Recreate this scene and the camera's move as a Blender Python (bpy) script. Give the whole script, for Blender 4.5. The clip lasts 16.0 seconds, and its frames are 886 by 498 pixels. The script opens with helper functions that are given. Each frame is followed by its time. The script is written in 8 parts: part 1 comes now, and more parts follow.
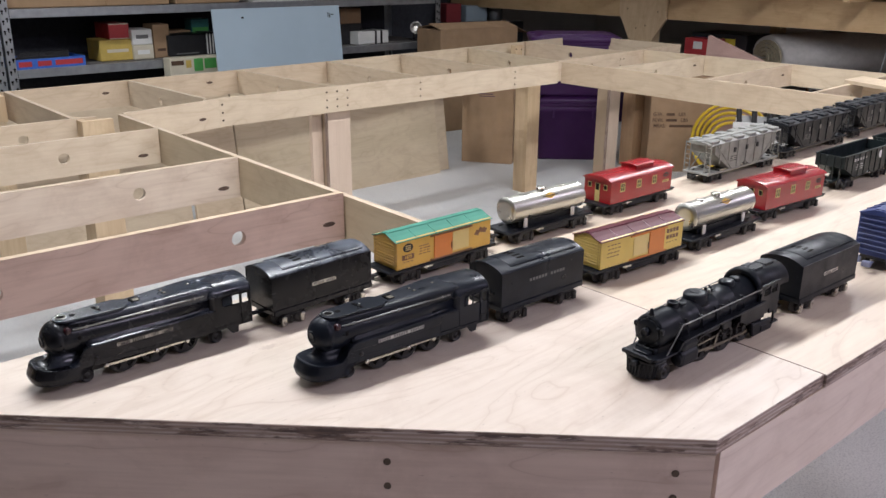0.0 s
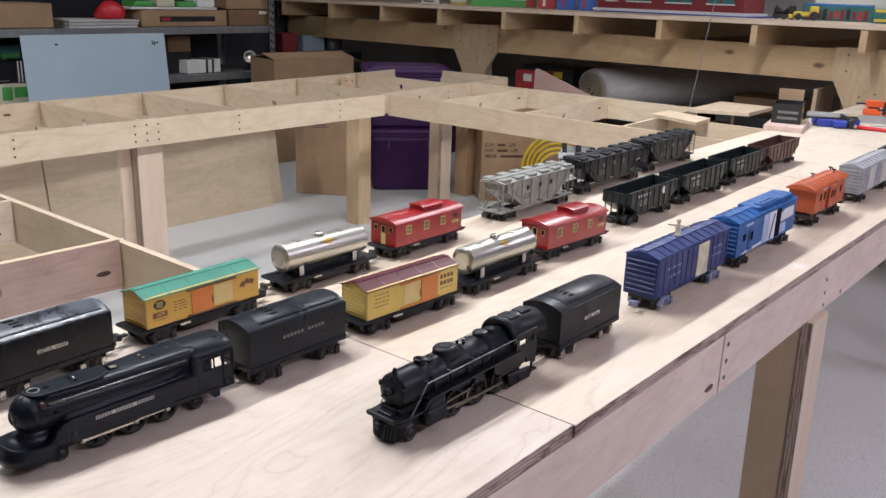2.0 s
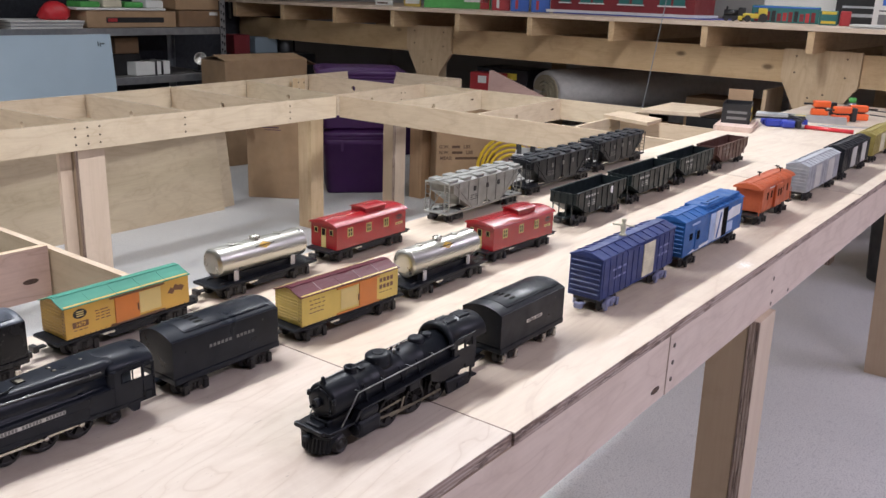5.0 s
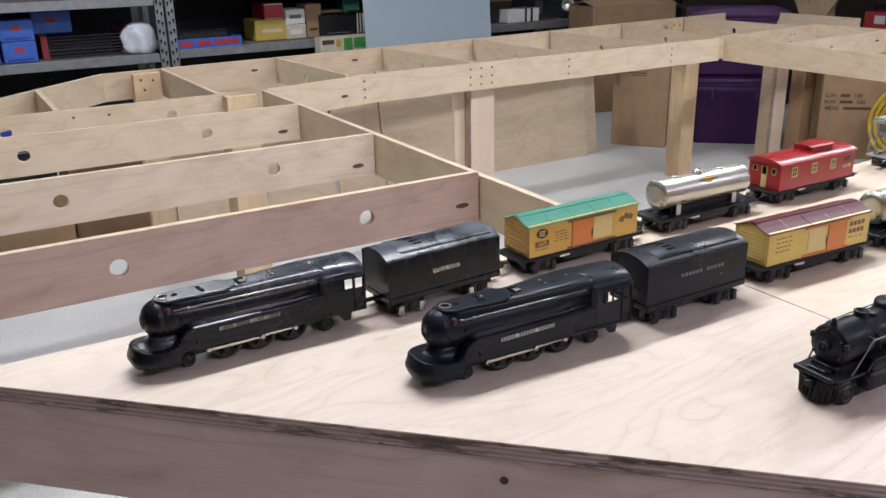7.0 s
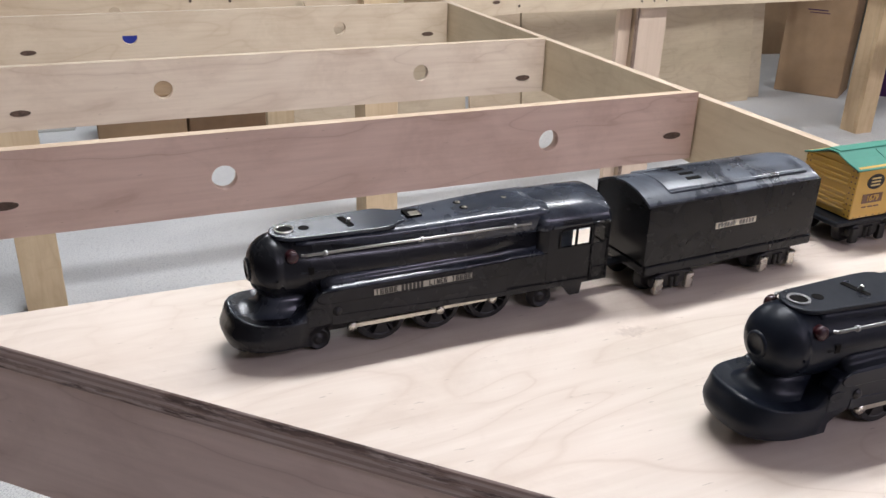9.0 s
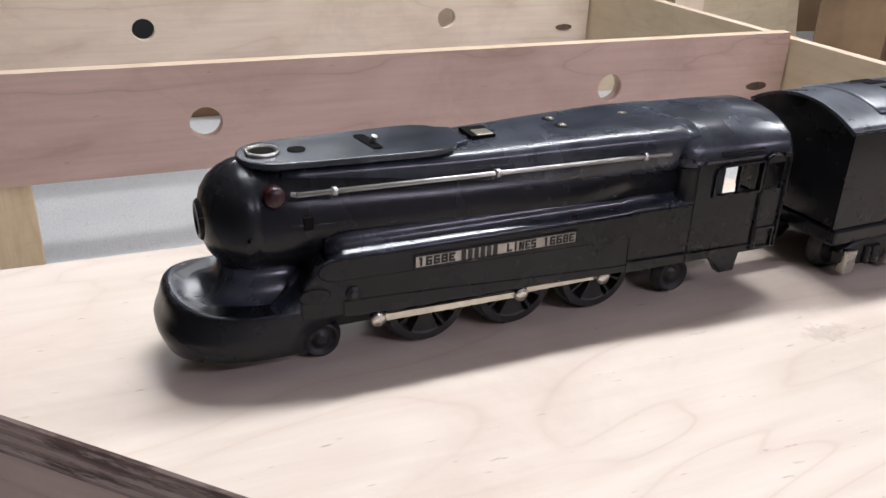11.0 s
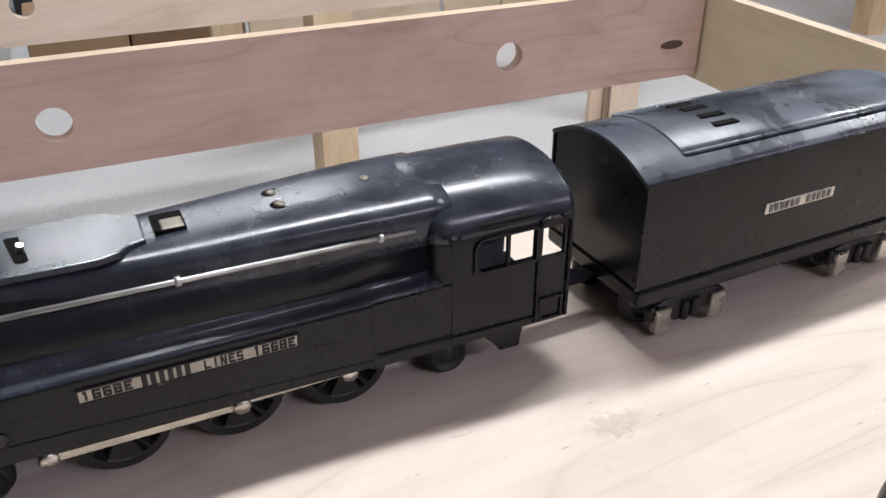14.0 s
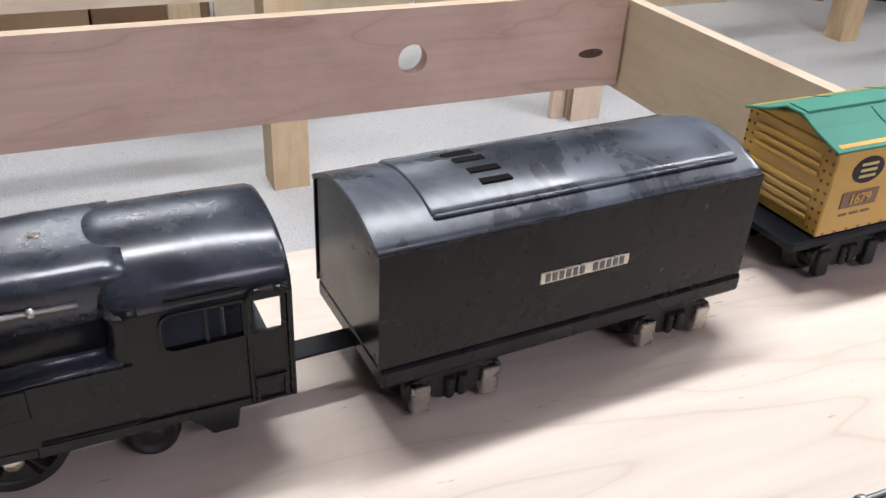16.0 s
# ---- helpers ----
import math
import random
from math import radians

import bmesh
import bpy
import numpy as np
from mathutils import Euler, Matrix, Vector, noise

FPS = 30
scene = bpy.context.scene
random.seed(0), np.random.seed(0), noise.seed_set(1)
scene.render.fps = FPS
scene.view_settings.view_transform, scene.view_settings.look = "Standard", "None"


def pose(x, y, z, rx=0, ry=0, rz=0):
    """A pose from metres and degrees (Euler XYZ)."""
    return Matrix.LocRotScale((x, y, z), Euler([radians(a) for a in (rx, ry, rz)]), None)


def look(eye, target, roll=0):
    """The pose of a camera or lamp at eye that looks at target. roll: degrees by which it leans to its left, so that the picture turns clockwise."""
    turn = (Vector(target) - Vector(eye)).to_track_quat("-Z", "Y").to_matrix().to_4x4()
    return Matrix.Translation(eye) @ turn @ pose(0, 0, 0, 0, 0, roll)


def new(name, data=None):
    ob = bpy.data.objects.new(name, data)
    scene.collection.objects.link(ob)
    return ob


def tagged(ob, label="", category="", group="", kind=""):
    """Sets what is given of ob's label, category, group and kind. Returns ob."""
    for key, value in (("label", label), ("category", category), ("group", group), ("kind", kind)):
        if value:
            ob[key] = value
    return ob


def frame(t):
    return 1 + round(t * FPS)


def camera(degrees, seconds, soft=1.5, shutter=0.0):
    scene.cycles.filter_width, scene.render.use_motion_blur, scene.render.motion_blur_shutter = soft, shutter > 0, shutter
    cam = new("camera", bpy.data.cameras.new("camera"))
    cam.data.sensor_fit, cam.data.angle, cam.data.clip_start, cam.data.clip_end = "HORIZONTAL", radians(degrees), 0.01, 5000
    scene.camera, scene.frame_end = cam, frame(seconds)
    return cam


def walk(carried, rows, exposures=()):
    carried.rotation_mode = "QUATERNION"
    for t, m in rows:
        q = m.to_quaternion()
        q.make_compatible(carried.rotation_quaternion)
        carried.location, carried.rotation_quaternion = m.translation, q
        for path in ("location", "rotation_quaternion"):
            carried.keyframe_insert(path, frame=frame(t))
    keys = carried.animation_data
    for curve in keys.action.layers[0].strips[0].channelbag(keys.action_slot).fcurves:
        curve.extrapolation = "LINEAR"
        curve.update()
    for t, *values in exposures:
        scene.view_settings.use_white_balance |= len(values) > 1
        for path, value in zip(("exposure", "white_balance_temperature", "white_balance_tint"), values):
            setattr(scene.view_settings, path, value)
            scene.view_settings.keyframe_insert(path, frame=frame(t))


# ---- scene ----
cam = camera(55.0, 16.0)
PATH = [
    (0, (0.057, 0.028, 1.124), (1.294, 1.46, 0.478), 0.4),
    (0.5, (0.078, 0.021, 1.127), (1.367, 1.409, 0.487), 0.7),
    (1, (0.111, 0.011, 1.129), (1.469, 1.344, 0.514), 1.3),
    (1.5, (0.147, -0.005, 1.135), (1.573, 1.264, 0.538), 1.7),
    (2, (0.179, -0.019, 1.141), (1.661, 1.192, 0.56), 1.9),
    (2.5, (0.211, -0.032, 1.144), (1.762, 1.096, 0.58), 2.3),
    (3, (0.233, -0.043, 1.147), (1.827, 1.027, 0.587), 2.7),
    (3.2, (0.239, -0.047, 1.149), (1.838, 1.012, 0.582), 2.8),
    (5.3, (0.214, -0.009, 1.126), (1.72, 1.175, 0.55), 1.7),
    (5.5, (0.194, -0.001, 1.123), (1.648, 1.24, 0.536), 1.5),
    (6, (0.157, 0.027, 1.112), (1.409, 1.463, 0.503), 0.4),
    (6.5, (0.132, 0.058, 1.101), (1.192, 1.625, 0.451), -0.5),
    (7, (0.132, 0.102, 1.091), (1.086, 1.722, 0.409), -1.1),
    (7.5, (0.152, 0.18, 1.078), (1.01, 1.829, 0.339), -0.8),
    (8, (0.178, 0.271, 1.044), (0.987, 1.925, 0.262), 0.2),
    (8.5, (0.184, 0.353, 1.013), (0.907, 2.028, 0.194), 1.3),
    (9, (0.188, 0.432, 0.969), (0.906, 2.109, 0.149), 1.6),
    (9.5, (0.207, 0.517, 0.917), (0.944, 2.157, 0.044), 1.8),
    (10, (0.227, 0.571, 0.882), (0.94, 2.24, 0.044), 2.5),
    (10.2, (0.23, 0.583, 0.877), (0.934, 2.258, 0.043), 2.4),
    (12.3, (0.231, 0.605, 0.876), (0.939, 2.245, -0.024), 1.7),
    (12.5, (0.233, 0.607, 0.876), (0.952, 2.24, -0.027), 1.9),
    (13, (0.248, 0.608, 0.877), (0.965, 2.227, -0.054), 1.4),
    (13.5, (0.292, 0.61, 0.891), (1.029, 2.2, -0.073), 0.9),
    (14, (0.334, 0.627, 0.901), (1.031, 2.218, -0.089), -0.1),
    (14.5, (0.364, 0.635, 0.902), (1.058, 2.216, -0.106), 0.5),
    (15, (0.379, 0.646, 0.91), (1.089, 2.223, -0.096), 1.3),
    (15.5, (0.41, 0.643, 0.905), (1.144, 2.203, -0.11), 2.1),
    (16, (0.424, 0.638, 0.906), (1.153, 2.194, -0.118), 3.1),
]
EXPOSURES = [(0, 0.06), (3.2, 0.02), (5.5, 0.05), (9, 0.05), (10.2, 0.07), (12.3, 0.14), (13.5, 0.08), (16, 0.06)]
walk(cam, [(t, look(eye, target, roll)) for t, eye, target, roll in PATH], EXPOSURES)

# ---- world, lamps, exposure ----
world = bpy.data.worlds.new("room_air")
scene.world = world
world.use_nodes = True
world.node_tree.nodes["Background"].inputs[0].default_value = (0.9, 0.95, 1.0, 1)
world.node_tree.nodes["Background"].inputs[1].default_value = 0.012

TOP = 0.72      # deck surface above the floor
FRAME = 0.705   # top of the framing


# ---- small builders ----
def bm_new():
    return bmesh.new()


def box(bm, x0, x1, y0, y1, z0, z1, mi=0):
    vs = [bm.verts.new(p) for p in ((x0, y0, z0), (x1, y0, z0), (x1, y1, z0), (x0, y1, z0), (x0, y0, z1), (x1, y0, z1), (x1, y1, z1), (x0, y1, z1))]
    fs = [bm.faces.new([vs[i] for i in q]) for q in ((3, 2, 1, 0), (4, 5, 6, 7), (0, 1, 5, 4), (1, 2, 6, 5), (2, 3, 7, 6), (3, 0, 4, 7))]
    for f in fs:
        f.material_index = mi
    return vs


def rbox(bm, x0, x1, y0, y1, z0, z1, r=0.002, seg=2, mi=0):
    b = bmesh.new()
    box(b, x0, x1, y0, y1, z0, z1)
    bmesh.ops.bevel(b, geom=b.edges[:], offset=r, segments=seg, affect="EDGES", profile=0.5)
    join(bm, b, mi)


def join(bm, other, mi=None, m=None):
    if m is not None:
        other.transform(m)
    me = bpy.data.meshes.new("tmp")
    other.to_mesh(me)
    other.free()
    n = len(bm.faces)
    bm.from_mesh(me)
    bpy.data.meshes.remove(me)
    if mi is not None:
        bm.faces.ensure_lookup_table()
        for f in bm.faces[n:]:
            f.material_index = mi


def cyl(bm, p0, p1, r0, r1=None, seg=16, mi=0, caps=True):
    p0, p1 = Vector(p0), Vector(p1)
    r1 = r0 if r1 is None else r1
    d = (p1 - p0)
    q = d.to_track_quat("Z", "Y").to_matrix()
    rings = []
    for p, r in ((p0, r0), (p1, r1)):
        rings.append([bm.verts.new(p + q @ Vector((r * math.cos(a), r * math.sin(a), 0))) for a in [2 * math.pi * i / seg for i in range(seg)]])
    for i in range(seg):
        j = (i + 1) % seg
        f = bm.faces.new((rings[0][i], rings[0][j], rings[1][j], rings[1][i]))
        f.smooth = seg > 8
        f.material_index = mi
    if caps:
        bm.faces.new(rings[0][::-1]).material_index = mi
        bm.faces.new(rings[1]).material_index = mi
    return rings


def lathe(bm, c, axis, prof, seg=24, mi=0):
    """Turns (distance along axis, radius) pairs round a line through c."""
    q = Vector(axis).to_track_quat("Z", "Y").to_matrix()
    c = Vector(c)
    rings = []
    for h, r in prof:
        rings.append([bm.verts.new(c + q @ Vector((max(r, 1e-5) * math.cos(2 * math.pi * i / seg), max(r, 1e-5) * math.sin(2 * math.pi * i / seg), h))) for i in range(seg)])
    for a, b in zip(rings, rings[1:]):
        for i in range(seg):
            j = (i + 1) % seg
            f = bm.faces.new((a[i], a[j], b[j], b[i]))
            f.smooth = True
            f.material_index = mi
    bm.faces.new(rings[0][::-1]).material_index = mi
    bm.faces.new(rings[-1]).material_index = mi


def loft(bm, sections, mi=0, smooth=True, cap=True):
    """Skins closed loops of equal length, given as lists of points."""
    rings = [[bm.verts.new(p) for p in s] for s in sections]
    n = len(rings[0])
    for a, b in zip(rings, rings[1:]):
        for i in range(n):
            j = (i + 1) % n
            f = bm.faces.new((a[i], a[j], b[j], b[i]))
            f.smooth = smooth
            f.material_index = mi
    if cap:
        bm.faces.new(rings[0][::-1]).material_index = mi
        bm.faces.new(rings[-1]).material_index = mi
    return rings


def prism(bm, poly, axis, a, b, mi=0):
    """A polygon of (u, v) pushed along an axis from a to b."""
    def at(u, v, w):
        return {"x": (w, u, v), "y": (u, w, v), "z": (u, v, w)}[axis]
    lo = [bm.verts.new(at(u, v, a)) for u, v in poly]
    hi = [bm.verts.new(at(u, v, b)) for u, v in poly]
    n = len(poly)
    fs = [bm.faces.new(lo[::-1]), bm.faces.new(hi)] + [bm.faces.new((lo[i], lo[(i + 1) % n], hi[(i + 1) % n], hi[i])) for i in range(n)]
    for f in fs:
        f.material_index = mi
    return fs


def finish(bm):
    bmesh.ops.recalc_face_normals(bm, faces=bm.faces[:])


def part(name, bm, material, parent=None, label="", bevel=0.0, angle=30, seg=1):
    """Links a bmesh as one mesh object under a thing or a part."""
    finish(bm)
    me = bpy.data.meshes.new(name)
    bm.to_mesh(me)
    bm.free()
    for m in material if isinstance(material, (list, tuple)) else (material,):
        me.materials.append(m)
    ob = new(name, me)
    if bevel:
        mod = ob.modifiers.new("edges", "BEVEL")
        mod.width, mod.segments, mod.limit_method, mod.angle_limit = bevel, seg, "ANGLE", radians(angle)
    if parent is not None:
        ob.parent = parent
    if label:
        tagged(ob, label)
    return ob


def thing(name, label, category, m=None, group="", kind=""):
    e = new(name)
    e.empty_display_size = 0.02
    if m is not None:
        e.matrix_basis = m
    return tagged(e, label, category, group, kind)


# ---- materials ----
def mat(name):
    m = bpy.data.materials.new(name)
    m.use_nodes = True
    nt = m.node_tree
    return m, nt, nt.nodes["Principled BSDF"]


def coords(nt, scale=(1, 1, 1), space="Object", rot=(0, 0, 0)):
    tc = nt.nodes.new("ShaderNodeTexCoord")
    mp = nt.nodes.new("ShaderNodeMapping")
    mp.inputs["Scale"].default_value = scale
    mp.inputs["Rotation"].default_value = [radians(a) for a in rot]
    nt.links.new(tc.outputs[space], mp.inputs["Vector"])
    return mp.outputs["Vector"]


def ramp(nt, fac, stops):
    r = nt.nodes.new("ShaderNodeValToRGB")
    els = r.color_ramp.elements
    while len(els) < len(stops):
        els.new(0.5)
    for e, (p, c) in zip(els, stops):
        e.position = p
        e.color = (*c, 1) if len(c) == 3 else c
    nt.links.new(fac, r.inputs["Fac"])
    return r.outputs["Color"]


def mix(nt, fac, a, b, mode="MIX"):
    n = nt.nodes.new("ShaderNodeMix")
    n.data_type = "RGBA"
    n.blend_type = mode
    for sock, v in ((n.inputs["Factor"], fac), (n.inputs[6], a), (n.inputs[7], b)):
        if isinstance(v, (int, float)):
            sock.default_value = v
        elif isinstance(v, (tuple, list)):
            sock.default_value = (*v, 1) if len(v) == 3 else v
        else:
            nt.links.new(v, sock)
    return n.outputs[2]


def noise_tex(nt, vec, scale, detail=4, rough=0.55, dist=0.0):
    n = nt.nodes.new("ShaderNodeTexNoise")
    n.inputs["Scale"].default_value = scale
    n.inputs["Detail"].default_value = detail
    n.inputs["Roughness"].default_value = rough
    n.inputs["Distortion"].default_value = dist
    nt.links.new(vec, n.inputs["Vector"])
    return n.outputs["Fac"]


def bump(nt, bsdf, height, strength=0.2, dist=0.001):
    b = nt.nodes.new("ShaderNodeBump")
    b.inputs["Strength"].default_value = strength
    b.inputs["Distance"].default_value = dist
    nt.links.new(height, b.inputs["Height"])
    nt.links.new(b.outputs["Normal"], bsdf.inputs["Normal"])


def plain(name, col, rough=0.5, metal=0.0, var=0.12, scale=30, bumps=0.08, bscale=200, coat=0.0, wear=None):
    """A painted or moulded surface with slight mottling, fine relief and optional scuffs."""
    m, nt, b = mat(name)
    v = coords(nt)
    n1 = noise_tex(nt, v, scale, 5)
    lo = tuple(c * (1 - var) for c in col)
    hi = tuple(min(1, c * (1 + var)) for c in col)
    c = ramp(nt, n1, [(0.3, lo), (0.7, hi)])
    if wear:
        n3 = noise_tex(nt, v, scale * 2.7, 8, 0.75)
        k = ramp(nt, n3, [(0.66, (0, 0, 0)), (0.72, (1, 1, 1))])
        c = mix(nt, k, c, wear)
    nt.links.new(c, b.inputs["Base Color"])
    r = ramp(nt, noise_tex(nt, v, scale * 1.7, 4), [(0.3, (rough * 0.8,) * 3), (0.7, (min(1, rough * 1.2),) * 3)])
    nt.links.new(r, b.inputs["Roughness"])
    b.inputs["Metallic"].default_value = metal
    b.inputs["Coat Weight"].default_value = coat
    if bumps:
        bump(nt, b, noise_tex(nt, v, bscale, 3), bumps, 0.0004)
    return m


def wood(name, light, dark, along="x", rough=0.55, ring=9.0, figure=0.5, knots=0.0, spots=(), flecks=0.0, line=0.0, flow=4.4):
    """Sliced veneer or pine: long stretched figure, fine pores and faint stains."""
    m, nt, b = mat(name)
    s = {"x": (0.9, flow, flow), "y": (flow, 0.9, flow), "z": (flow, flow, 0.9)}[along]
    f = {"x": (9, 170, 170), "y": (170, 9, 170), "z": (170, 170, 9)}[along]
    v = coords(nt, s)
    big = noise_tex(nt, v, 2.1, 3, 0.5, 0.9)
    wv = nt.nodes.new("ShaderNodeMath")
    wv.operation = "MULTIPLY"
    wv.inputs[1].default_value = ring
    nt.links.new(big, wv.inputs[0])
    fr = nt.nodes.new("ShaderNodeMath")
    fr.operation = "PINGPONG"
    fr.inputs[1].default_value = 1.0
    nt.links.new(wv.outputs[0], fr.inputs[0])
    band = ramp(nt, fr.outputs[0], [(0.0, (0.25,) * 3), (0.20, (0.55,) * 3), (0.75, (1, 1, 1))])
    fine = noise_tex(nt, coords(nt, f), 1.0, 4, 0.6)
    mott = noise_tex(nt, coords(nt), 3.2, 4, 0.6)
    mid = tuple(l * (1 - figure) + d * figure for l, d in zip(light, dark))
    c1 = mix(nt, band, mid, light)
    c2 = mix(nt, ramp(nt, fine, [(0.33, (0.24,) * 3), (0.60, (0, 0, 0))]), c1, dark)
    c3 = mix(nt, ramp(nt, mott, [(0.35, (0.35,) * 3), (0.65, (0, 0, 0))]), c2, mid)
    out = c3
    if flecks:
        g = {"x": (95, 420, 420), "y": (420, 95, 420), "z": (420, 420, 95)}[along]
        dash = ramp(nt, noise_tex(nt, coords(nt, g), 1.0, 2, 0.5), [(0.72, (0, 0, 0)), (0.77, (flecks,) * 3)])
        out = mix(nt, dash, out, tuple(d * 0.55 for d in dark))
    if line:
        # thin growth lines that come and go along the sheet
        thin = ramp(nt, fr.outputs[0], [(0.0, (1, 1, 1)), (0.04, (0.6,) * 3), (0.10, (0, 0, 0))])
        fade = ramp(nt, noise_tex(nt, coords(nt), 6.0, 3, 0.6), [(0.36, (0, 0, 0)), (0.56, (line,) * 3)])
        out = mix(nt, mix(nt, 1.0, thin, fade, "MULTIPLY"), out, dark)
    if knots:
        vo = nt.nodes.new("ShaderNodeTexVoronoi")
        vo.inputs["Scale"].default_value = knots
        nt.links.new(coords(nt, {"x": (0.5, 1, 1), "y": (1, 0.5, 1), "z": (1, 1, 0.5)}[along]), vo.inputs["Vector"])
        out = mix(nt, ramp(nt, vo.outputs["Distance"], [(0.05, (0.9,) * 3), (0.12, (0, 0, 0))]), c3, tuple(d * 0.35 for d in dark))
    for sx, sy, sz, sr in spots:
        tc = nt.nodes.new("ShaderNodeTexCoord")
        nz = nt.nodes.new("ShaderNodeTexNoise")
        nz.inputs["Scale"].default_value = 260
        nt.links.new(tc.outputs["Object"], nz.inputs["Vector"])
        ad = nt.nodes.new("ShaderNodeVectorMath")
        ad.operation = "MULTIPLY_ADD"
        ad.inputs[1].default_value = (sr * 2, sr * 2, 0)
        nt.links.new(nz.outputs["Color"], ad.inputs[0])
        nt.links.new(tc.outputs["Object"], ad.inputs[2])
        sc = nt.nodes.new("ShaderNodeVectorMath")
        sc.operation = "MULTIPLY"
        sc.inputs[1].default_value = (0.55, 1, 1) if along == "x" else (1, 1, 0.55)
        nt.links.new(ad.outputs[0], sc.inputs[0])
        ds = nt.nodes.new("ShaderNodeVectorMath")
        ds.operation = "DISTANCE"
        f0 = 0.55 if along == "x" else 1.0
        ds.inputs[1].default_value = ((sx + sr) * f0, sy + sr, sz if along == "x" else sz * 0.55)
        nt.links.new(sc.outputs[0], ds.inputs[0])
        rg = nt.nodes.new("ShaderNodeMath")
        rg.operation = "DIVIDE"
        rg.inputs[1].default_value = sr
        nt.links.new(ds.outputs["Value"], rg.inputs[0])
        k = ramp(nt, rg.outputs[0], [(0.0, (0.95,) * 3), (0.30, (0.85,) * 3), (0.40, (0.15,) * 3), (0.62, (0.5,) * 3), (0.85, (0, 0, 0))]) if sr > 0.01 else ramp(nt, rg.outputs[0], [(0.0, (0.4,) * 3), (0.35, (0.2,) * 3), (0.55, (0.3,) * 3), (1.0, (0, 0, 0))])
        out = mix(nt, k, out, (0.22, 0.13, 0.10) if sr < 0.01 else (0.80, 0.79, 0.76))
    # handling marks, and boards cut from different sheets
    grime = ramp(nt, noise_tex(nt, coords(nt, (1.6, 1.6, 2.2)), 5.5, 6, 0.68, 0.5), [(0.50, (0, 0, 0)), (0.72, (0.40,) * 3)])
    out = mix(nt, grime, out, tuple(d * 0.9 for d in dark))
    info = nt.nodes.new("ShaderNodeObjectInfo")
    tint = ramp(nt, info.outputs["Random"], [(0.0, (1.0, 0.97, 0.95)), (0.35, (1.0, 1.0, 0.96)), (0.65, (0.95, 0.94, 0.93)), (1.0, (1.0, 0.955, 0.90))])
    out = mix(nt, 1.0, out, tint, "MULTIPLY")
    nt.links.new(out, b.inputs["Base Color"])
    b.inputs["Roughness"].default_value = rough
    b.inputs["Specular IOR Level"].default_value = 0.35
    bump(nt, b, fine, 0.12, 0.0005)
    return m


def ply_edge(name, thick=0.015, plies=7, down="z"):
    """Sawn plywood edge: light and dark plies with torn, filled voids."""
    m, nt, b = mat(name)
    tc = nt.nodes.new("ShaderNodeTexCoord")
    sp = nt.nodes.new("ShaderNodeSeparateXYZ")
    nt.links.new(tc.outputs["Object"], sp.inputs[0])
    mu = nt.nodes.new("ShaderNodeMath")
    mu.operation = "MULTIPLY"
    mu.inputs[1].default_value = plies / thick / 2
    nt.links.new(sp.outputs["XYZ".index(down.upper())], mu.inputs[0])
    fr = nt.nodes.new("ShaderNodeMath")
    fr.operation = "FRACT"
    nt.links.new(mu.outputs[0], fr.inputs[0])
    base = ramp(nt, fr.outputs[0], [(0.0, (0.54, 0.44, 0.37)), (0.45, (0.50, 0.40, 0.34)), (0.52, (0.30, 0.22, 0.19)), (0.97, (0.36, 0.28, 0.24))])
    v = coords(nt, (7, 7, 45) if down == "z" else (7, 120, 7))
    void = ramp(nt, noise_tex(nt, v, 2.0, 6, 0.7), [(0.50, (0, 0, 0)), (0.57, (1, 1, 1))])
    c = mix(nt, void, base, (0.11, 0.075, 0.062))
    c = mix(nt, ramp(nt, noise_tex(nt, coords(nt, (40, 40, 300) if down == "z" else (40, 300, 40)), 1.0, 4), [(0.4, (0.4,) * 3), (0.6, (0, 0, 0))]), c, (0.34, 0.22, 0.16))
    nt.links.new(c, b.inputs["Base Color"])
    b.inputs["Roughness"].default_value = 0.75
    bump(nt, b, noise_tex(nt, coords(nt, (30, 30, 400) if down == "z" else (30, 400, 30)), 1.0, 4), 0.4, 0.001)
    return m


MAPLE = wood("maple_veneer", (0.71, 0.555, 0.475), (0.45, 0.31, 0.25), "x", 0.5, ring=13, figure=0.42, flecks=0.35, line=0.4)
MAPLE_PALE = wood("pale_maple_veneer", (0.77, 0.645, 0.555), (0.55, 0.42, 0.34), "x", 0.5, ring=11, figure=0.4, flecks=0.2, line=0.3)
FRAMEWOOD = wood("birch_framing", (0.67, 0.56, 0.415), (0.47, 0.35, 0.235), "x", 0.52, ring=12, figure=0.40, line=0.25, flow=3.4)
DECK_DARK = (0.50, 0.385, 0.30)
DECK_SPOTS = ((0.4665, 0.7940, TOP, 0.0065), (1.6026, 0.380, TOP, 0.016))
DECKWOOD = wood("maple_deck", (0.71, 0.618, 0.535), DECK_DARK, "x", 0.48, ring=24.0, figure=0.36, flecks=0.55, spots=DECK_SPOTS, line=0.36, flow=3.8)
DECKWOOD_CREAM = wood("cream_maple_deck", (0.71, 0.622, 0.508), DECK_DARK, "x", 0.48, ring=18.0, figure=0.32, flecks=0.35, spots=DECK_SPOTS, line=0.25, flow=3.8)
MAPLE_Y = wood("maple_veneer_across", (0.70, 0.575, 0.46), (0.54, 0.41, 0.30), "y", 0.5)
MAPLE_Z = wood("maple_veneer_upright", (0.68, 0.555, 0.44), (0.52, 0.40, 0.29), "z", 0.55)
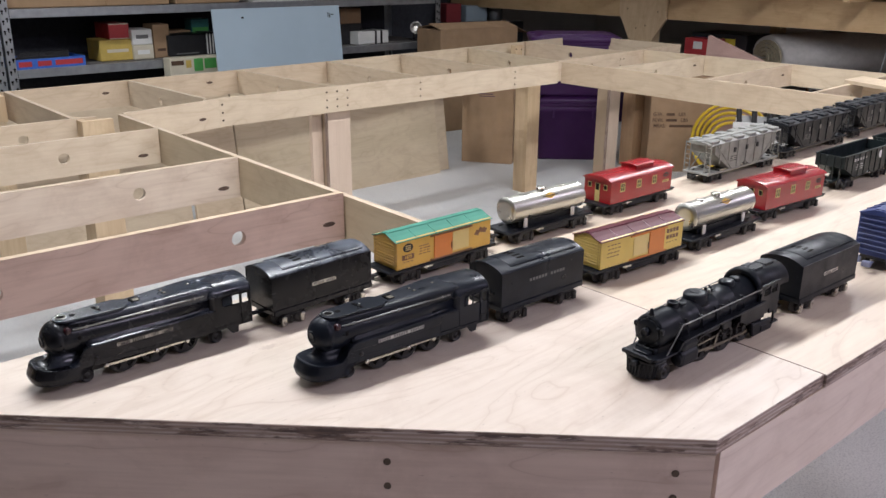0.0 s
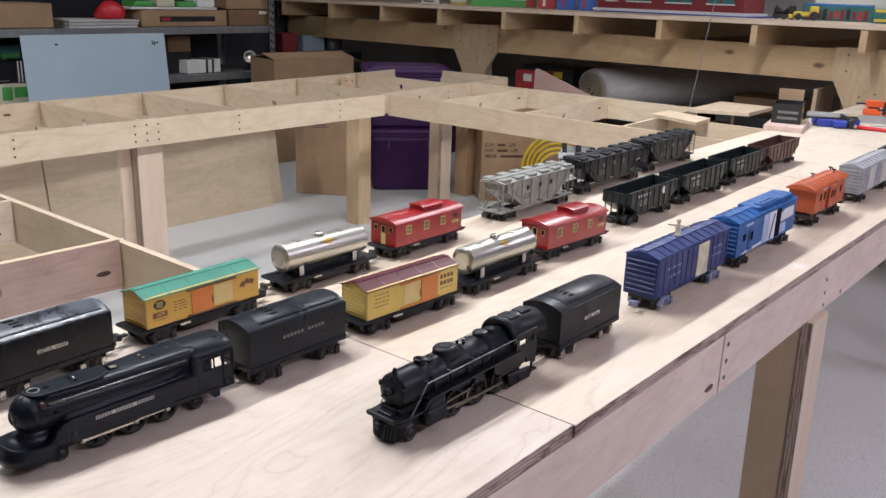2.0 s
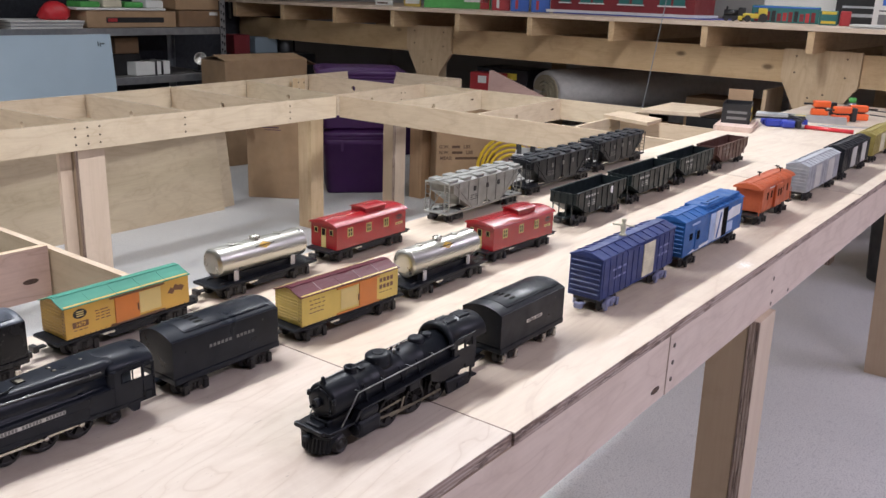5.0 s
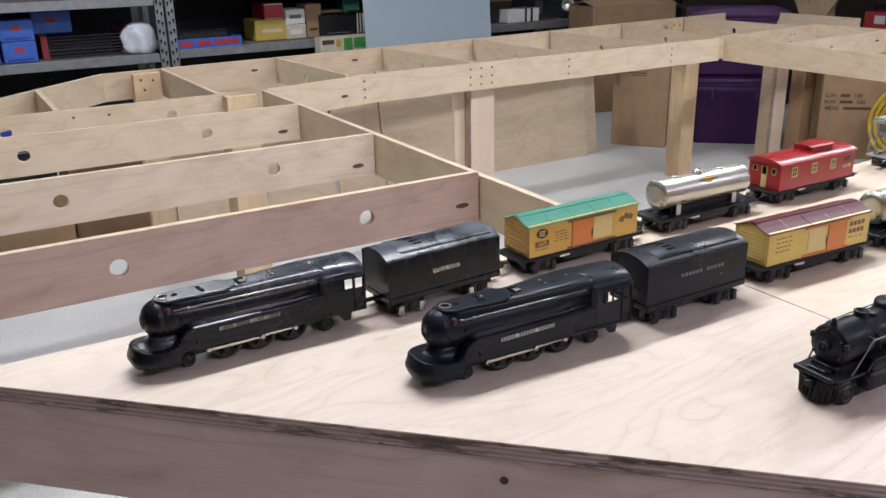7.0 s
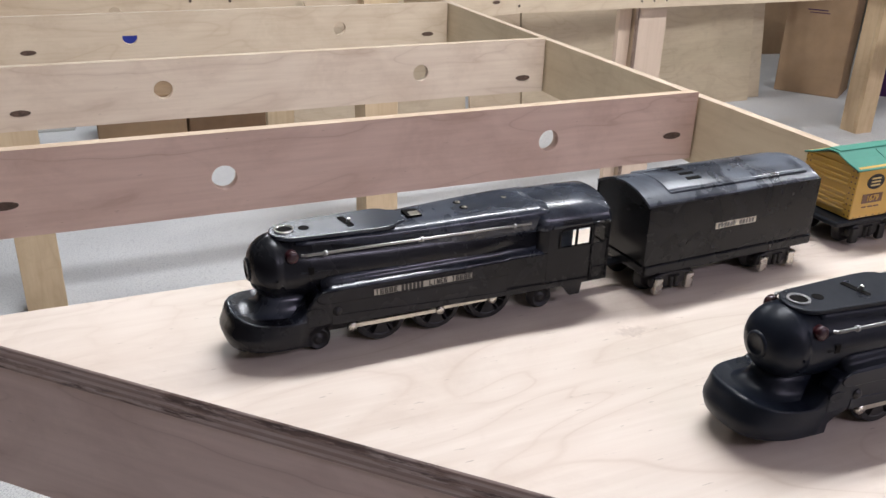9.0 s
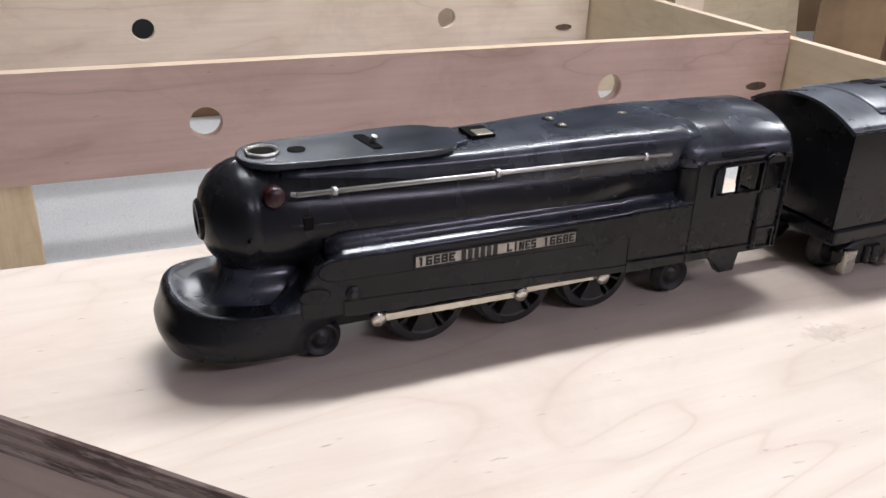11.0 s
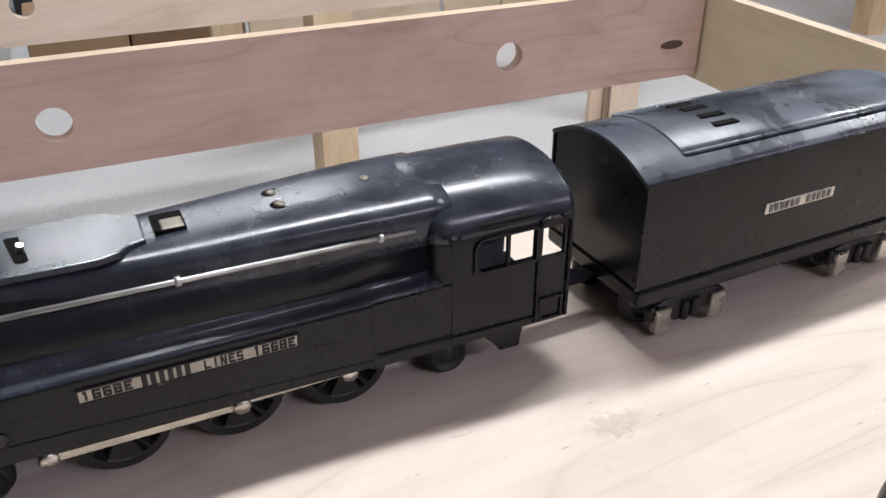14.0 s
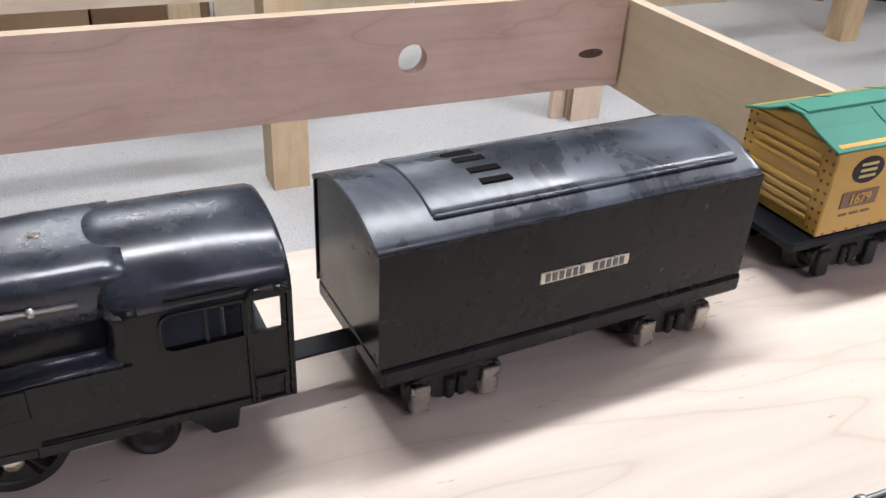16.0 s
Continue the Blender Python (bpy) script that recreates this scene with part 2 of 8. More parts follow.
BIRCH = wood("birch_ply_back", (0.62, 0.51, 0.355), (0.44, 0.33, 0.215), "x", 0.6, ring=11, figure=0.36, line=0.2, flow=3.4)
PINE_Z = wood("pine_upright", (0.67, 0.53, 0.35), (0.45, 0.30, 0.17), "z", 0.55, ring=9)
MAPLE_MID = wood("beige_maple_veneer", (0.70, 0.585, 0.47), (0.46, 0.335, 0.25), "x", 0.5, ring=13, figure=0.42, flecks=0.3, line=0.35)
PLY_BROWN = wood("brown_ply_back", (0.52, 0.40, 0.285), (0.40, 0.295, 0.20), "z", 0.6, ring=5, figure=0.3)
PINE_BROWN = wood("brown_pine", (0.46, 0.30, 0.18), (0.30, 0.18, 0.10), "z", 0.6, ring=9)
PINE_X = wood("pine_joist", (0.66, 0.50, 0.31), (0.42, 0.26, 0.13), "x", 0.6, ring=12)
PINE_Y = wood("pine_along", (0.62, 0.45, 0.26), (0.38, 0.23, 0.11), "y", 0.6, ring=6, figure=0.4, knots=6.5)
EDGE = ply_edge("ply_edge")
EDGE_Y = ply_edge("ply_edge_upright", 0.019, 7, "y")
PLYEDGE_TOP = wood("ply_top_edge", (0.56, 0.465, 0.355), (0.42, 0.30, 0.20), "x", 0.7, ring=14)
HOLE = plain("dark_hole", (0.01, 0.009, 0.008), 0.9)
HOLE.node_tree.nodes["Principled BSDF"].inputs["Specular IOR Level"].default_value = 0.05
STEEL = plain("bright_steel", (0.62, 0.60, 0.55), 0.3, 1.0, var=0.15, scale=80)
CARD = plain("cardboard", (0.36, 0.235, 0.135), 0.85, var=0.14, scale=9, bumps=0.15, bscale=120)
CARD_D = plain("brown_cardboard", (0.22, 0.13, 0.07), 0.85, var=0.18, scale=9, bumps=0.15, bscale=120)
PURPLE = plain("purple_plastic", (0.044, 0.006, 0.070), 0.55, var=0.1, scale=8, bumps=0.1, bscale=90)
GALV = plain("grey_shelf_steel", (0.34, 0.36, 0.38), 0.38, 0.75, var=0.15, scale=20)
# near black that paints the shade behind the shelves and in the corner
SHADE_BACKING = plain("shade_backing", (0.042, 0.045, 0.055), 0.9)


def floor_material():
    m, nt, b = mat("painted_concrete")
    v = coords(nt)
    n = noise_tex(nt, v, 2.2, 5, 0.6)
    c = ramp(nt, n, [(0.3, (0.62, 0.625, 0.615)), (0.7, (0.73, 0.73, 0.71))])
    sp = ramp(nt, noise_tex(nt, v, 55, 6, 0.7), [(0.56, (0, 0, 0)), (0.64, (1, 1, 1))])
    c = mix(nt, sp, c, (0.56, 0.56, 0.55))
    fs = ramp(nt, noise_tex(nt, v, 230, 5, 0.75), [(0.50, (0, 0, 0)), (0.60, (0.8,) * 3)])
    c = mix(nt, fs, c, (0.40, 0.40, 0.41))
    nt.links.new(c, b.inputs["Base Color"])
    b.inputs["Roughness"].default_value = 0.5
    bump(nt, b, noise_tex(nt, v, 160, 5), 0.25, 0.001)
    return m


FLOOR = floor_material()
WALL = plain("wall_paint", (0.55, 0.54, 0.52), 0.8, var=0.06, scale=4)
# dark finish made up for the unseen west wall, to cut its bounce
WEST_DARK = wood("bounce_cutting_dark", (0.20, 0.15, 0.11), (0.12, 0.085, 0.06), "z", 0.6)
CEIL = plain("ceiling_paint", (0.72, 0.72, 0.70), 0.85, var=0.05, scale=4)


def glow(name, col, strength):
    m, nt, b = mat(name)
    e = nt.nodes.new("ShaderNodeEmission")
    e.inputs[0].default_value = (*col, 1)
    e.inputs[1].default_value = strength
    nt.links.new(e.outputs[0], nt.nodes["Material Output"].inputs["Surface"])
    return m


# ---- the room ----
RX0, RX1, RY0, RY1, RH = -4.2, 7.2, -2.6, 5.9, 2.62


def slab(name, x0, x1, y0, y1, z0, z1, m):
    b = bm_new()
    box(b, x0, x1, y0, y1, z0, z1)
    ob = part(name, b, m)
    return tagged(ob, kind="structure")


slab("floor", RX0 - 0.1, RX1 + 0.1, RY0 - 0.1, RY1 + 0.1, -0.1, 0, FLOOR)
slab("ceiling", RX0 - 0.1, RX1 + 0.1, RY0 - 0.1, RY1 + 0.1, RH, RH + 0.1, CEIL)
slab("wall_south", RX0 - 0.1, RX1 + 0.1, RY0 - 0.1, RY0, 0, RH, WALL)
slab("wall_north", RX0 - 0.1, RX1 + 0.1, RY1, RY1 + 0.1, 0, RH, WALL)
# unseen wall, set far back and dark so west-facing ends stay dim
slab("wall_west", RX0 - 0.1, RX0, RY0, RY1, 0, RH, WEST_DARK)
slab("wall_east", RX1, RX1 + 0.1, RY0, RY1, 0, RH, WALL)


def strip_light(x0, x1, y, z, power, wide=0.09, tone=None, name="unseen_strip_light", lab="white strip light with lit tubes, hung out of view"):
    """A shop light hung under the ceiling out of view, with a lamp in its opening."""
    t = thing(name, lab, "ceiling light", pose((x0 + x1) / 2, y, z), group="ceiling lights")
    h = (x1 - x0) / 2
    b = bm_new()
    rbox(b, -h, h, -0.08, 0.08, 0.012, 0.07, 0.01)
    part("housing", b, CEIL, t)
    b = bm_new()
    box(b, -h + 0.02, h - 0.02, -wide / 2, wide / 2, 0.004, 0.0115)
    part("tubes", b, LIT, t)
    for u in (-h * 0.8, h * 0.8):
        b = bm_new()
        cyl(b, (u, 0, 0.07), (u, 0, RH - z), 0.003, seg=6)
        part("chain", b, GALV, t)
    la = bpy.data.lights.new("strip", "AREA")
    la.shape, la.size, la.size_y, la.energy, la.color = "RECTANGLE", 2 * h - 0.06, wide, power, tone or LAMP
    lo = new("strip_lamp", la)
    lo.matrix_basis = pose((x0 + x1) / 2, y, z)


LAMP = (0.915, 0.938, 1.010)
# violet cast of the near-side fill, which tints the trains' shadows
FILL_TINT = (0.955, 0.870, 1.16)
LIT = glow("lit_tube", (0.94, 0.96, 1.0), 9.0)
strip_light(0.18, 1.38, 1.24, 2.05, 26.5)
strip_light(2.10, 3.30, 1.24, 2.05, 29)
strip_light(4.60, 5.80, 1.24, 2.05, 4.5)
strip_light(0.0, 1.2, 3.75, 2.3, 28)
strip_light(3.4, 4.6, 3.75, 2.3, 3.5)
# two strips added on the near side as fill for aprons and shadows
strip_light(0.75, 1.95, -1.3, 2.3, 21.5, tone=FILL_TINT)
strip_light(3.1, 4.3, -1.3, 2.3, 22, tone=FILL_TINT)


# ---- layout table: decking and framing ----
def board(name, p0, p1, parent, m, top=FRAME, h=0.089, th=0.013, holes=(), dark=(), screws=(), side=1, label="", hz=0.0445, pz=0.037):
    """A plywood strip on edge from p0 to p1, with cable holes bored through, pocket-screw slots and screw heads on its face."""
    p0, p1 = Vector((*p0, 0)), Vector((*p1, 0))
    d = p1 - p0
    ln = d.length
    b = bm_new()
    # outline in (u, z), bored holes as circles, skinned on both faces
    seg = 20
    r = 0.0135
    drops = hz if isinstance(hz, tuple) else (hz,) * len(holes)
    if holes:
        cells = sorted(holes)
        cuts = [0.0]
        for u in cells:
            cuts += [u - 0.03, u + 0.03]
        cuts.append(ln)
        for i in range(0, len(cuts), 2):
            a, c = cuts[i], cuts[i + 1]
            if c - a > 1e-4:
                box(b, a, c, -th / 2, th / 2, -h, 0)
        for u, drop in zip(cells, drops):
            for sgn in (-1, 1):
                y = sgn * th / 2
                ring, outer = [], []
                for k in range(seg):
                    t = 2 * math.pi * (k + 0.5) / seg
                    cx, cz = math.cos(t), math.sin(t)
                    sq = min(0.03 / max(abs(cx), 1e-6), (h / 2) / max(abs(cz), 1e-6))
                    ring.append(b.verts.new((u + r * cx, y, -drop + r * cz)))
                    outer.append(b.verts.new((u + cx * sq, y, -h * 0.5 + cz * sq)))
                for k in range(seg):
                    j = (k + 1) % seg
                    p, q = outer[k].co, outer[j].co
                    if abs(p.x - q.x) > 1e-6 and abs(p.z - q.z) > 1e-6:
                        cv = b.verts.new((u + math.copysign(0.03, p.x + q.x - 2 * u), y, 0 if p.z > -h / 2 else -h))
                        b.faces.new((ring[k], ring[j], outer[j], cv, outer[k]))
                    else:
                        b.faces.new((ring[k], ring[j], outer[j], outer[k]))
                if sgn == -1:
                    first = ring
            for k in range(seg):
                j = (k + 1) % seg
                b.faces.new((first[k], ring[k], ring[j], first[j])).smooth = True
            for z in (0, -h):
                b.faces.new([b.verts.new(p) for p in ((u - 0.03, -th / 2, z), (u + 0.03, -th / 2, z), (u + 0.03, th / 2, z), (u - 0.03, th / 2, z))])
    else:
        box(b, 0, ln, -th / 2, th / 2, -h, 0)
    bmesh.ops.remove_doubles(b, verts=b.verts[:], dist=1e-5)
    for f in b.faces:
        if min(v.co.z for v in f.verts) > -1e-4:
            f.material_index = 1
    ob = part(name, b, [m, PLYEDGE_TOP], parent, label)
    ang = math.degrees(math.atan2(d.y, d.x))
    ob.matrix_basis = pose(p0.x, p0.y, top, 0, 0, ang)
    for u in dark:
        # slanted pocket-screw slot sunk in the face
        bs = bm_new()
        n = 14
        pts = []
        for k in range(n):
            t = 2 * math.pi * k / n
            pts.append((u + 0.015 * math.cos(t) * (1 if math.cos(t) * (1 if u < ln / 2 else -1) > 0 else 0.8), -pz + 0.0045 * math.sin(t)))
        prism(bs, pts, "y", side * (-th / 2 - 0.0006), side * (-th / 2 + 0.004))
        part("pocket_hole", bs, POCKET, ob)
    for u, w in screws:
        bs = bm_new()
        cyl(bs, (u, side * -th / 2, -w), (u, side * (-th / 2 - 0.0007), -w), 0.0036, seg=10)
        part("screw_head", bs, SCREW, ob)
    return ob


POCKET = plain("bored_pocket", (0.10, 0.062, 0.042), 0.8, var=0.4, scale=200)
SCREW = plain("dark_screw", (0.10, 0.07, 0.05), 0.5, 0.6)

DECK_BACK = 0.94
A0, A1 = (0.0825, 0.94), (0.675, 0.368)     # the slanted front edge


def deck_sheet(name, poly, m, z0=FRAME, z1=TOP):
    b = bm_new()
    fs = prism(b, poly, "z", z0, z1, mi=1)
    fs[1].material_index = 0
    fs[0].material_index = 0
    ob = part(name, b, [m, EDGE], TABLE, bevel=0.0008)
    return ob


TABLE = thing("layout_table", "unfinished maple plywood train layout table, partly decked", "table")
deck_sheet("deck_panel", [A1, (0.8727, 0.368), (0.8727, DECK_BACK), A0], DECKWOOD)
deck_sheet("deck_panel", [(0.8732, 0.3655), (2.36, 0.3529), (2.36, 0.985), (0.8732, DECK_BACK)], DECKWOOD_CREAM)
deck_sheet("deck_panel", [(2.3615, 0.3529), (4.42, 0.3354), (4.42, 0.97), (2.3615, 0.985)], DECKWOOD_CREAM)
# aprons under the deck edge
o = 0.0092
ux, uy = (A1[0] - A0[0]), (A1[1] - A0[1])
ul = math.hypot(ux, uy)
nx, ny = -uy / ul, ux / ul      # points inwards, away from the walker
if nx + ny < 0:
    nx, ny = -nx, -ny
run = (0.3742 - A0[1] - ny * o) / uy      # to where the two outer faces meet
CORNER = (A0[0] + nx * o + ux * run, 0.3742)
front = board("front_apron", (A0[0] - 0.03 + nx * o, A0[1] + 0.029 + ny * o), CORNER, TABLE, MAPLE, side=1,
              screws=[(0.569, 0.021), (0.569, 0.047), (0.832, 0.022), (0.832, 0.048)])
board("side_apron", (CORNER[0] + 0.001, 0.3745), (1.262, 0.3712), TABLE, MAPLE_PALE, dark=(1.230 - CORNER[0],), side=1, pz=0.070)
board("side_apron", (1.2635, 0.3702), (3.30, 0.3529), TABLE, MAPLE_PALE, side=1, screws=[(0.015, 0.02), (0.015, 0.045), (0.015, 0.07), (0.455, 0.032), (0.455, 0.056), (0.458, 0.080), (0.560, 0.080)])
board("side_apron", (3.3015, 0.3539), (4.42, 0.3444), TABLE, MAPLE_PALE)
board("deck_joist", (0.12, 0.93), (2.34, 0.93), TABLE, MAPLE)
board("deck_joist", (2.36, 0.955), (4.42, 0.955), TABLE, MAPLE)
for x in (0.93, 1.35, 1.75, 2.15, 2.55, 2.95, 3.35, 3.75):
    board("deck_joist", (x, 0.39), (x, 0.918), TABLE, MAPLE_Y)

FRAMING = thing("open_framing", "bare plywood joist framing for an unfinished train layout", "table frame")
# the long stringer away from the deck and the joists of the left bay
X1 = 0.924
board("stringer", (X1, 0.945), (X1, 2.42), FRAMING, BIRCH, side=-1)
YJ = (1.3095, 1.7175, 2.145)
HOLES = ((0.308, 0.697), (0.288, 0.688), (0.272, 0.676))
for y, hs in zip(YJ, HOLES):
    board("joist", (-0.04, y), (X1 - 0.0105, y), FRAMING, MAPLE if y < 1.5 else MAPLE_MID if y < 1.9 else FRAMEWOOD, top=0.7125 if y < 1.5 else 0.7075, holes=[h + 0.04 for h in hs], dark=(0.135, 0.921 - 0.013 * (y - 1.3045)), pz=0.055 if y < 1.5 else 0.064, hz=(0.0492, 0.0450) if y < 1.5 else 0.0445)
board("stringer", (-0.05, 0.97), (-0.05, 2.42), FRAMING, BIRCH)
# the front boards of the far run
board("front_beam", (-0.1, 2.43), (0.86, 2.43), FRAMING, FRAMEWOOD, screws=[(0.52, 0.02), (0.606, 0.022)], holes=[0.362, 0.764], hz=0.041)
board("front_beam", (0.935, 2.43), (1.262, 2.505), FRAMING, FRAMEWOOD, dark=(0.27,), pz=0.055)
board("front_beam", (1.265, 2.512), (2.862, 2.53), FRAMING, FRAMEWOOD,
      screws=[(0.012, 0.02), (0.012, 0.045), (0.012, 0.07)] + [(u, w) for u in (0.404, 0.447, 0.490) for w in (0.018, 0.045, 0.07)] + [(0.823, 0.02), (0.823, 0.045), (0.823, 0.07), (1.33, 0.02), (1.33, 0.045), (1.33, 0.07)])
board("front_beam", (2.90, 2.565), (3.97, 2.675), FRAMING, FRAMEWOOD, holes=[0.26], screws=[(0.5, 0.03), (0.53, 0.03), (0.5, 0.06)])
# the far run: back board and cross joists
board("back_board", (0.60, 3.05), (2.10, 3.15), FRAMING, FRAMEWOOD, dark=(0.52, 0.93))
board("back_board", (2.1015, 3.15), (4.0, 3.345), FRAMING, FRAMEWOOD)
board("end_board", (0.10, 2.555), (0.60, 3.05), FRAMING, FRAMEWOOD)
for (xa, ya), (xb, yb), hh in (((0.385, 2.44), (0.385, 2.825), ()), ((0.80, 2.44), (0.795, 3.055), ()), ((1.235, 2.535), (1.21, 3.08), (0.3,)), ((1.695, 2.535), (1.655, 3.11), (0.3,)), ((2.10, 2.54), (2.09, 3.14), (0.3,)),
                               ((2.53, 2.545), (2.52, 3.18), (0.3,)), ((2.90, 2.57), (2.985, 3.23), (0.33,)), ((3.47, 2.64), (3.44, 3.275), (0.33,)), ((3.985, 2.69), (3.985, 3.33), ())):
    board("joist", (xa, ya), (xb, yb), FRAMING, FRAMEWOOD, holes=[ln for ln in hh], dark=(0.09,) if hh else ())
# pine blocks in the corners of the far run
for x, y, w in ((0.73, 3.025, 0.085), (3.30, 3.225, 0.05)):
    b = bm_new()
    box(b, x - w / 2, x + w / 2, y - 0.035, y, FRAME - 0.085, FRAME - 0.004)
    block = part("corner_block", b, PINE_Z, FRAMING)
    for dx, dz in ((-0.02, 0.022), (0.018, 0.026), (-0.012, 0.055)):
        b = bm_new()
        cyl(b, (x + dx, y - 0.0348, FRAME - dz), (x + dx, y - 0.0358, FRAME - dz), 0.0042, seg=10)
        part("screw_head", b, SCREW, block)
b = bm_new(); box(b, 0.685, 0.7675, 2.99, 3.025, 0, FRAME - 0.0855); part("leg", b, PINE_Z, FRAMING, bevel=0.001)
# the right-hand run
board("stringer", (2.885, 0.99), (2.885, 2.52), FRAMING, FRAMEWOOD, side=-1)
board("stringer", (3.61, 1.44), (3.61, 2.63), FRAMING, FRAMEWOOD)
for y in (2.27, 1.84, 1.42):
    board("joist", (2.90, y - 0.02), (3.60, y + 0.02), FRAMING, FRAMEWOOD, holes=[0.3], dark=(0.11, 0.62))

board("trimmer", (3.245, 0.985), (3.245, 1.39), FRAMING, FRAMEWOOD)


def leg(x, y, parent, lean=0, m=PINE_Z, h=FRAME - 0.089, w=0.085):
    """Two strips screwed together in an L; lean tips the head away from the aisle."""
    b = bm_new()
    box(b, 0, w, -0.019, 0, 0, h)
    ob = part("leg", b, m, parent, bevel=0.001)
    ob.matrix_basis = pose(x, y, 0, lean, 0, 0)
    if m is MAPLE_Z:
        sawn = bm_new(); box(sawn, -0.0012, 0, -0.0185, -0.0005, 0.0005, h - 0.0005); part("sawn_edge", sawn, EDGE_Y, ob)
    side = bm_new(); box(side, 0.0, 0.019, 0.0008, w * 0.8, 0, h); part("side_strip", side, PLY_BROWN if m is MAPLE_Z else m, ob, bevel=0.001)
    return ob


leg(1.6365, 0.357, TABLE, -1.0, MAPLE_Z)
leg(3.108, 0.3213, TABLE, -2.6, MAPLE_Z)
leg(0.26, 0.80, TABLE, 0, MAPLE_Z)
leg(4.30, 0.80, TABLE, 0, MAPLE_Z)
leg(0.805, 2.40, FRAMING, 0, h=FRAME - 0.003)
leg(-0.01, 2.40, FRAMING, 0)
leg(1.69, 2.56, FRAMING, 0, MAPLE_Z, w=0.095)
b = bm_new(); box(b, 1.645, 1.6865, 2.575, 2.594, 0, FRAME - 0.09); part("leg_cleat", b, MAPLE_Z, FRAMING, bevel=0.001)
leg(3.10, 2.94, FRAMING, 0, PINE_Z)
leg(3.68, 2.895, FRAMING, 0, MAPLE_Z)
leg(3.99, 2.96, FRAMING, 0, PINE_BROWN, w=0.085)


# ---- train materials ----
def enamel(name, col, rough, scuff=0.0, dust=0.0, dustcol=(0.16, 0.165, 0.17), coat=0.0, metal=0.0, spec=0.5, smudge=0.0):
    """Stove enamel over cast metal: tiny chips, rubbed dust and uneven gloss."""
    m, nt, b = mat(name)
    v = coords(nt)
    c = ramp(nt, noise_tex(nt, v, 45, 5), [(0.3, tuple(x * 0.8 for x in col)), (0.7, tuple(x * 1.25 for x in col))])
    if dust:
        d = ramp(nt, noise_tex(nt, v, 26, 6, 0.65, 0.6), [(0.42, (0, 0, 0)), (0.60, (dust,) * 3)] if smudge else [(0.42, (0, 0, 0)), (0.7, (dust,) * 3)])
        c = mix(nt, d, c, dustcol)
    if scuff:
        k = ramp(nt, noise_tex(nt, v, 330, 6, 0.8), [(0.67, (0, 0, 0)), (0.71, (scuff,) * 3)])
        c = mix(nt, k, c, (0.30, 0.30, 0.28))
        k = ramp(nt, noise_tex(nt, v, 170, 2, 0.5), [(0.745, (0, 0, 0)), (0.775, (scuff,) * 3)])
        c = mix(nt, k, c, (0.22, 0.21, 0.19))
    nt.links.new(c, b.inputs["Base Color"])
    r = ramp(nt, noise_tex(nt, v, 34, 5, 0.6, 0.4), [(0.3, (rough * 0.75,) * 3), (0.7, (min(1, rough * 1.45),) * 3)])
    if smudge:
        r = mix(nt, d, r, (smudge,) * 3)
    nt.links.new(r, b.inputs["Roughness"])
    b.inputs["Coat Weight"].default_value = coat
    b.inputs["Coat Roughness"].default_value = 0.12
    b.inputs["Specular IOR Level"].default_value = spec
    b.inputs["Metallic"].default_value = metal
    bump(nt, b, noise_tex(nt, v, 260, 4, 0.6), 0.06, 0.0003)
    return m


GLOSS = enamel("gloss_black_enamel", (0.0088, 0.0093, 0.0112), 0.23, scuff=0.3, dust=0.12, dustcol=(0.030, 0.030, 0.032), spec=0.26, smudge=0.40)
# tender roof: real dust, its pale blue-grey also painting in the ceiling's sheen
TENDER_TOP = enamel("dusty_sheen_black", (0.022, 0.026, 0.034), 0.24, scuff=0.25, dust=0.85, dustcol=(0.105, 0.120, 0.145), smudge=0.40)
# engine tops: dust again, with overhead sheen mixed into its colour
TOPBLACK = enamel("dusty_sheen_gloss", (0.0135, 0.0165, 0.024), 0.21, scuff=0.25, dust=0.5, dustcol=(0.066, 0.078, 0.100), smudge=0.34)
SATIN = enamel("satin_black_enamel", (0.0072, 0.0096, 0.0150), 0.32, scuff=0.3, dust=0.18, dustcol=(0.034, 0.042, 0.056), spec=0.22)
FLAT = enamel("dull_black_enamel", (0.0085, 0.0100, 0.0135), 0.36, scuff=0.4, dust=0.22, dustcol=(0.036, 0.042, 0.050), spec=0.22)
RAIL_DULL = plain("dull_steel_rail", (0.30, 0.30, 0.29), 0.4, 0.75, var=0.2, scale=120)
# blue-grey that stands for the lit inside of the cab
CAB_FILLER = plain("cab_filler_grey", (0.105, 0.125, 0.135), 0.5, 0.3, var=0.2, scale=60)
OILY_ROD = plain("oily_rod", (0.20, 0.18, 0.14), 0.4, 0.7)
WHEELM = enamel("wheel_black", (0.012, 0.0115, 0.011), 0.45, dust=0.2, dustcol=(0.05, 0.045, 0.04))
PLATE = plain("dull_nickel_plate", (0.36, 0.345, 0.31), 0.38, 0.8, var=0.12, scale=120, bumps=0.05)
NICKEL = plain("nickel_plate", (0.60, 0.58, 0.52), 0.28, 1.0, var=0.12, scale=120, bumps=0.05)
ROD = plain("rod_steel", (0.66, 0.63, 0.53), 0.33, 0.85, var=0.15, scale=120)
RAIL = plain("worn_handrail", (0.50, 0.49, 0.46), 0.40, 0.8, var=0.2, scale=120)
JEWEL = plain("red_jewel", (0.026, 0.003, 0.005), 0.35, coat=0.0, var=0.3, scale=160)
INK = plain("black_ink", (0.012, 0.012, 0.012), 0.6)
SILVERPAINT = plain("silver_lettering", (0.58, 0.57, 0.54), 0.5, 0.2)
GREYINK = plain("faded_lettering", (0.17, 0.17, 0.165), 0.6)


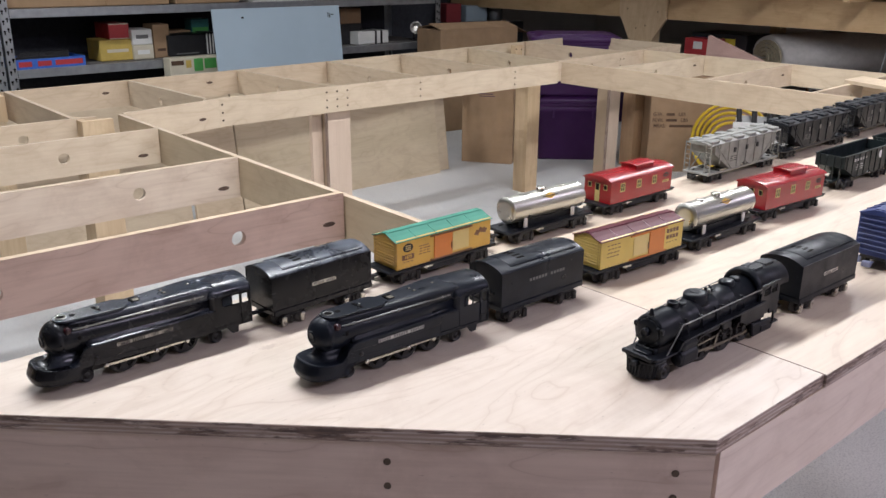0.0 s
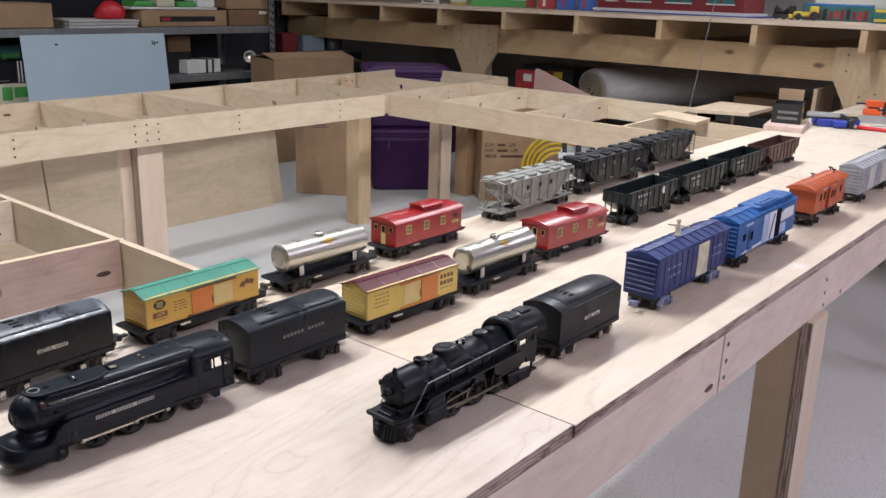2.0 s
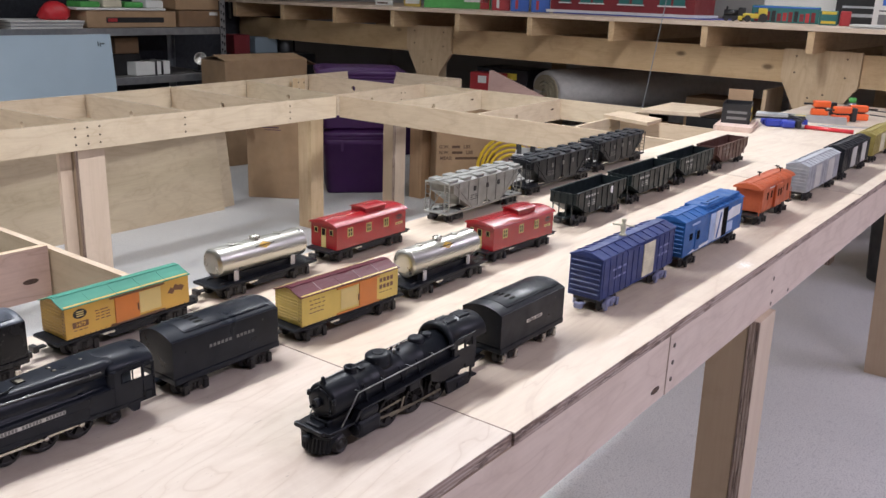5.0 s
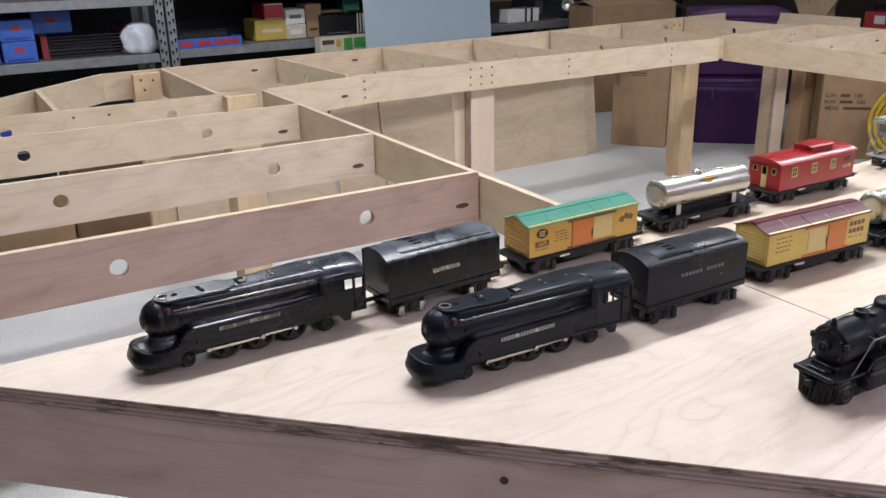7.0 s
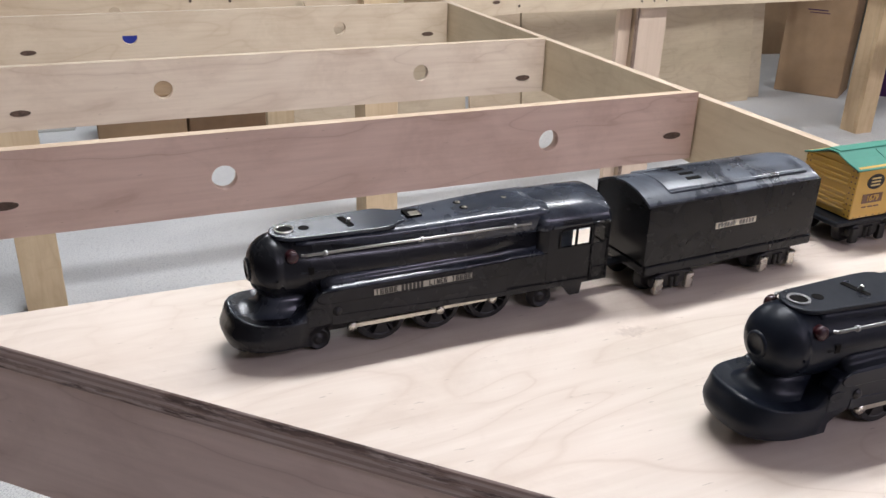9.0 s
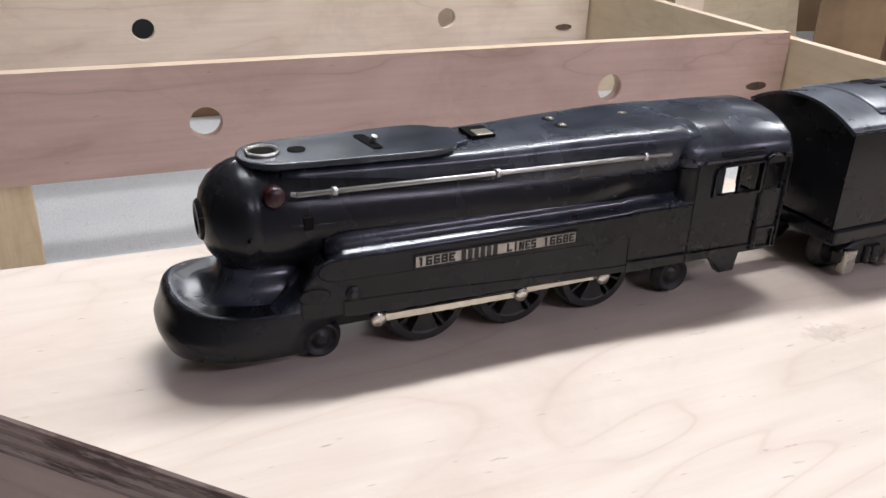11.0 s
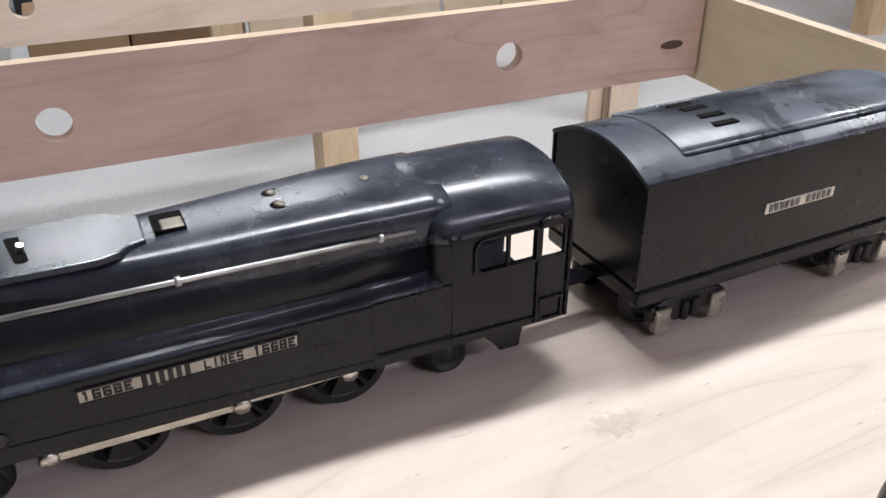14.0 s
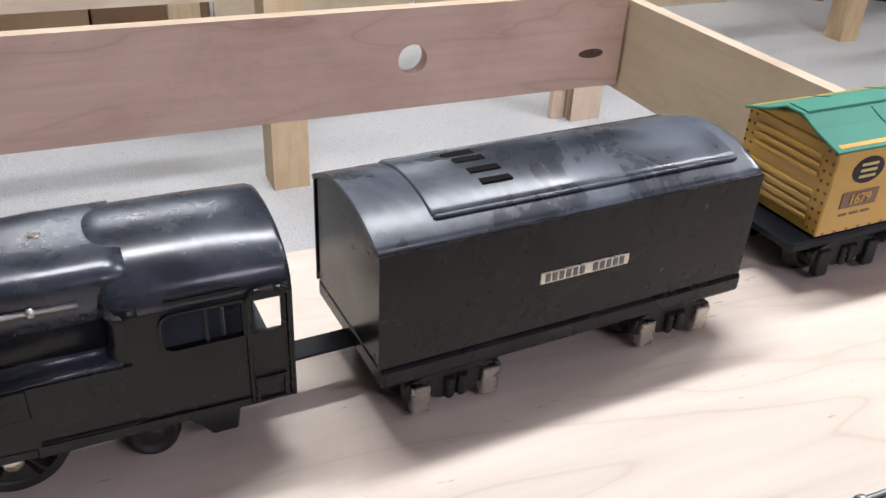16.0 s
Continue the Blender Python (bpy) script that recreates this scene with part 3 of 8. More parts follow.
def litho(name, col, wear=(0.22, 0.13, 0.06), rough=0.32, coat=0.25, spec=0.5):
    """Printed tinplate with fine scratches and foxing."""
    m, nt, b = mat(name)
    v = coords(nt)
    c = ramp(nt, noise_tex(nt, v, 22, 5), [(0.3, tuple(x * 0.88 for x in col)), (0.7, tuple(min(1, x * 1.08) for x in col))])
    k = ramp(nt, noise_tex(nt, v, 240, 7, 0.75), [(0.64, (0, 0, 0)), (0.72, (0.8,) * 3)])
    c = mix(nt, k, c, wear)
    nt.links.new(c, b.inputs["Base Color"])
    b.inputs["Roughness"].default_value = rough
    b.inputs["Coat Weight"].default_value = coat
    b.inputs["Specular IOR Level"].default_value = spec
    b.inputs["Coat Roughness"].default_value = 0.2
    bump(nt, b, noise_tex(nt, v, 120, 3), 0.05, 0.0003)
    return m


LITHO_YELLOW = litho("yellow_tinplate", (0.62, 0.37, 0.06))
LITHO_LEMON = litho("pale_yellow_tinplate", (0.66, 0.48, 0.10))
LITHO_ORANGE = litho("orange_tinplate", (0.62, 0.19, 0.025))
LITHO_CREAM = litho("cream_tinplate", (0.66, 0.52, 0.20))
LITHO_GREEN = litho("green_tinplate", (0.055, 0.235, 0.165), wear=(0.20, 0.36, 0.28), rough=0.62, coat=0.0, spec=0.3)
LITHO_MAROON = litho("maroon_tinplate", (0.095, 0.013, 0.022), wear=(0.20, 0.07, 0.08), rough=0.5, coat=0.0, spec=0.25)
LITHO_RED = litho("red_tinplate", (0.32, 0.012, 0.017), wear=(0.45, 0.09, 0.085), rough=0.25)
LITHO_BROWN = litho("brown_print", (0.16, 0.07, 0.03))
LITHO_WORN = plain("worn_roof_seam", (0.30, 0.16, 0.17), 0.5, var=0.4, scale=160)
TANK_SILVER = plain("silver_tank", (0.54, 0.53, 0.475), 0.33, 0.92, var=0.08, scale=20, bumps=0.02, bscale=60)


def lettering(name, text, size, m, parent, at, stretch=1.0, weight=0.022):
    cu = bpy.data.curves.new(name, "FONT")
    cu.body, cu.size, cu.extrude, cu.align_x, cu.align_y = text, size, 0.00012, "CENTER", "CENTER"
    cu.offset = size * weight
    tmp = bpy.data.objects.new("tmp", cu)
    me = bpy.data.meshes.new_from_object(tmp)
    bpy.data.objects.remove(tmp)
    bpy.data.curves.remove(cu)
    me.materials.append(m)
    ob = new(name, me)
    ob.parent = parent
    ob.matrix_basis = at @ Matrix.Diagonal((stretch, 1, 1, 1))
    return ob


def block_text(name, text, m, parent, u0, u1, w0, w1, v, side):
    """Heavy block figures between u0 and u1 on a vertical face, read from outside."""
    n = len(text)
    flip = 1 if side < 0 else -1
    b = bm_new()
    pitch = (u1 - u0) / n
    g, st = pitch * 0.80, pitch * 0.25
    h = w1 - w0
    lo, hi, md = (0, st), (h - st, h), (h / 2 - st / 2, h / 2 + st / 2)
    L, Rr, full = (0, st), (g - st, g), (0, g)
    shapes = {
        "1": [((g / 2 - st / 2, g / 2 + st / 2), (0, h)), ((g / 2 - st * 1.1, g / 2 - st / 2), hi)],
        "6": [(L, (0, h)), (full, lo), (full, md), (full, hi), (Rr, (0, h / 2))],
        "8": [(L, (0, h)), (Rr, (0, h)), (full, lo), (full, md), (full, hi)],
        "E": [(L, (0, h)), (full, lo), ((0, g * 0.8), md), (full, hi)],
        "L": [(L, (0, h)), (full, lo)],
        "I": [((g / 2 - st / 2, g / 2 + st / 2), (0, h))],
        "N": [(L, (0, h)), (Rr, (0, h))],
        "S": [(full, lo), (full, md), (full, hi), (L, (h / 2, h)), (Rr, (0, h / 2))],
    }
    y0, y1 = sorted((v, v + side * 0.0002))
    for i, ch in enumerate(text):
        a = i * pitch
        for (p, q), (c, d) in shapes[ch]:
            x0, x1 = a + p, a + q
            if flip < 0:
                x0, x1 = (u1 - u0) - x1, (u1 - u0) - x0
            box(b, u0 + x0, u0 + x1, y0, y1, w0 + c, w0 + d)
        if ch == "N":
            tri = [(a + st * 0.3, h), (a + st * 1.3, h), (a + g - st * 0.3, 0), (a + g - st * 1.3, 0)]
            prism(b, [(u0 + (x if flip > 0 else u1 - u0 - x), w0 + z) for x, z in tri], "y", y0, y1)
    return part(name, b, m, parent)


def bars(name, parent, m, u0, u1, w, v, rows=1, gap=0.003, h=0.0012, seed=1, words=3, side=-1, label=""):
    """Unreadable print on a car side: short bars of the print's size and colour."""
    rnd = random.Random(seed)
    b = bm_new()
    for r in range(rows):
        u = u0 + rnd.uniform(0, (u1 - u0) * 0.12)
        end = u1 - rnd.uniform(0, (u1 - u0) * 0.15)
        step = (end - u) / words
        for k in range(words):
            a = u + k * step
            z = w - r * gap
            box(b, a, a + step * rnd.uniform(0.55, 0.85), min(v, v + side * 0.0003), max(v, v + side * 0.0003), z - h / 2, z + h / 2)
    return part(name, b, m, parent, label)


def arch(hw, ez, top, n=16, p=2.3):
    """Half-round roof outline from one eave over the crown to the other."""
    out = []
    for i in range(n + 1):
        a = math.pi * i / n
        c, s = math.cos(a), math.sin(a)
        out.append((-hw * math.copysign(abs(c) ** (2 / p), c), ez + (top - ez) * abs(s) ** (2 / p)))
    return out


def wheel(name, u, v, r, parent, m, side, th=0.005, spokes=0):
    """A flanged wheel on edge; v is its outer face."""
    b = bm_new()
    if spokes:
        n = spokes * 6
        rows = [(r * 0.06, None, 0.0006), (r * 0.25, None, 0.0006), (r * 0.30, True, 0), (r * 0.76, True, 0), (r * 0.80, None, 0.0), (r * 0.97, None, 0.0), (r, None, -0.0035), (r * 1.08, None, -0.0036), (r * 1.08, None, -th), (r * 0.1, None, -th)]
        rings = []
        for rad, alt, dep in rows:
            ring = []
            for k in range(n):
                an = 2 * math.pi * (k + 0.5) / n
                weight = 245 < math.degrees(an) < 295 and rad < r * 0.9
                d = dep
                if alt:
                    d = -0.0004 if (k % 6 < 2 or weight) else -0.0042
                ring.append((rad * math.cos(an), side * d, rad * math.sin(an)))
            rings.append(ring)
        loft(b, rings, smooth=False)
    else:
        lathe(b, (0, 0, 0), (0, side, 0), [(0.0002, r * 0.18), (0.0002, r * 0.34), (-0.0012, r * 0.42), (-0.0012, r * 0.74), (0, r * 0.80), (0, r * 0.95), (-0.0028, r), (-0.003, r * 1.16), (-th, r * 1.16), (-th, r * 0.2)], 22)
    ob = part(name, b, m, parent)
    ob.matrix_basis = pose(u, v, r * (1.08 if spokes else 1.16))
    return ob


# ---- streamlined locomotive ----
def streamliner(m, body, label, plate_mat, plain_plate):
    t = thing("toy_locomotive", label, "toy locomotive", m, group="toy trains")
    # upward parts of the gloss engine get the copy with painted sheen
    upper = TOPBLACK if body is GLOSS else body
    HW = 0.0262
    # boiler with its ball nose
    b = bm_new()
    prof = [(0.0196, 0.0008, 0.0497), (0.0200, 0.0058, 0.0497), (0.0214, 0.0100, 0.0497), (0.0240, 0.0136, 0.0497), (0.0272, 0.0161, 0.0497), (0.0308, 0.0177, 0.0497), (0.0342, 0.0184, 0.0497), (0.0347, 0.0180, 0.0497),
            (0.0362, 0.0184, 0.0497), (0.050, 0.0194, 0.0495), (0.09, 0.0204, 0.0490), (0.14, 0.0209, 0.0485), (0.190, 0.0212, 0.0485)]
    loft(b, [[(u, r * math.cos(a), c + r * math.sin(a) * (1 - 0.18 * min(1, max(0, (u - 0.036) / 0.03)) * (math.sin(a) > 0))) for a in [2 * math.pi * k / 40 for k in range(40)]] for u, r, c in prof])
    part("boiler", b, body, t)
    b = bm_new()
    lathe(b, (0.0204, 0, 0.0497), (-1, 0, 0), [(-0.002, 0.0068), (0.0006, 0.0066), (0.0014, 0.0058), (0.0014, 0.0050), (0.0008, 0.0046), (0.0008, 0.0006)], 24)
    part("headlight", b, body, t)
    for z, dv in ((0.0480, 0.0), (0.0415, 0.004)):
        b = bm_new()
        cyl(b, (0.0312, -0.0166 + dv * 0.3, z), (0.0322, -0.0186 + dv * 0.5, z), 0.0007, seg=6)
        part("door_dog", b, body, t)
    # shroud widening back to the cab
    b = bm_new()
    secs = []
    for i in range(25):
        u = 0.044 + (0.194 - 0.044) * i / 24
        k = min(1, max(0, (u - 0.050) / 0.125))
        hw = 0.0118 + 0.0096 * k
        ez = 0.0612 + 0.0016 * k
        q = min(1, max(0, (u - 0.090) / 0.09))
        top = 0.0676 + 0.0026 * q * q * (3 - 2 * q)
        roof = arch(hw, ez, top, 22, 3.1)
        mid, foot = max(hw * 0.985, 0.0140 + 0.0066 * k), 0.0196
        secs.append([(u, v, w) for v, w in roof] + [(u, mid, ez - 0.0035), (u, foot, 0.0510), (u, -foot, 0.0510), (u, -mid, ez - 0.0035)])
    loft(b, secs)
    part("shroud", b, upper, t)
    # flat top plate with a rounded nose and a tapered tail
    b = bm_new()
    pts = [(0.0445 - 0.0120 * math.sin(math.pi * k / 16), 0.0118 * math.cos(math.pi * k / 16)) for k in range(17)]
    pts = pts + [(0.070, -0.0134), (0.088, -0.0143), (0.0955, -0.0141), (0.1000, -0.0125), (0.1030, -0.0095), (0.1075, -0.0080), (0.1075, 0.0080), (0.1030, 0.0095), (0.1000, 0.0125), (0.0955, 0.0141), (0.088, 0.0143), (0.070, 0.0134)]
    prism(b, pts, "z", 0.0668, 0.0690)
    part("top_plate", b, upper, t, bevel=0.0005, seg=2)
    b = bm_new()
    loft(b, [[(0.0445 - (0.0108 - d) * math.sin(math.pi * k / 12), (0.0106 - d) * math.cos(math.pi * k / 12), z) for k in range(13)] + [(0.066, -0.0118 + d, z), (0.066, 0.0118 - d, z)] for z, d in ((0.0600, 0.0008), (0.0640, 0.0030), (0.0669, 0.0004))])
    part("plate_neck", b, body, t)
    # fittings along the top
    b = bm_new()
    lathe(b, (0.0408, 0.0008, 0.0686), (0, 0, 1), [(0, 0.0044), (0.0012, 0.0044), (0.0013, 0.0054), (0.0, 0.0056)], 28)
    part("stack_rim", b, STEEL if body is GLOSS else RAIL_DULL, t)
    b = bm_new()
    cyl(b, (0.0408, 0.0008, 0.0683), (0.0408, 0.0008, 0.06925), 0.0044, seg=24)
    part("stack_opening", b, HOLE, t)
    b = bm_new()
    cyl(b, (0.0515, 0, 0.0686), (0.0515, 0, 0.06925), 0.0029, seg=18)
    part("smoke_hole", b, HOLE, t)
    b = bm_new()
    prism(b, [(0.0725, 0.0072), (0.0735, 0.0080), (0.0762, 0.0076), (0.0782, -0.0062), (0.0772, -0.0072), (0.0748, -0.0068)], "z", 0.0686, 0.06932)
    part("reverse_slot", b, HOLE, t)
    b = bm_new()
    cyl(b, (0.0762, -0.001, 0.0685), (0.0768, -0.002, 0.0716), 0.0011, seg=8)
    part("reverse_lever", b, STEEL, t)
    b = bm_new()
    box(b, 0.1102, 0.1190, -0.0054, 0.0054, 0.0672, 0.0692)
    part("coil_opening", b, HOLE, t)
    b = bm_new()
    rbox(b, 0.1122, 0.1186, -0.0052, 0.0012, 0.0684, 0.0695, 0.0005)
    part("coil_plate", b, OILY_ROD, t)
    for u, v in ((0.1458, 0.0046), (0.1460, -0.0040)):
        b = bm_new()
        lathe(b, (u, v, 0.0672), (0, 0, 1), [(0, 0.0030), (0.0020, 0.0030), (0.00215, 0.0026)], 16)
        seat = part("screw_recess", b, HOLE, t)
        b = bm_new()
        lathe(b, (u, v, 0.0676), (0, 0, 1), [(0, 0.0017), (0.0020, 0.0017), (0.0024, 0.0010), (0.0023, 0.0003)], 14)
        part("roof_screw", b, OILY_ROD, seat)
    b = bm_new()
    lathe(b, (0.1742, 0.0005, 0.0690), (0, 0, 1), [(0, 0.0017), (0.0013, 0.0017), (0.0016, 0.0009), (0.0012, 0.0003)], 12)
    part("roof_screw", b, OILY_ROD, t)
    # running boards and skirts
    for s in (-1, 1):
        b = bm_new()
        prof = [(0.0440, 0.0207), (0.0440, 0.0270), (0.0455, 0.0338), (0.0490, 0.0384), (0.0540, 0.0406), (0.0600, 0.0415), (0.1925, 0.0420), (0.1925, 0.0181), (0.166, 0.0185), (0.12, 0.0197), (0.079, 0.0203), (0.058, 0.0208)]
        prism(b, prof, "y", s * 0.0170, s * (HW - 0.0006))
        part("skirt", b, body, t, bevel=0.0014, angle=40, seg=3)
        # lower lip, which tapers towards the cab
        b = bm_new()
        prism(b, [(0.058, 0.0208), (0.058, 0.0268), (0.079, 0.0260), (0.12, 0.0236), (0.165, 0.0214), (0.165, 0.0185), (0.12, 0.0197), (0.079, 0.0203)], "y", s * (HW - 0.0010), s * (HW - 0.0002))
        part("skirt_lip", b, body, t, bevel=0.0003)
        # running board with a swept fillet against the boiler
        b = bm_new()
        edge = [(0.0256, 0.0402), (0.0254, 0.0414), (0.0243, 0.0421), (0.0226, 0.0425), (0.0216, 0.0431), (0.0209, 0.0446), (0.0203, 0.0472), (0.0178, 0.0472), (0.0178, 0.0402)]
        loft(b, [[(u, s * v * q, w + dz) for v, w in edge] for u, q, dz in ((0.0540, 0.955, -0.0012), (0.0600, 1.0, 0.0002), (0.120, 1.0, 0.0003), (0.164, 1.0, 0.0003), (0.1655, 1.0, 0.0010), (0.1915, 1.0, 0.0010))])
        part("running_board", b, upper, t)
        b = bm_new()
        prof = [(0.1655, 0.0318), (0.1655, 0.0411), (0.062, 0.0414)] + [(0.0560 - 0.0060 * math.sin(math.pi * i / 8), 0.0376 + 0.0037 * math.cos(math.pi * i / 8)) for i in range(9)] + [(0.064, 0.0338)]
        prism(b, prof, "y", s * (HW - 0.0010), s * HW)
        part("valance_panel", b, body, t, bevel=0.0004)
        b = bm_new()
        prism(b, [(0.0490 + 0.0050 * math.cos(2 * math.pi * i / 18), 0.0300 + 0.0026 * math.sin(2 * math.pi * i / 18)) for i in range(18)], "y", s * (HW - 0.0010), s * (HW - 0.0001))
        medal = part("cast_medallion", b, body, t, bevel=0.0002)
        b = bm_new()
        for k in range(3):
            box(b, 0.0465, 0.0515, min(s * (HW - 0.0003), s * HW), max(s * (HW - 0.0003), s * HW), 0.0286 + k * 0.0011, 0.0291 + k * 0.0011)
        part("medallion_bars", b, body, medal)
        b = bm_new()
        lathe(b, (0.0614, s * (HW - 0.0008), 0.0288), (0, s, 0), [(0, 0.0026), (0.0008, 0.0026), (0.0008, 0.0018), (0.0016, 0.0016), (0.0019, 0.0008)], 14)
        part("side_screw", b, WHEELM, t)
        b = bm_new()
        for a, c, z0, z1 in ((0.0814, 0.1422, 0.0340, 0.0346), (0.0814, 0.1422, 0.0385, 0.0391), (0.0814, 0.0820, 0.0346, 0.0385), (0.1416, 0.1422, 0.0346, 0.0385)):
            box(b, a, c, min(s * (HW - 0.0002), s * (HW + 0.0006)), max(s * (HW - 0.0002), s * (HW + 0.0006)), z0, z1)
        part("plate_border", b, body, t)
        b = bm_new()
        rbox(b, 0.0820, 0.1416, min(s * (HW - 0.0001), s * (HW + 0.0003)), max(s * (HW - 0.0001), s * (HW + 0.0003)), 0.0346, 0.0385, 0.0001, 1)
        pl = part("number_plate_strip", b, plate_mat, t, "nickel strip with black figures")
        if not plain_plate:
            for a, c, text in ((0.0828, 0.0963, "1668E"), (0.1148, 0.1262, "LINES"), (0.1287, 0.1414, "1668E")):
                u0, u1 = (a, c) if s < 0 else (0.2236 - c, 0.2236 - a)
                block_text("plate_lettering", text, INK, pl, u0, u1, 0.03505, 0.03805, s * (HW + 0.0003), s)
            b = bm_new()
            for k in range(6):
                a = (0.0981 if s < 0 else 0.1118) + k * 0.0023
                box(b, a, a + 0.0015, min(s * (HW + 0.0003), s * (HW + 0.0006)), max(s * (HW + 0.0003), s * (HW + 0.0006)), 0.0348, 0.0383)
            tagged(part("plate_print", b, INK, pl), kind="stuff")
        else:
            b = bm_new()
            for k in range(19):
                if k in (5, 12):
                    continue
                box(b, 0.0830 + k * 0.0031, 0.0851 + k * 0.0031, min(s * (HW + 0.0002), s * (HW + 0.0006)), max(s * (HW + 0.0002), s * (HW + 0.0006)), 0.0352, 0.0379)
            tagged(part("plate_print", b, GREYINK, pl), kind="stuff")
        # handrail and marker
        b = bm_new()
        cyl(b, (0.0462, s * 0.0202, 0.0618), (0.1815, s * 0.0214, 0.0606), 0.00082, seg=10)
        cyl(b, (0.0462, s * 0.0202, 0.0618), (0.0450, s * 0.0186, 0.0616), 0.00082, seg=8)
        rail = part("handrail", b, RAIL if body is GLOSS else RAIL_DULL, t)
        for u in (0.0576, 0.1125, 0.1705):
            b = bm_new()
            k = (u - 0.0462) / 0.1353
            v, w = s * (0.0202 + 0.0012 * k), 0.0618 - 0.0012 * k
            lathe(b, (u - 0.001, v, w), (1, 0, 0), [(0, 0.0008), (0.0003, 0.0015), (0.0017, 0.0015), (0.002, 0.0008)], 10)
            cyl(b, (u, v, w), (u, v - s * 0.0045, w - 0.0035), 0.0007, seg=6)
            part("handrail_post", b, RAIL if body is GLOSS else RAIL_DULL, rail)
        b = bm_new()
        lathe(b, (0.0402, s * 0.0140, 0.0602), (0, s, 0.10), [(0, 0.0034), (0.0036, 0.0034), (0.0044, 0.0026), (0.0047, 0.0008)], 16)
        part("marker_jewel", b, JEWEL, t, "red jewelled marker light")
        b = bm_new()
        rbox(b, 0.0480, 0.0512, min(s * 0.0178, s * 0.0196), max(s * 0.0178, s * 0.0196), 0.0496, 0.0540, 0.0003, 1)
        part("side_port", b, HOLE, t)
        b = bm_new()
        prism(b, [(0.2000, 0.0195), (0.2225, 0.0195), (0.2185, 0.0178), (0.2172, 0.0100), (0.2100, 0.0100), (0.2072, 0.0140), (0.2030, 0.0178)], "y", s * 0.0215, s * (HW - 0.0008))
        part("cab_step", b, body, t, bevel=0.0004)
    # pilot
    b = bm_new()

    def plan(k, z, back, lift):
        hw = 0.0258 * (1 - (1 - k) * 0.25 if k > 0.85 else 0.9625 - (0.85 - k) * 1.255)
        n = 24
        out = [(back, -hw, z)]
        for i in range(n + 1):
            c, q = math.cos(math.pi * i / n), math.sin(math.pi * i / n)
            out.append((0.0400 - 0.0365 * k * q ** 0.78, -hw * math.copysign(abs(c) ** 0.72, c), z + lift * q * q))
        return out + [(back, hw, z)]
    low, up = 0.0465, 0.058
    loft(b, [plan(*row) for row in ((0.80, 0.0110, low, 0), (0.90, 0.0101, low, 0), (0.945, 0.0106, low, 0), (0.970, 0.0124, low, 0.0002), (0.992, 0.0144, low, 0.0004), (1.004, 0.0159, low, 0.0005), (1.004, 0.0171, 0.048, 0.0007),
                                    (0.990, 0.0184, 0.050, 0.0011), (0.966, 0.0197, 0.054, 0.0016), (0.945, 0.0213, up, 0.0022), (0.925, 0.0231, up, 0.0029), (0.905, 0.0242, up, 0.0034), (0.885, 0.0248, up, 0.0036), (0.866, 0.0249, up, 0.0037))])
    pilot = part("pilot", b, body, t)
    b = bm_new()
    loft(b, [plan(*row) for row in ((0.872, 0.0243, up, 0.0037), (0.862, 0.0250, up, 0.0037), (0.835, 0.0250, up, 0.0036), (0.79, 0.0246, up, 0.0034), (0.73, 0.0243, up, 0.0032), (0.67, 0.0243, up, 0.0030), (0.61, 0.0247, up, 0.0027), (0.55, 0.0257, up, 0.0022), (0.49, 0.0277, up, 0.0015), (0.445, 0.0310, up, 0.0008), (0.41, 0.0355, up, 0))])
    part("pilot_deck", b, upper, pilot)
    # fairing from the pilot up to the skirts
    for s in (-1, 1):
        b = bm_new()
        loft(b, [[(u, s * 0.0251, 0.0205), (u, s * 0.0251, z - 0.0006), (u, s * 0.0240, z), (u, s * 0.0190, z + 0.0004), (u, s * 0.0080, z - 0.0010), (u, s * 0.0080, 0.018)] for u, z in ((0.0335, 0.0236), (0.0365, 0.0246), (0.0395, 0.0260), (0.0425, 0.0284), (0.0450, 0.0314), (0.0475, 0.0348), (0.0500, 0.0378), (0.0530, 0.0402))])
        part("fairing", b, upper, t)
    # cab: roof shell, pillars round the openings, floor
    b = bm_new()
    secs = []
    for u, hw, top in ((0.1856, 0.0205, 0.0700), (0.1862, 0.0228, 0.0704), (0.1876, 0.0246, 0.0708), (0.1900, 0.0256, 0.0711), (0.194, 0.0261, 0.0713), (0.215, HW, 0.0712), (0.2335, HW, 0.0706), (0.2350, 0.0258, 0.0700)):
        o_ = arch(hw, 0.0560, top, 22, 2.15)
        inn = [(v * 0.955, w - 0.0013) for v, w in o_]
        secs.append([(u, v, w) for v, w in o_] + [(u, v, w) for v, w in inn[::-1]])
    loft(b, secs)
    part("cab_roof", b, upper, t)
    cab = bm_new()
    for s in (-1, 1):
        y0, y1 = sorted((s * (HW - 0.0014), s * HW))
        for (a, c, z0, z1) in ((0.1915, 0.1995, 0.0181, 0.0564), (0.1995, 0.2208, 0.0181, 0.0438), (0.1995, 0.2208, 0.0548, 0.0564), (0.2108, 0.2118, 0.0438, 0.0548), (0.2208, 0.2236, 0.0181, 0.0564), (0.2236, 0.2318, 0.0181, 0.0430), (0.2236, 0.2318, 0.0538, 0.0564), (0.2318, 0.2350, 0.0181, 0.0564)):
            box(cab, a, c, y0, y1, z0, z1)
        box(cab, 0.1650, 0.1915, min(s * (HW - 0.0014), s * (HW - 0.0003)), max(s * (HW - 0.0014), s * (HW - 0.0003)), 0.0181, 0.0412)
    bmesh.ops.remove_doubles(cab, verts=cab.verts[:], dist=1e-5)
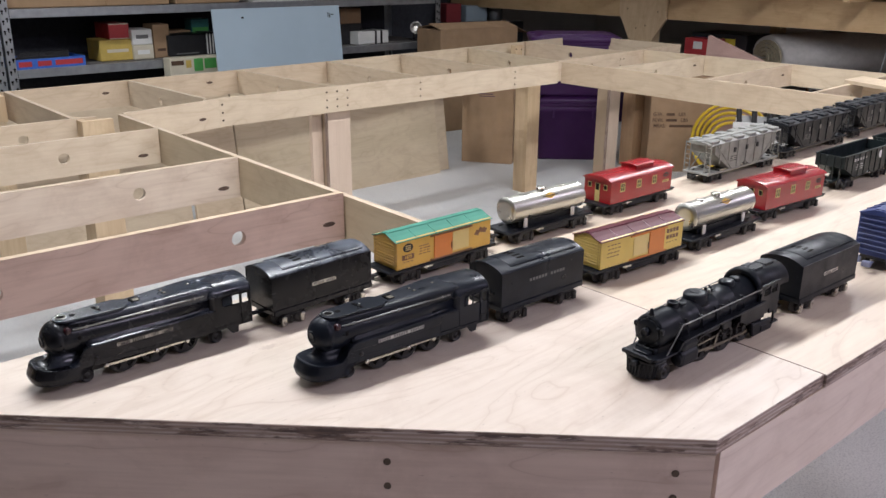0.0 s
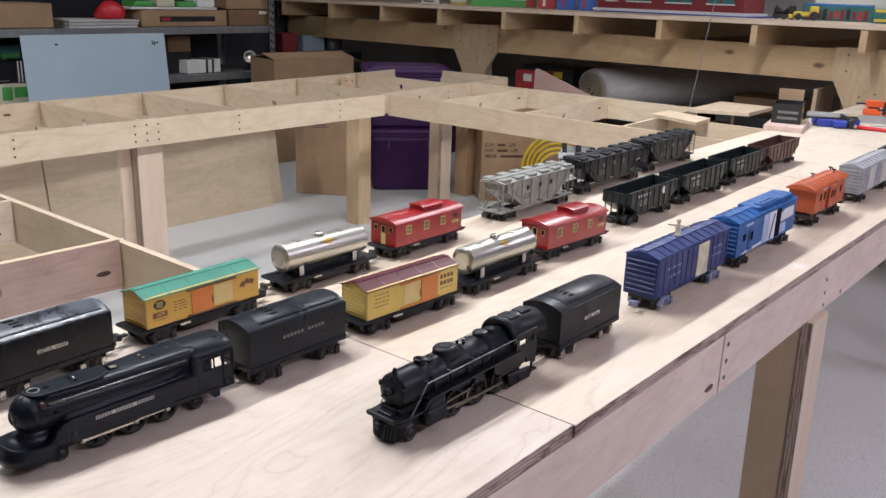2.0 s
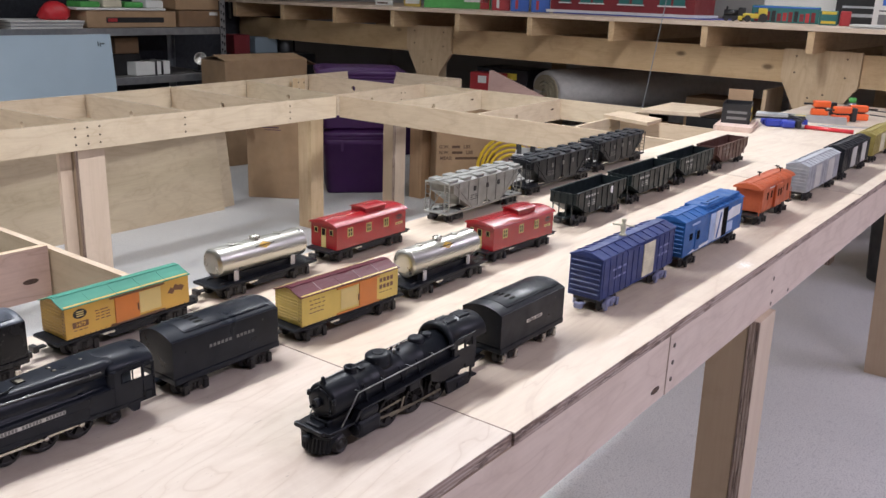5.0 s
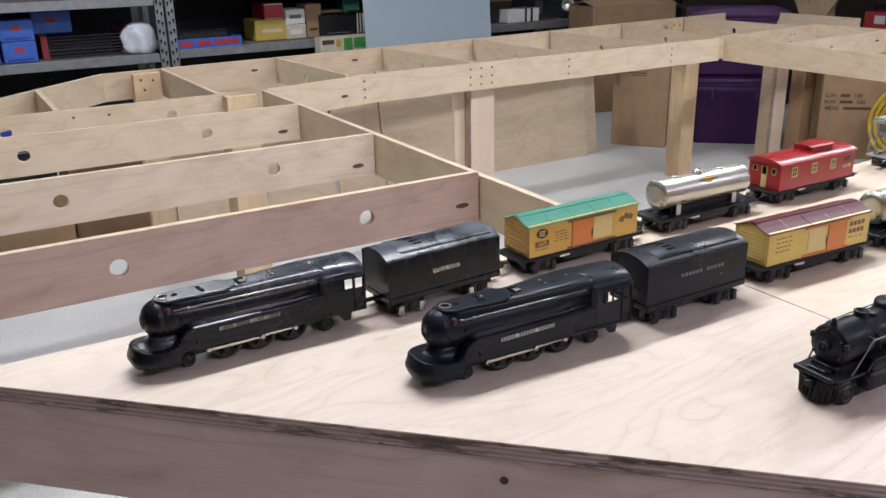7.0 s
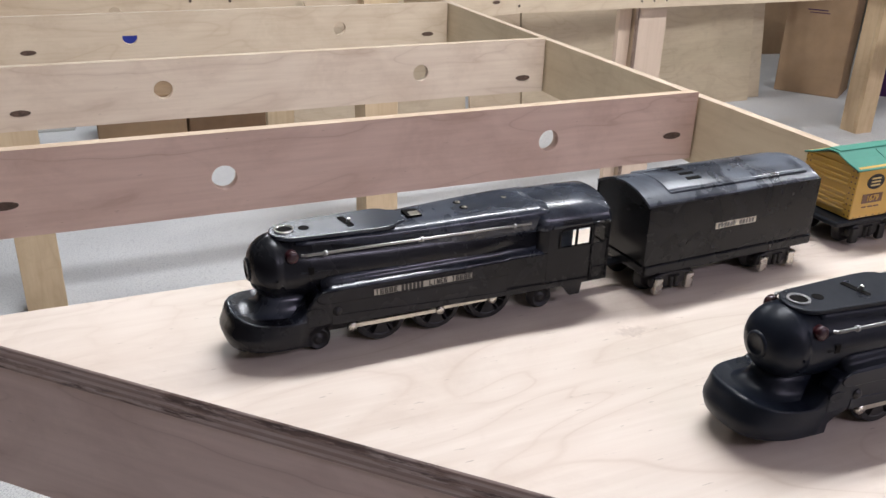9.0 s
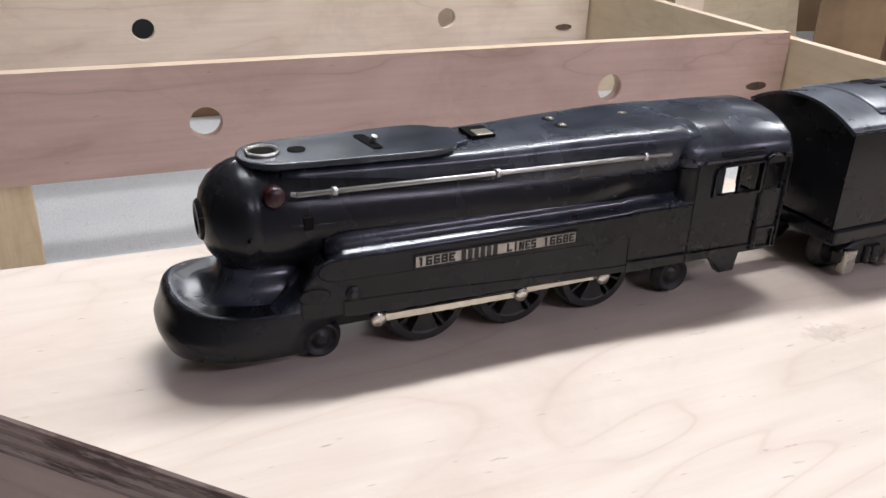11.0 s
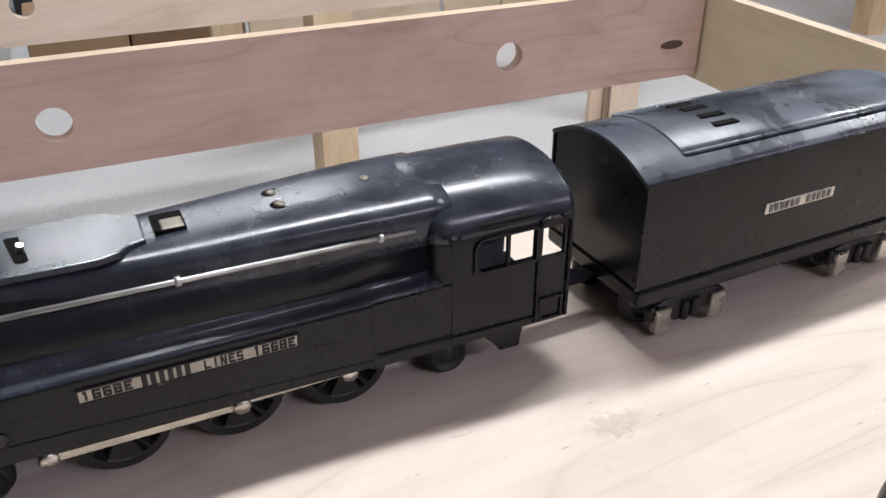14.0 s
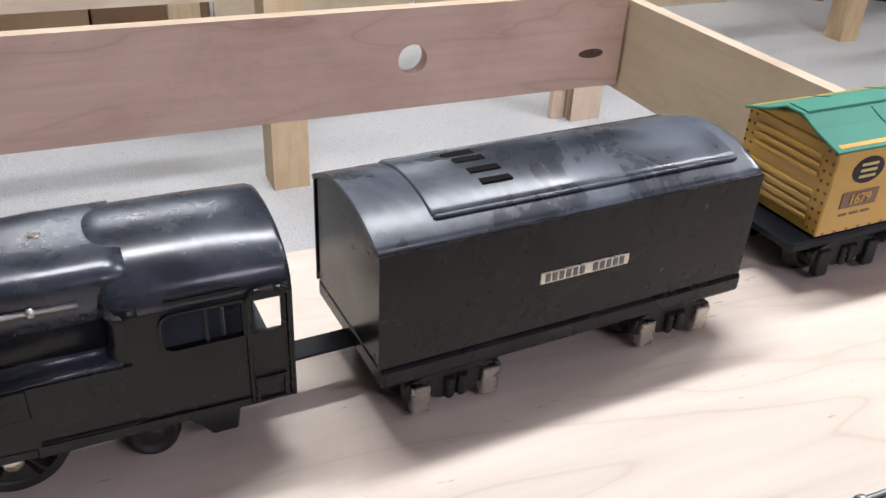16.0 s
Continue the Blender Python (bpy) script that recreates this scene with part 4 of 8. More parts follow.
    box(cab, 0.1900, 0.1915, -0.0230, 0.0230, 0.0200, 0.0600)
    box(cab, 0.1885, 0.2345, -HW + 0.0015, HW - 0.0015, 0.0195, 0.0210)
    part("cab_side", cab, body, t)
    # block added behind the windows, its colour passing for the lit cab interior
    b = bm_new()
    rbox(b, 0.1920, 0.2190, -0.0110, 0.0235, 0.0205, 0.0575, 0.0015, 2)
    part("cab_filler_block", b, CAB_FILLER, t)
    for s in (-1, 1):
        for u, d in ((0.2222, 1), (0.2338, -1)):
            b = bm_new()
            v = s * (HW + 0.0004)
            path = [(u, v, 0.0190), (u, v, 0.0545), (u + d * 0.0006, v, 0.0562), (u + d * 0.0022, v, 0.0570), (u + d * 0.0034, v, 0.0571)]
            for p, q in zip(path, path[1:]):
                cyl(b, p, q, 0.00072, seg=8)
            part("cab_grab_rail", b, body, t)
        b = bm_new()
        y0, y1 = sorted((s * (HW - 0.0002), s * (HW + 0.0009)))
        for (a, c, z0, z1) in ((0.2016, 0.2212, 0.0548, 0.0556), (0.1996, 0.2212, 0.0430, 0.0438), (0.1988, 0.1996, 0.0434, 0.0525), (0.2208, 0.2216, 0.0434, 0.0552)):
            box(b, a, c, y0, y1, z0, z1)
        for q in (((0.1988, 0.0520), (0.1996, 0.0520), (0.2003, 0.0538), (0.2020, 0.0548), (0.2020, 0.0556), (0.1998, 0.0544)), ((0.1996, 0.0438), (0.2018, 0.0438), (0.2002, 0.0446), (0.1996, 0.0462))):
            prism(b, q, "y", y0 + 0.0001, y1 - 0.0001)
        part("window_surround", b, body, t)
        # rounded front corner of the cab, swept into the running board
        b = bm_new()
        plan_ = [(0.1945, HW - 0.0001), (0.1918, 0.0260), (0.1895, 0.0252), (0.1876, 0.0238), (0.1864, 0.0218), (0.1858, 0.0195), (0.1858, 0.0175), (0.1945, 0.0175)]
        loft(b, [[(0.1945 - (0.1945 - u) * q, s * v, w) for u, v in plan_] for w, q in ((0.0415, 1.35), (0.0430, 1.16), (0.0450, 1.05), (0.0475, 1.0), (0.0540, 1.0), (0.0590, 1.06))])
        part("cab_corner", b, body, t)
        b = bm_new()
        for a, c, z0, z1 in ((0.2236, 0.2318, 0.0190, 0.0197), (0.2236, 0.2318, 0.0268, 0.0276), (0.2232, 0.2240, 0.0188, 0.0278), (0.2314, 0.2322, 0.0188, 0.0278)):
            box(b, a, c, y0, y1, z0, z1)
        part("step_panel", b, body, t)
        b = bm_new()
        prism(b, [(0.1660, 0.0222), (0.2215, 0.0208), (0.2215, 0.0213), (0.1660, 0.0227)], "y", y0, y1 - 0.0004)
        part("side_bead", b, body, t)
        b = bm_new()
        for z in (0.0585, 0.0598):
            box(b, 0.2010, 0.2205, min(s * 0.0240, s * (HW + 0.0001)), max(s * 0.0240, s * (HW + 0.0001)), z, z + 0.0006)
        part("roof_bead", b, body, t)
    # chassis, wheels and rods
    b = bm_new()
    box(b, 0.050, 0.196, -0.0105, 0.0105, 0.009, 0.028)
    part("motor_chassis", b, WHEELM, t)
    for s in (-1, 1):
        for u in (0.0900, 0.1240, 0.1580):
            wheel("drive_wheel", u, s * 0.0178, 0.0148, t, WHEELM, s, 0.005, 12)
        for u, r, v in ((0.0535, 0.0064, 0.0155), (0.1945, 0.0070, 0.0178)):
            wheel("truck_wheel", u, s * v, r, t, WHEELM, s, 0.005)
        b = bm_new()
        y0, y1 = sorted((s * 0.0212, s * 0.0222))
        prism(b, [(0.0702, 0.0146), (0.1240, 0.0142), (0.1240, 0.0163), (0.0702, 0.0171)], "y", y0, y1)
        rod = part("main_rod", b, ROD, t)
        b = bm_new()
        y0, y1 = sorted((s * 0.0199, s * 0.0209))
        prism(b, [(0.0900, 0.0144), (0.1580, 0.0148), (0.1580, 0.0168), (0.0900, 0.0164)], "y", y0, y1)
        part("side_rod", b, ROD, t)
        for u, w in ((0.0708, 0.0158), (0.1240, 0.0153), (0.1580, 0.0158)):
            b = bm_new()
            lathe(b, (u, s * 0.0206, w), (0, s, 0), [(0, 0.0028), (0.0021, 0.0028), (0.0028, 0.0021), (0.0028, 0.0004)], 16)
            part("crank_pin", b, NICKEL, rod)
    return t


def truck(parent, u, m, r=0.0088, base=0.0135, gauge=0.0185, journal=NICKEL, frame_v=0.0215):
    """A four-wheel truck with its side frames, wheels and journal boxes."""
    b = bm_new()
    box(b, u - 0.006, u + 0.006, -frame_v, frame_v, r * 1.3, r * 1.3 + 0.004)
    for s in (-1, 1):
        y0, y1 = sorted((s * (frame_v - 0.0030), s * (frame_v + 0.0012)))
        prism(b, [(u - base - 0.005, r * 0.7), (u - base - 0.005, r * 1.35), (u - 0.007, r * 1.75), (u + 0.007, r * 1.75), (u + base + 0.005, r * 1.35), (u + base + 0.005, r * 0.7), (u + base - 0.004, r * 0.7), (u + 0.005, r * 0.45), (u - 0.005, r * 0.45), (u - base + 0.004, r * 0.7)], "y", y0, y1)
    tr = part("truck", b, m, parent, bevel=0.0008)
    for s in (-1, 1):
        for k in (-0.0022, 0.0022):
            b = bm_new()
            y = s * (frame_v + 0.0016)
            lathe(b, (u + k, y, r * 0.55), (0, 0, 1), [(r * 0.13 * q, 0.0020 if q % 2 else 0.0014) for q in range(8)], 8)
            part("spring", b, m, tr)
    for s in (-1, 1):
        for k in (-1, 1):
            w = wheel("wheel", u + k * base, s * gauge, r, tr, WHEELM, s, 0.005)
            b = bm_new()
            rbox(b, u + k * base - 0.0032, u + k * base + 0.0032, min(s * (frame_v - 0.001), s * (frame_v + 0.0034)), max(s * (frame_v - 0.001), s * (frame_v + 0.0034)), r * 0.22, r * 1.45, 0.0009)
            part("journal_box", b, journal, tr)
    return tr


def coupler(parent, u, d, m, z=0.0135):
    b = bm_new()
    box(b, min(u, u + d * 0.012), max(u, u + d * 0.012), -0.004, 0.004, z - 0.001, z + 0.001)
    rbox(b, min(u + d * 0.010, u + d * 0.017), max(u + d * 0.010, u + d * 0.017), -0.006, 0.006, z - 0.004, z + 0.004, 0.0012)
    part("coupler", b, m, parent, bevel=0.0005)


# ---- tinplate tender ----
def crown(hw, ez, top, n=18, p=2.1):
    """Shallow arched section with sharp eaves, as (v, w) pairs."""
    return [(hw * (2 * i / n - 1), ez + (top - ez) * (1 - abs(2 * i / n - 1) ** p)) for i in range(n + 1)]


def tender(m, body, roof, label, plate=True, letters=False, ln=0.140, top=0.0718, ez=0.0636, frame_v=0.0248):
    t = thing("toy_tender", label, "toy tender", m, group="toy trains")
    hw, lo = 0.0277, 0.0240

    def rise(v):
        return ez + (top - ez) * (1 - min(1, abs(v) / hw) ** 2.1)
    b = bm_new()
    outer = crown(hw, ez, top)
    secs = []
    for u in (-0.0022, -0.0018, 0.0, ln - 0.003, ln - 0.0006, ln + 0.0004):
        k = 1.012 if u < 0.0001 else (0.995 if u < ln else 0.97)
        secs.append([(u, v * k, ez + (w - ez) * k) for v, w in outer] + [(u, v * k * 0.96, ez + (w - ez) * k - 0.0012) for v, w in outer[::-1]])
    loft(b, secs)
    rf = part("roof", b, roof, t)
    # raised panel on the roof
    b = bm_new()
    secs = []
    for u, k in ((0.0175, 0.0), (0.0183, 1.0), (ln - 0.0070, 1.0), (ln - 0.0062, 0.0)):
        a = [(v * 0.70, 0) for v, w in outer]
        ring = []
        for v, _ in a:
            ring.append((u, v, rise(v) - 0.0005 + 0.0013 * k))
        secs.append(ring + [(u, v, w - 0.004) for (u, v, w) in ring[::-1]])
    loft(b, secs)
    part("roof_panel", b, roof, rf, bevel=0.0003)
    for s in (-1, 1):
        b = bm_new()
        v = s * hw * 0.72
        lathe(b, (0.0180, v, rise(v) + 0.0002), (1, 0, 0), [(0, 0.0002), (0.0012, 0.0010), (ln - 0.0258, 0.0010), (ln - 0.0246, 0.0002)], 8)
        part("roof_bead", b, roof, rf)
    for v, u in ((0.0095, 0.0355), (0.0035, 0.0364), (-0.0042, 0.0376), (-0.0104, 0.0386)):
        b = bm_new()
        z = rise(v)
        prism(b, [(u, v - 0.0016), (u + 0.0108, v - 0.0016), (u + 0.0108, v + 0.0016), (u, v + 0.0016)], "z", z - 0.001, z + 0.00112)
        part("roof_louvre", b, HOLE, rf)
    # sides, ends and sill
    b = bm_new()
    for s in (-1, 1):
        y0, y1 = sorted((s * (hw - 0.0010), s * hw))
        box(b, -0.0018, ln, y0, y1, lo, ez + 0.0005)
    part("side_panel", b, body, t)
    b = bm_new()
    prism(b, [(v * 0.975, w - 0.0009) for v, w in outer] + [(hw * 0.975, lo + 0.0005), (-hw * 0.975, lo + 0.0005)], "x", -0.0012, 0.0002)
    part("front_sheet", b, body, t)
    b = bm_new()
    prism(b, [(v * 0.985, w - 0.0006) for v, w in outer] + [(hw * 0.985, lo), (-hw * 0.985, lo)], "x", ln - 0.0030, ln - 0.0008)
    part("rear_sheet", b, body, t)
    b = bm_new()
    rbox(b, -0.001, ln + 0.001, -hw - 0.0009, hw + 0.0009, 0.0165, 0.0238, 0.0014)
    part("sill", b, body, t)
    for s in (-1, 1):
        b = bm_new()
        y = s * hw
        for k in range(18):
            lathe(b, (0.010 + k * 0.0074, y - s * 0.0003, 0.0300), (0, s, 0), [(0, 0.0007), (0.0005, 0.0005)], 6)
            if k % 2 == 0:
                lathe(b, (0.010 + k * 0.0074, y - s * 0.0003, 0.0360), (0, s, 0), [(0, 0.0006), (0.0005, 0.0004)], 6)
        rv = part("rivet_row", b, body, t)
        tagged(rv, kind="stuff")
        if plate:
            b = bm_new()
            rbox(b, 0.0528, 0.0870, min(s * (hw - 0.0002), s * (hw + 0.0005)), max(s * (hw - 0.0002), s * (hw + 0.0005)), 0.0410, 0.0452, 0.0002, 1)
            pl = part("name_plate", b, NICKEL, t, "nickel name plate")
            b = bm_new()
            for k in range(12):
                if k == 6:
                    continue
                box(b, 0.0545 + k * 0.0026, 0.0562 + k * 0.0026, min(s * (hw + 0.0004), s * (hw + 0.0007)), max(s * (hw + 0.0004), s * (hw + 0.0007)), 0.0417, 0.0446)
            tagged(part("plate_print", b, GREYINK, pl), kind="stuff")
        if letters:
            b = bm_new()
            for k in range(12):
                if k == 6:
                    continue
                box(b, 0.044 + k * 0.0052, 0.0474 + k * 0.0052, min(s * hw, s * (hw + 0.0003)), max(s * hw, s * (hw + 0.0003)), 0.0455, 0.0490)
            tagged(part("side_lettering", b, GREYINK, t), kind="stuff")
    jm = NICKEL if plate else WHEELM
    truck(t, 0.0255, WHEELM, journal=jm, frame_v=frame_v, base=0.0125)
    truck(t, ln - 0.0260, WHEELM, journal=jm, frame_v=frame_v, base=0.0125)
    b = bm_new()
    box(b, -0.026, 0.02, -0.0045, 0.0045, 0.0165, 0.0175)
    part("drawbar", b, body, t)
    coupler(t, ln, 1, WHEELM)
    return t


streamliner(pose(0.2335, 0.8492, TOP, 0, 0, 1.9), GLOSS, "glossy black streamlined toy locomotive with nickel number plate", PLATE, False)
streamliner(pose(0.4396, 0.6918, TOP, 0, 0, -0.6), SATIN, "satin black streamlined toy locomotive with pale side plate", SILVERPAINT, True)
tender(pose(0.4931, 0.8532, TOP, 0, 0, 3.1), GLOSS, TENDER_TOP, "glossy black tinplate tender, rounded roof dusty with painted sheen", ln=0.141)
tender(pose(0.7015, 0.6962, TOP, 0, 0, 0.1), SATIN, SATIN, "satin black tinplate tender with silver side lettering", plate=False, letters=1)


# ---- tinplate freight cars ----
def tin_frame(t, ln, m=None, clip=True):
    """Pressed frame with end beams, trucks and couplers, shared by the tinplate cars."""
    m = m or FLAT
    b = bm_new()
    prism(b, [(-0.012, 0.0166), (ln + 0.012, 0.0166), (ln + 0.012, 0.0208), (-0.012, 0.0208)], "y", -0.0255, 0.0255)
    fr = part("frame", b, m, t, bevel=0.001)
    for s in (-1, 1):
        b = bm_new()
        y0, y1 = sorted((s * 0.0235, s * 0.0255))
        prism(b, [(0.046, 0.0168), (0.055, 0.0095), (ln - 0.055, 0.0095), (ln - 0.046, 0.0168)], "y", y0, y1)
        part("frame_flange", b, m, fr)
        for u in ((0.052,) if clip else ()):
            b = bm_new()
            rbox(b, u - 0.008, u + 0.008, min(s * 0.0250, s * 0.0275), max(s * 0.0250, s * 0.0275), 0.0150, 0.0178, 0.0006, 1)
            part("frame_clip", b, NICKEL, fr)
    truck(t, 0.022, WHEELM, r=0.0097, journal=WHEELM, frame_v=0.0232)
    truck(t, ln - 0.022, WHEELM, r=0.0097, journal=WHEELM, frame_v=0.0232)
    coupler(t, -0.012, -1, WHEELM)
    coupler(t, ln + 0.012, 1, WHEELM)


def tin_boxcar(m, label, roofm, bodym, doorm, left_door, kind):
    ln, hw, lo, ez, top = 0.1695, 0.0248, 0.0215, 0.0600, 0.0672
    t = thing("toy_boxcar", label, "toy freight car", m, group="toy trains")
    tin_frame(t, ln)
    b = bm_new()
    box(b, 0, ln, -hw, hw, lo, ez)
    prism(b, [(-hw, ez), (hw, ez), (hw * 0.5, ez + 0.0030), (0, top - 0.0012), (-hw * 0.5, ez + 0.0030)], "x", 0.0, ln)
    part("body", b, bodym, t, bevel=0.0006)
    # folded roof sheet
    b = bm_new()
    o_ = [(-hw - 0.0012, ez - 0.0006), (-hw * 0.52, ez + 0.0036), (-0.006, top - 0.0004), (-0.0045, top + 0.0004), (0.0045, top + 0.0004), (0.006, top - 0.0004), (hw * 0.52, ez + 0.0036), (hw + 0.0012, ez - 0.0006)]
    prism(b, o_ + [(v * 0.985, w - 0.0011) for v, w in o_[::-1]], "x", -0.0022, ln + 0.0022)
    rf = part("roof", b, roofm, t, bevel=0.0003)
    b = bm_new()
    prism(b, [(-0.0052, top + 0.0003), (0.0052, top + 0.0003), (0.0048, top + 0.0010), (-0.0048, top + 0.0010)], "x", 0.0, ln)
    part("roof_walk", b, roofm, rf)
    for k in range(1, 5):
        for s in (-1, 1):
            b = bm_new()
            u = ln * k / 5
            prism(b, [(s * 0.0065, top - 0.0002), (s * hw * 0.52, ez + 0.0040), (s * (hw + 0.0008), ez - 0.0001), (s * (hw + 0.0004), ez - 0.0005), (s * hw * 0.5, ez + 0.0034), (s * 0.006, top - 0.0008)], "x", u - 0.0005, u + 0.0005)
            part("roof_seam", b, LITHO_WORN if kind == "lemon" and k != 2 else roofm, rf)
    for s in (-1, 1):
        a, c, e = (0.063, 0.096, 0.128)
        d0, d1 = (a, c) if left_door else (c, e)
        p0, p1 = (c, e) if left_door else (a, c)
        b = bm_new()
        rbox(b, d0, d1, min(s * (hw - 0.0004), s * (hw + 0.0014)), max(s * (hw - 0.0004), s * (hw + 0.0014)), lo + 0.0025, ez - 0.0040, 0.0005, 1)
        dr = part("door", b, doorm, t, "orange sliding door")
        b = bm_new()
        rbox(b, (d1 if left_door else d0) - 0.003, (d1 if left_door else d0) - 0.0012, min(s * (hw + 0.001), s * (hw + 0.0024)), max(s * (hw + 0.001), s * (hw + 0.0024)), 0.033, 0.042, 0.0003, 1)
        part("door_handle", b, LITHO_BROWN, dr)
        b = bm_new()
        box(b, p0 + 0.001, p1 - 0.001, min(s * hw, s * (hw + 0.0004)), max(s * hw, s * (hw + 0.0004)), lo + 0.006, ez - 0.006)
        part("door_panel", b, LITHO_CREAM, t)
        for z in (lo + 0.0012, ez - 0.0042):
            b = bm_new()
            box(b, a - 0.006, e + 0.004, min(s * hw, s * (hw + 0.0020)), max(s * hw, s * (hw + 0.0020)), z, z + 0.0018)
            part("door_rail", b, LITHO_ORANGE if kind == "lemon" else LITHO_BROWN, t)
        # print on the sides
        b = bm_new()
        n = 22
        if kind == "gold":
            prism(b, [(0.0185 + 0.0085 * math.cos(2 * math.pi * i / n), 0.0492 + 0.0058 * math.sin(2 * math.pi * i / n)) for i in range(n)], "y", s * hw, s * (hw + 0.0003))
            em = part("emblem", b, INK, t)
            b = bm_new()
            for k in range(3):
                box(b, 0.0140, 0.0230, min(s * (hw + 0.0003), s * (hw + 0.0005)), max(s * (hw + 0.0003), s * (hw + 0.0005)), 0.0460 + k * 0.0026, 0.0472 + k * 0.0026)
            part("emblem_print", b, LITHO_CREAM, em)
            b = bm_new()
            box(b, 0.0085, 0.0285, min(s * hw, s * (hw + 0.0003)), max(s * hw, s * (hw + 0.0003)), 0.0330, 0.0400)
            pn = part("number_panel", b, LITHO_BROWN, t)
            face = pose(0, 0, 0, 90, 0, 0) if s < 0 else pose(0, 0, 0, 90, 0, 180)
            lettering("number", "1679", 0.0062, LITHO_YELLOW, pn, Matrix.Translation((0.0185, s * (hw + 0.0005), 0.0365)) @ face)
            bars("side_print", t, LITHO_BROWN, 0.009, 0.030, 0.0300, s * hw, 1, h=0.0010, seed=3, side=s)
            bars("side_print", t, LITHO_BROWN, 0.036, 0.058, 0.0470, s * hw, 4, 0.0036, 0.0011, seed=5, words=3, side=s)
            b = bm_new()
            for du, dw in ((0.142, 0.044), (0.149, 0.047), (0.156, 0.0455)):
                prism(b, [(du - 0.005, dw - 0.002), (du + 0.003, dw - 0.0045), (du + 0.006, dw + 0.001), (du, dw + 0.0045)], "y", s * hw, s * (hw + 0.0003))
            part("side_emblem", b, LITHO_BROWN, t)
        else:
            for k, (uu, wd, z) in enumerate(((0.1335, 4, 0.0495), (0.1335, 4, 0.0405))):
                b = bm_new()
                for j in range(wd):
                    box(b, uu + j * 0.0068, uu + j * 0.0068 + 0.0050, min(s * hw, s * (hw + 0.0003)), max(s * hw, s * (hw + 0.0003)), z - 0.0028, z + 0.0028)
                part("side_lettering", b, LITHO_BROWN, t)
            bars("side_print", t, LITHO_BROWN, 0.010, 0.040, 0.0520, s * hw, 4, 0.0052, 0.0012, seed=9, words=4, side=s)
            bars("side_print", t, LITHO_BROWN, 0.132, 0.162, 0.0330, s * hw, 1, 0.003, 0.0010, seed=12, words=4, side=s)
        b = bm_new()
        for k in range(26):
            box(b, 0.003 + k * 0.0066, 0.0042 + k * 0.0066, min(s * hw, s * (hw + 0.0002)), max(s * hw, s * (hw + 0.0002)), lo + 0.0006, lo + 0.0016)
        tagged(part("printed_rivets", b, LITHO_BROWN, t), kind="stuff")
    # ribbed ends
    for u, d in ((0.0, -1), (ln, 1)):
        for k in range(8):
            if k == 4:
                continue
            b = bm_new()
            z = lo + 0.0050 + k * 0.0038
            rbox(b, min(u, u + d * 0.0011), max(u, u + d * 0.0011), -hw * 0.72, hw * 0.72, z, z + 0.0020, 0.0004, 1)
            part("end_rib", b, bodym, t)
        b = bm_new()
        for v in (-0.94, -0.80, 0.80, 0.94):
            for k in range(9):
                box(b, min(u, u + d * 0.0004), max(u, u + d * 0.0004), hw * v - 0.0005, hw * v + 0.0005, lo + 0.002 + k * 0.0042, lo + 0.003 + k * 0.0042)
        tagged(part("printed_rivets", b, LITHO_BROWN, t), kind="stuff")
    return t


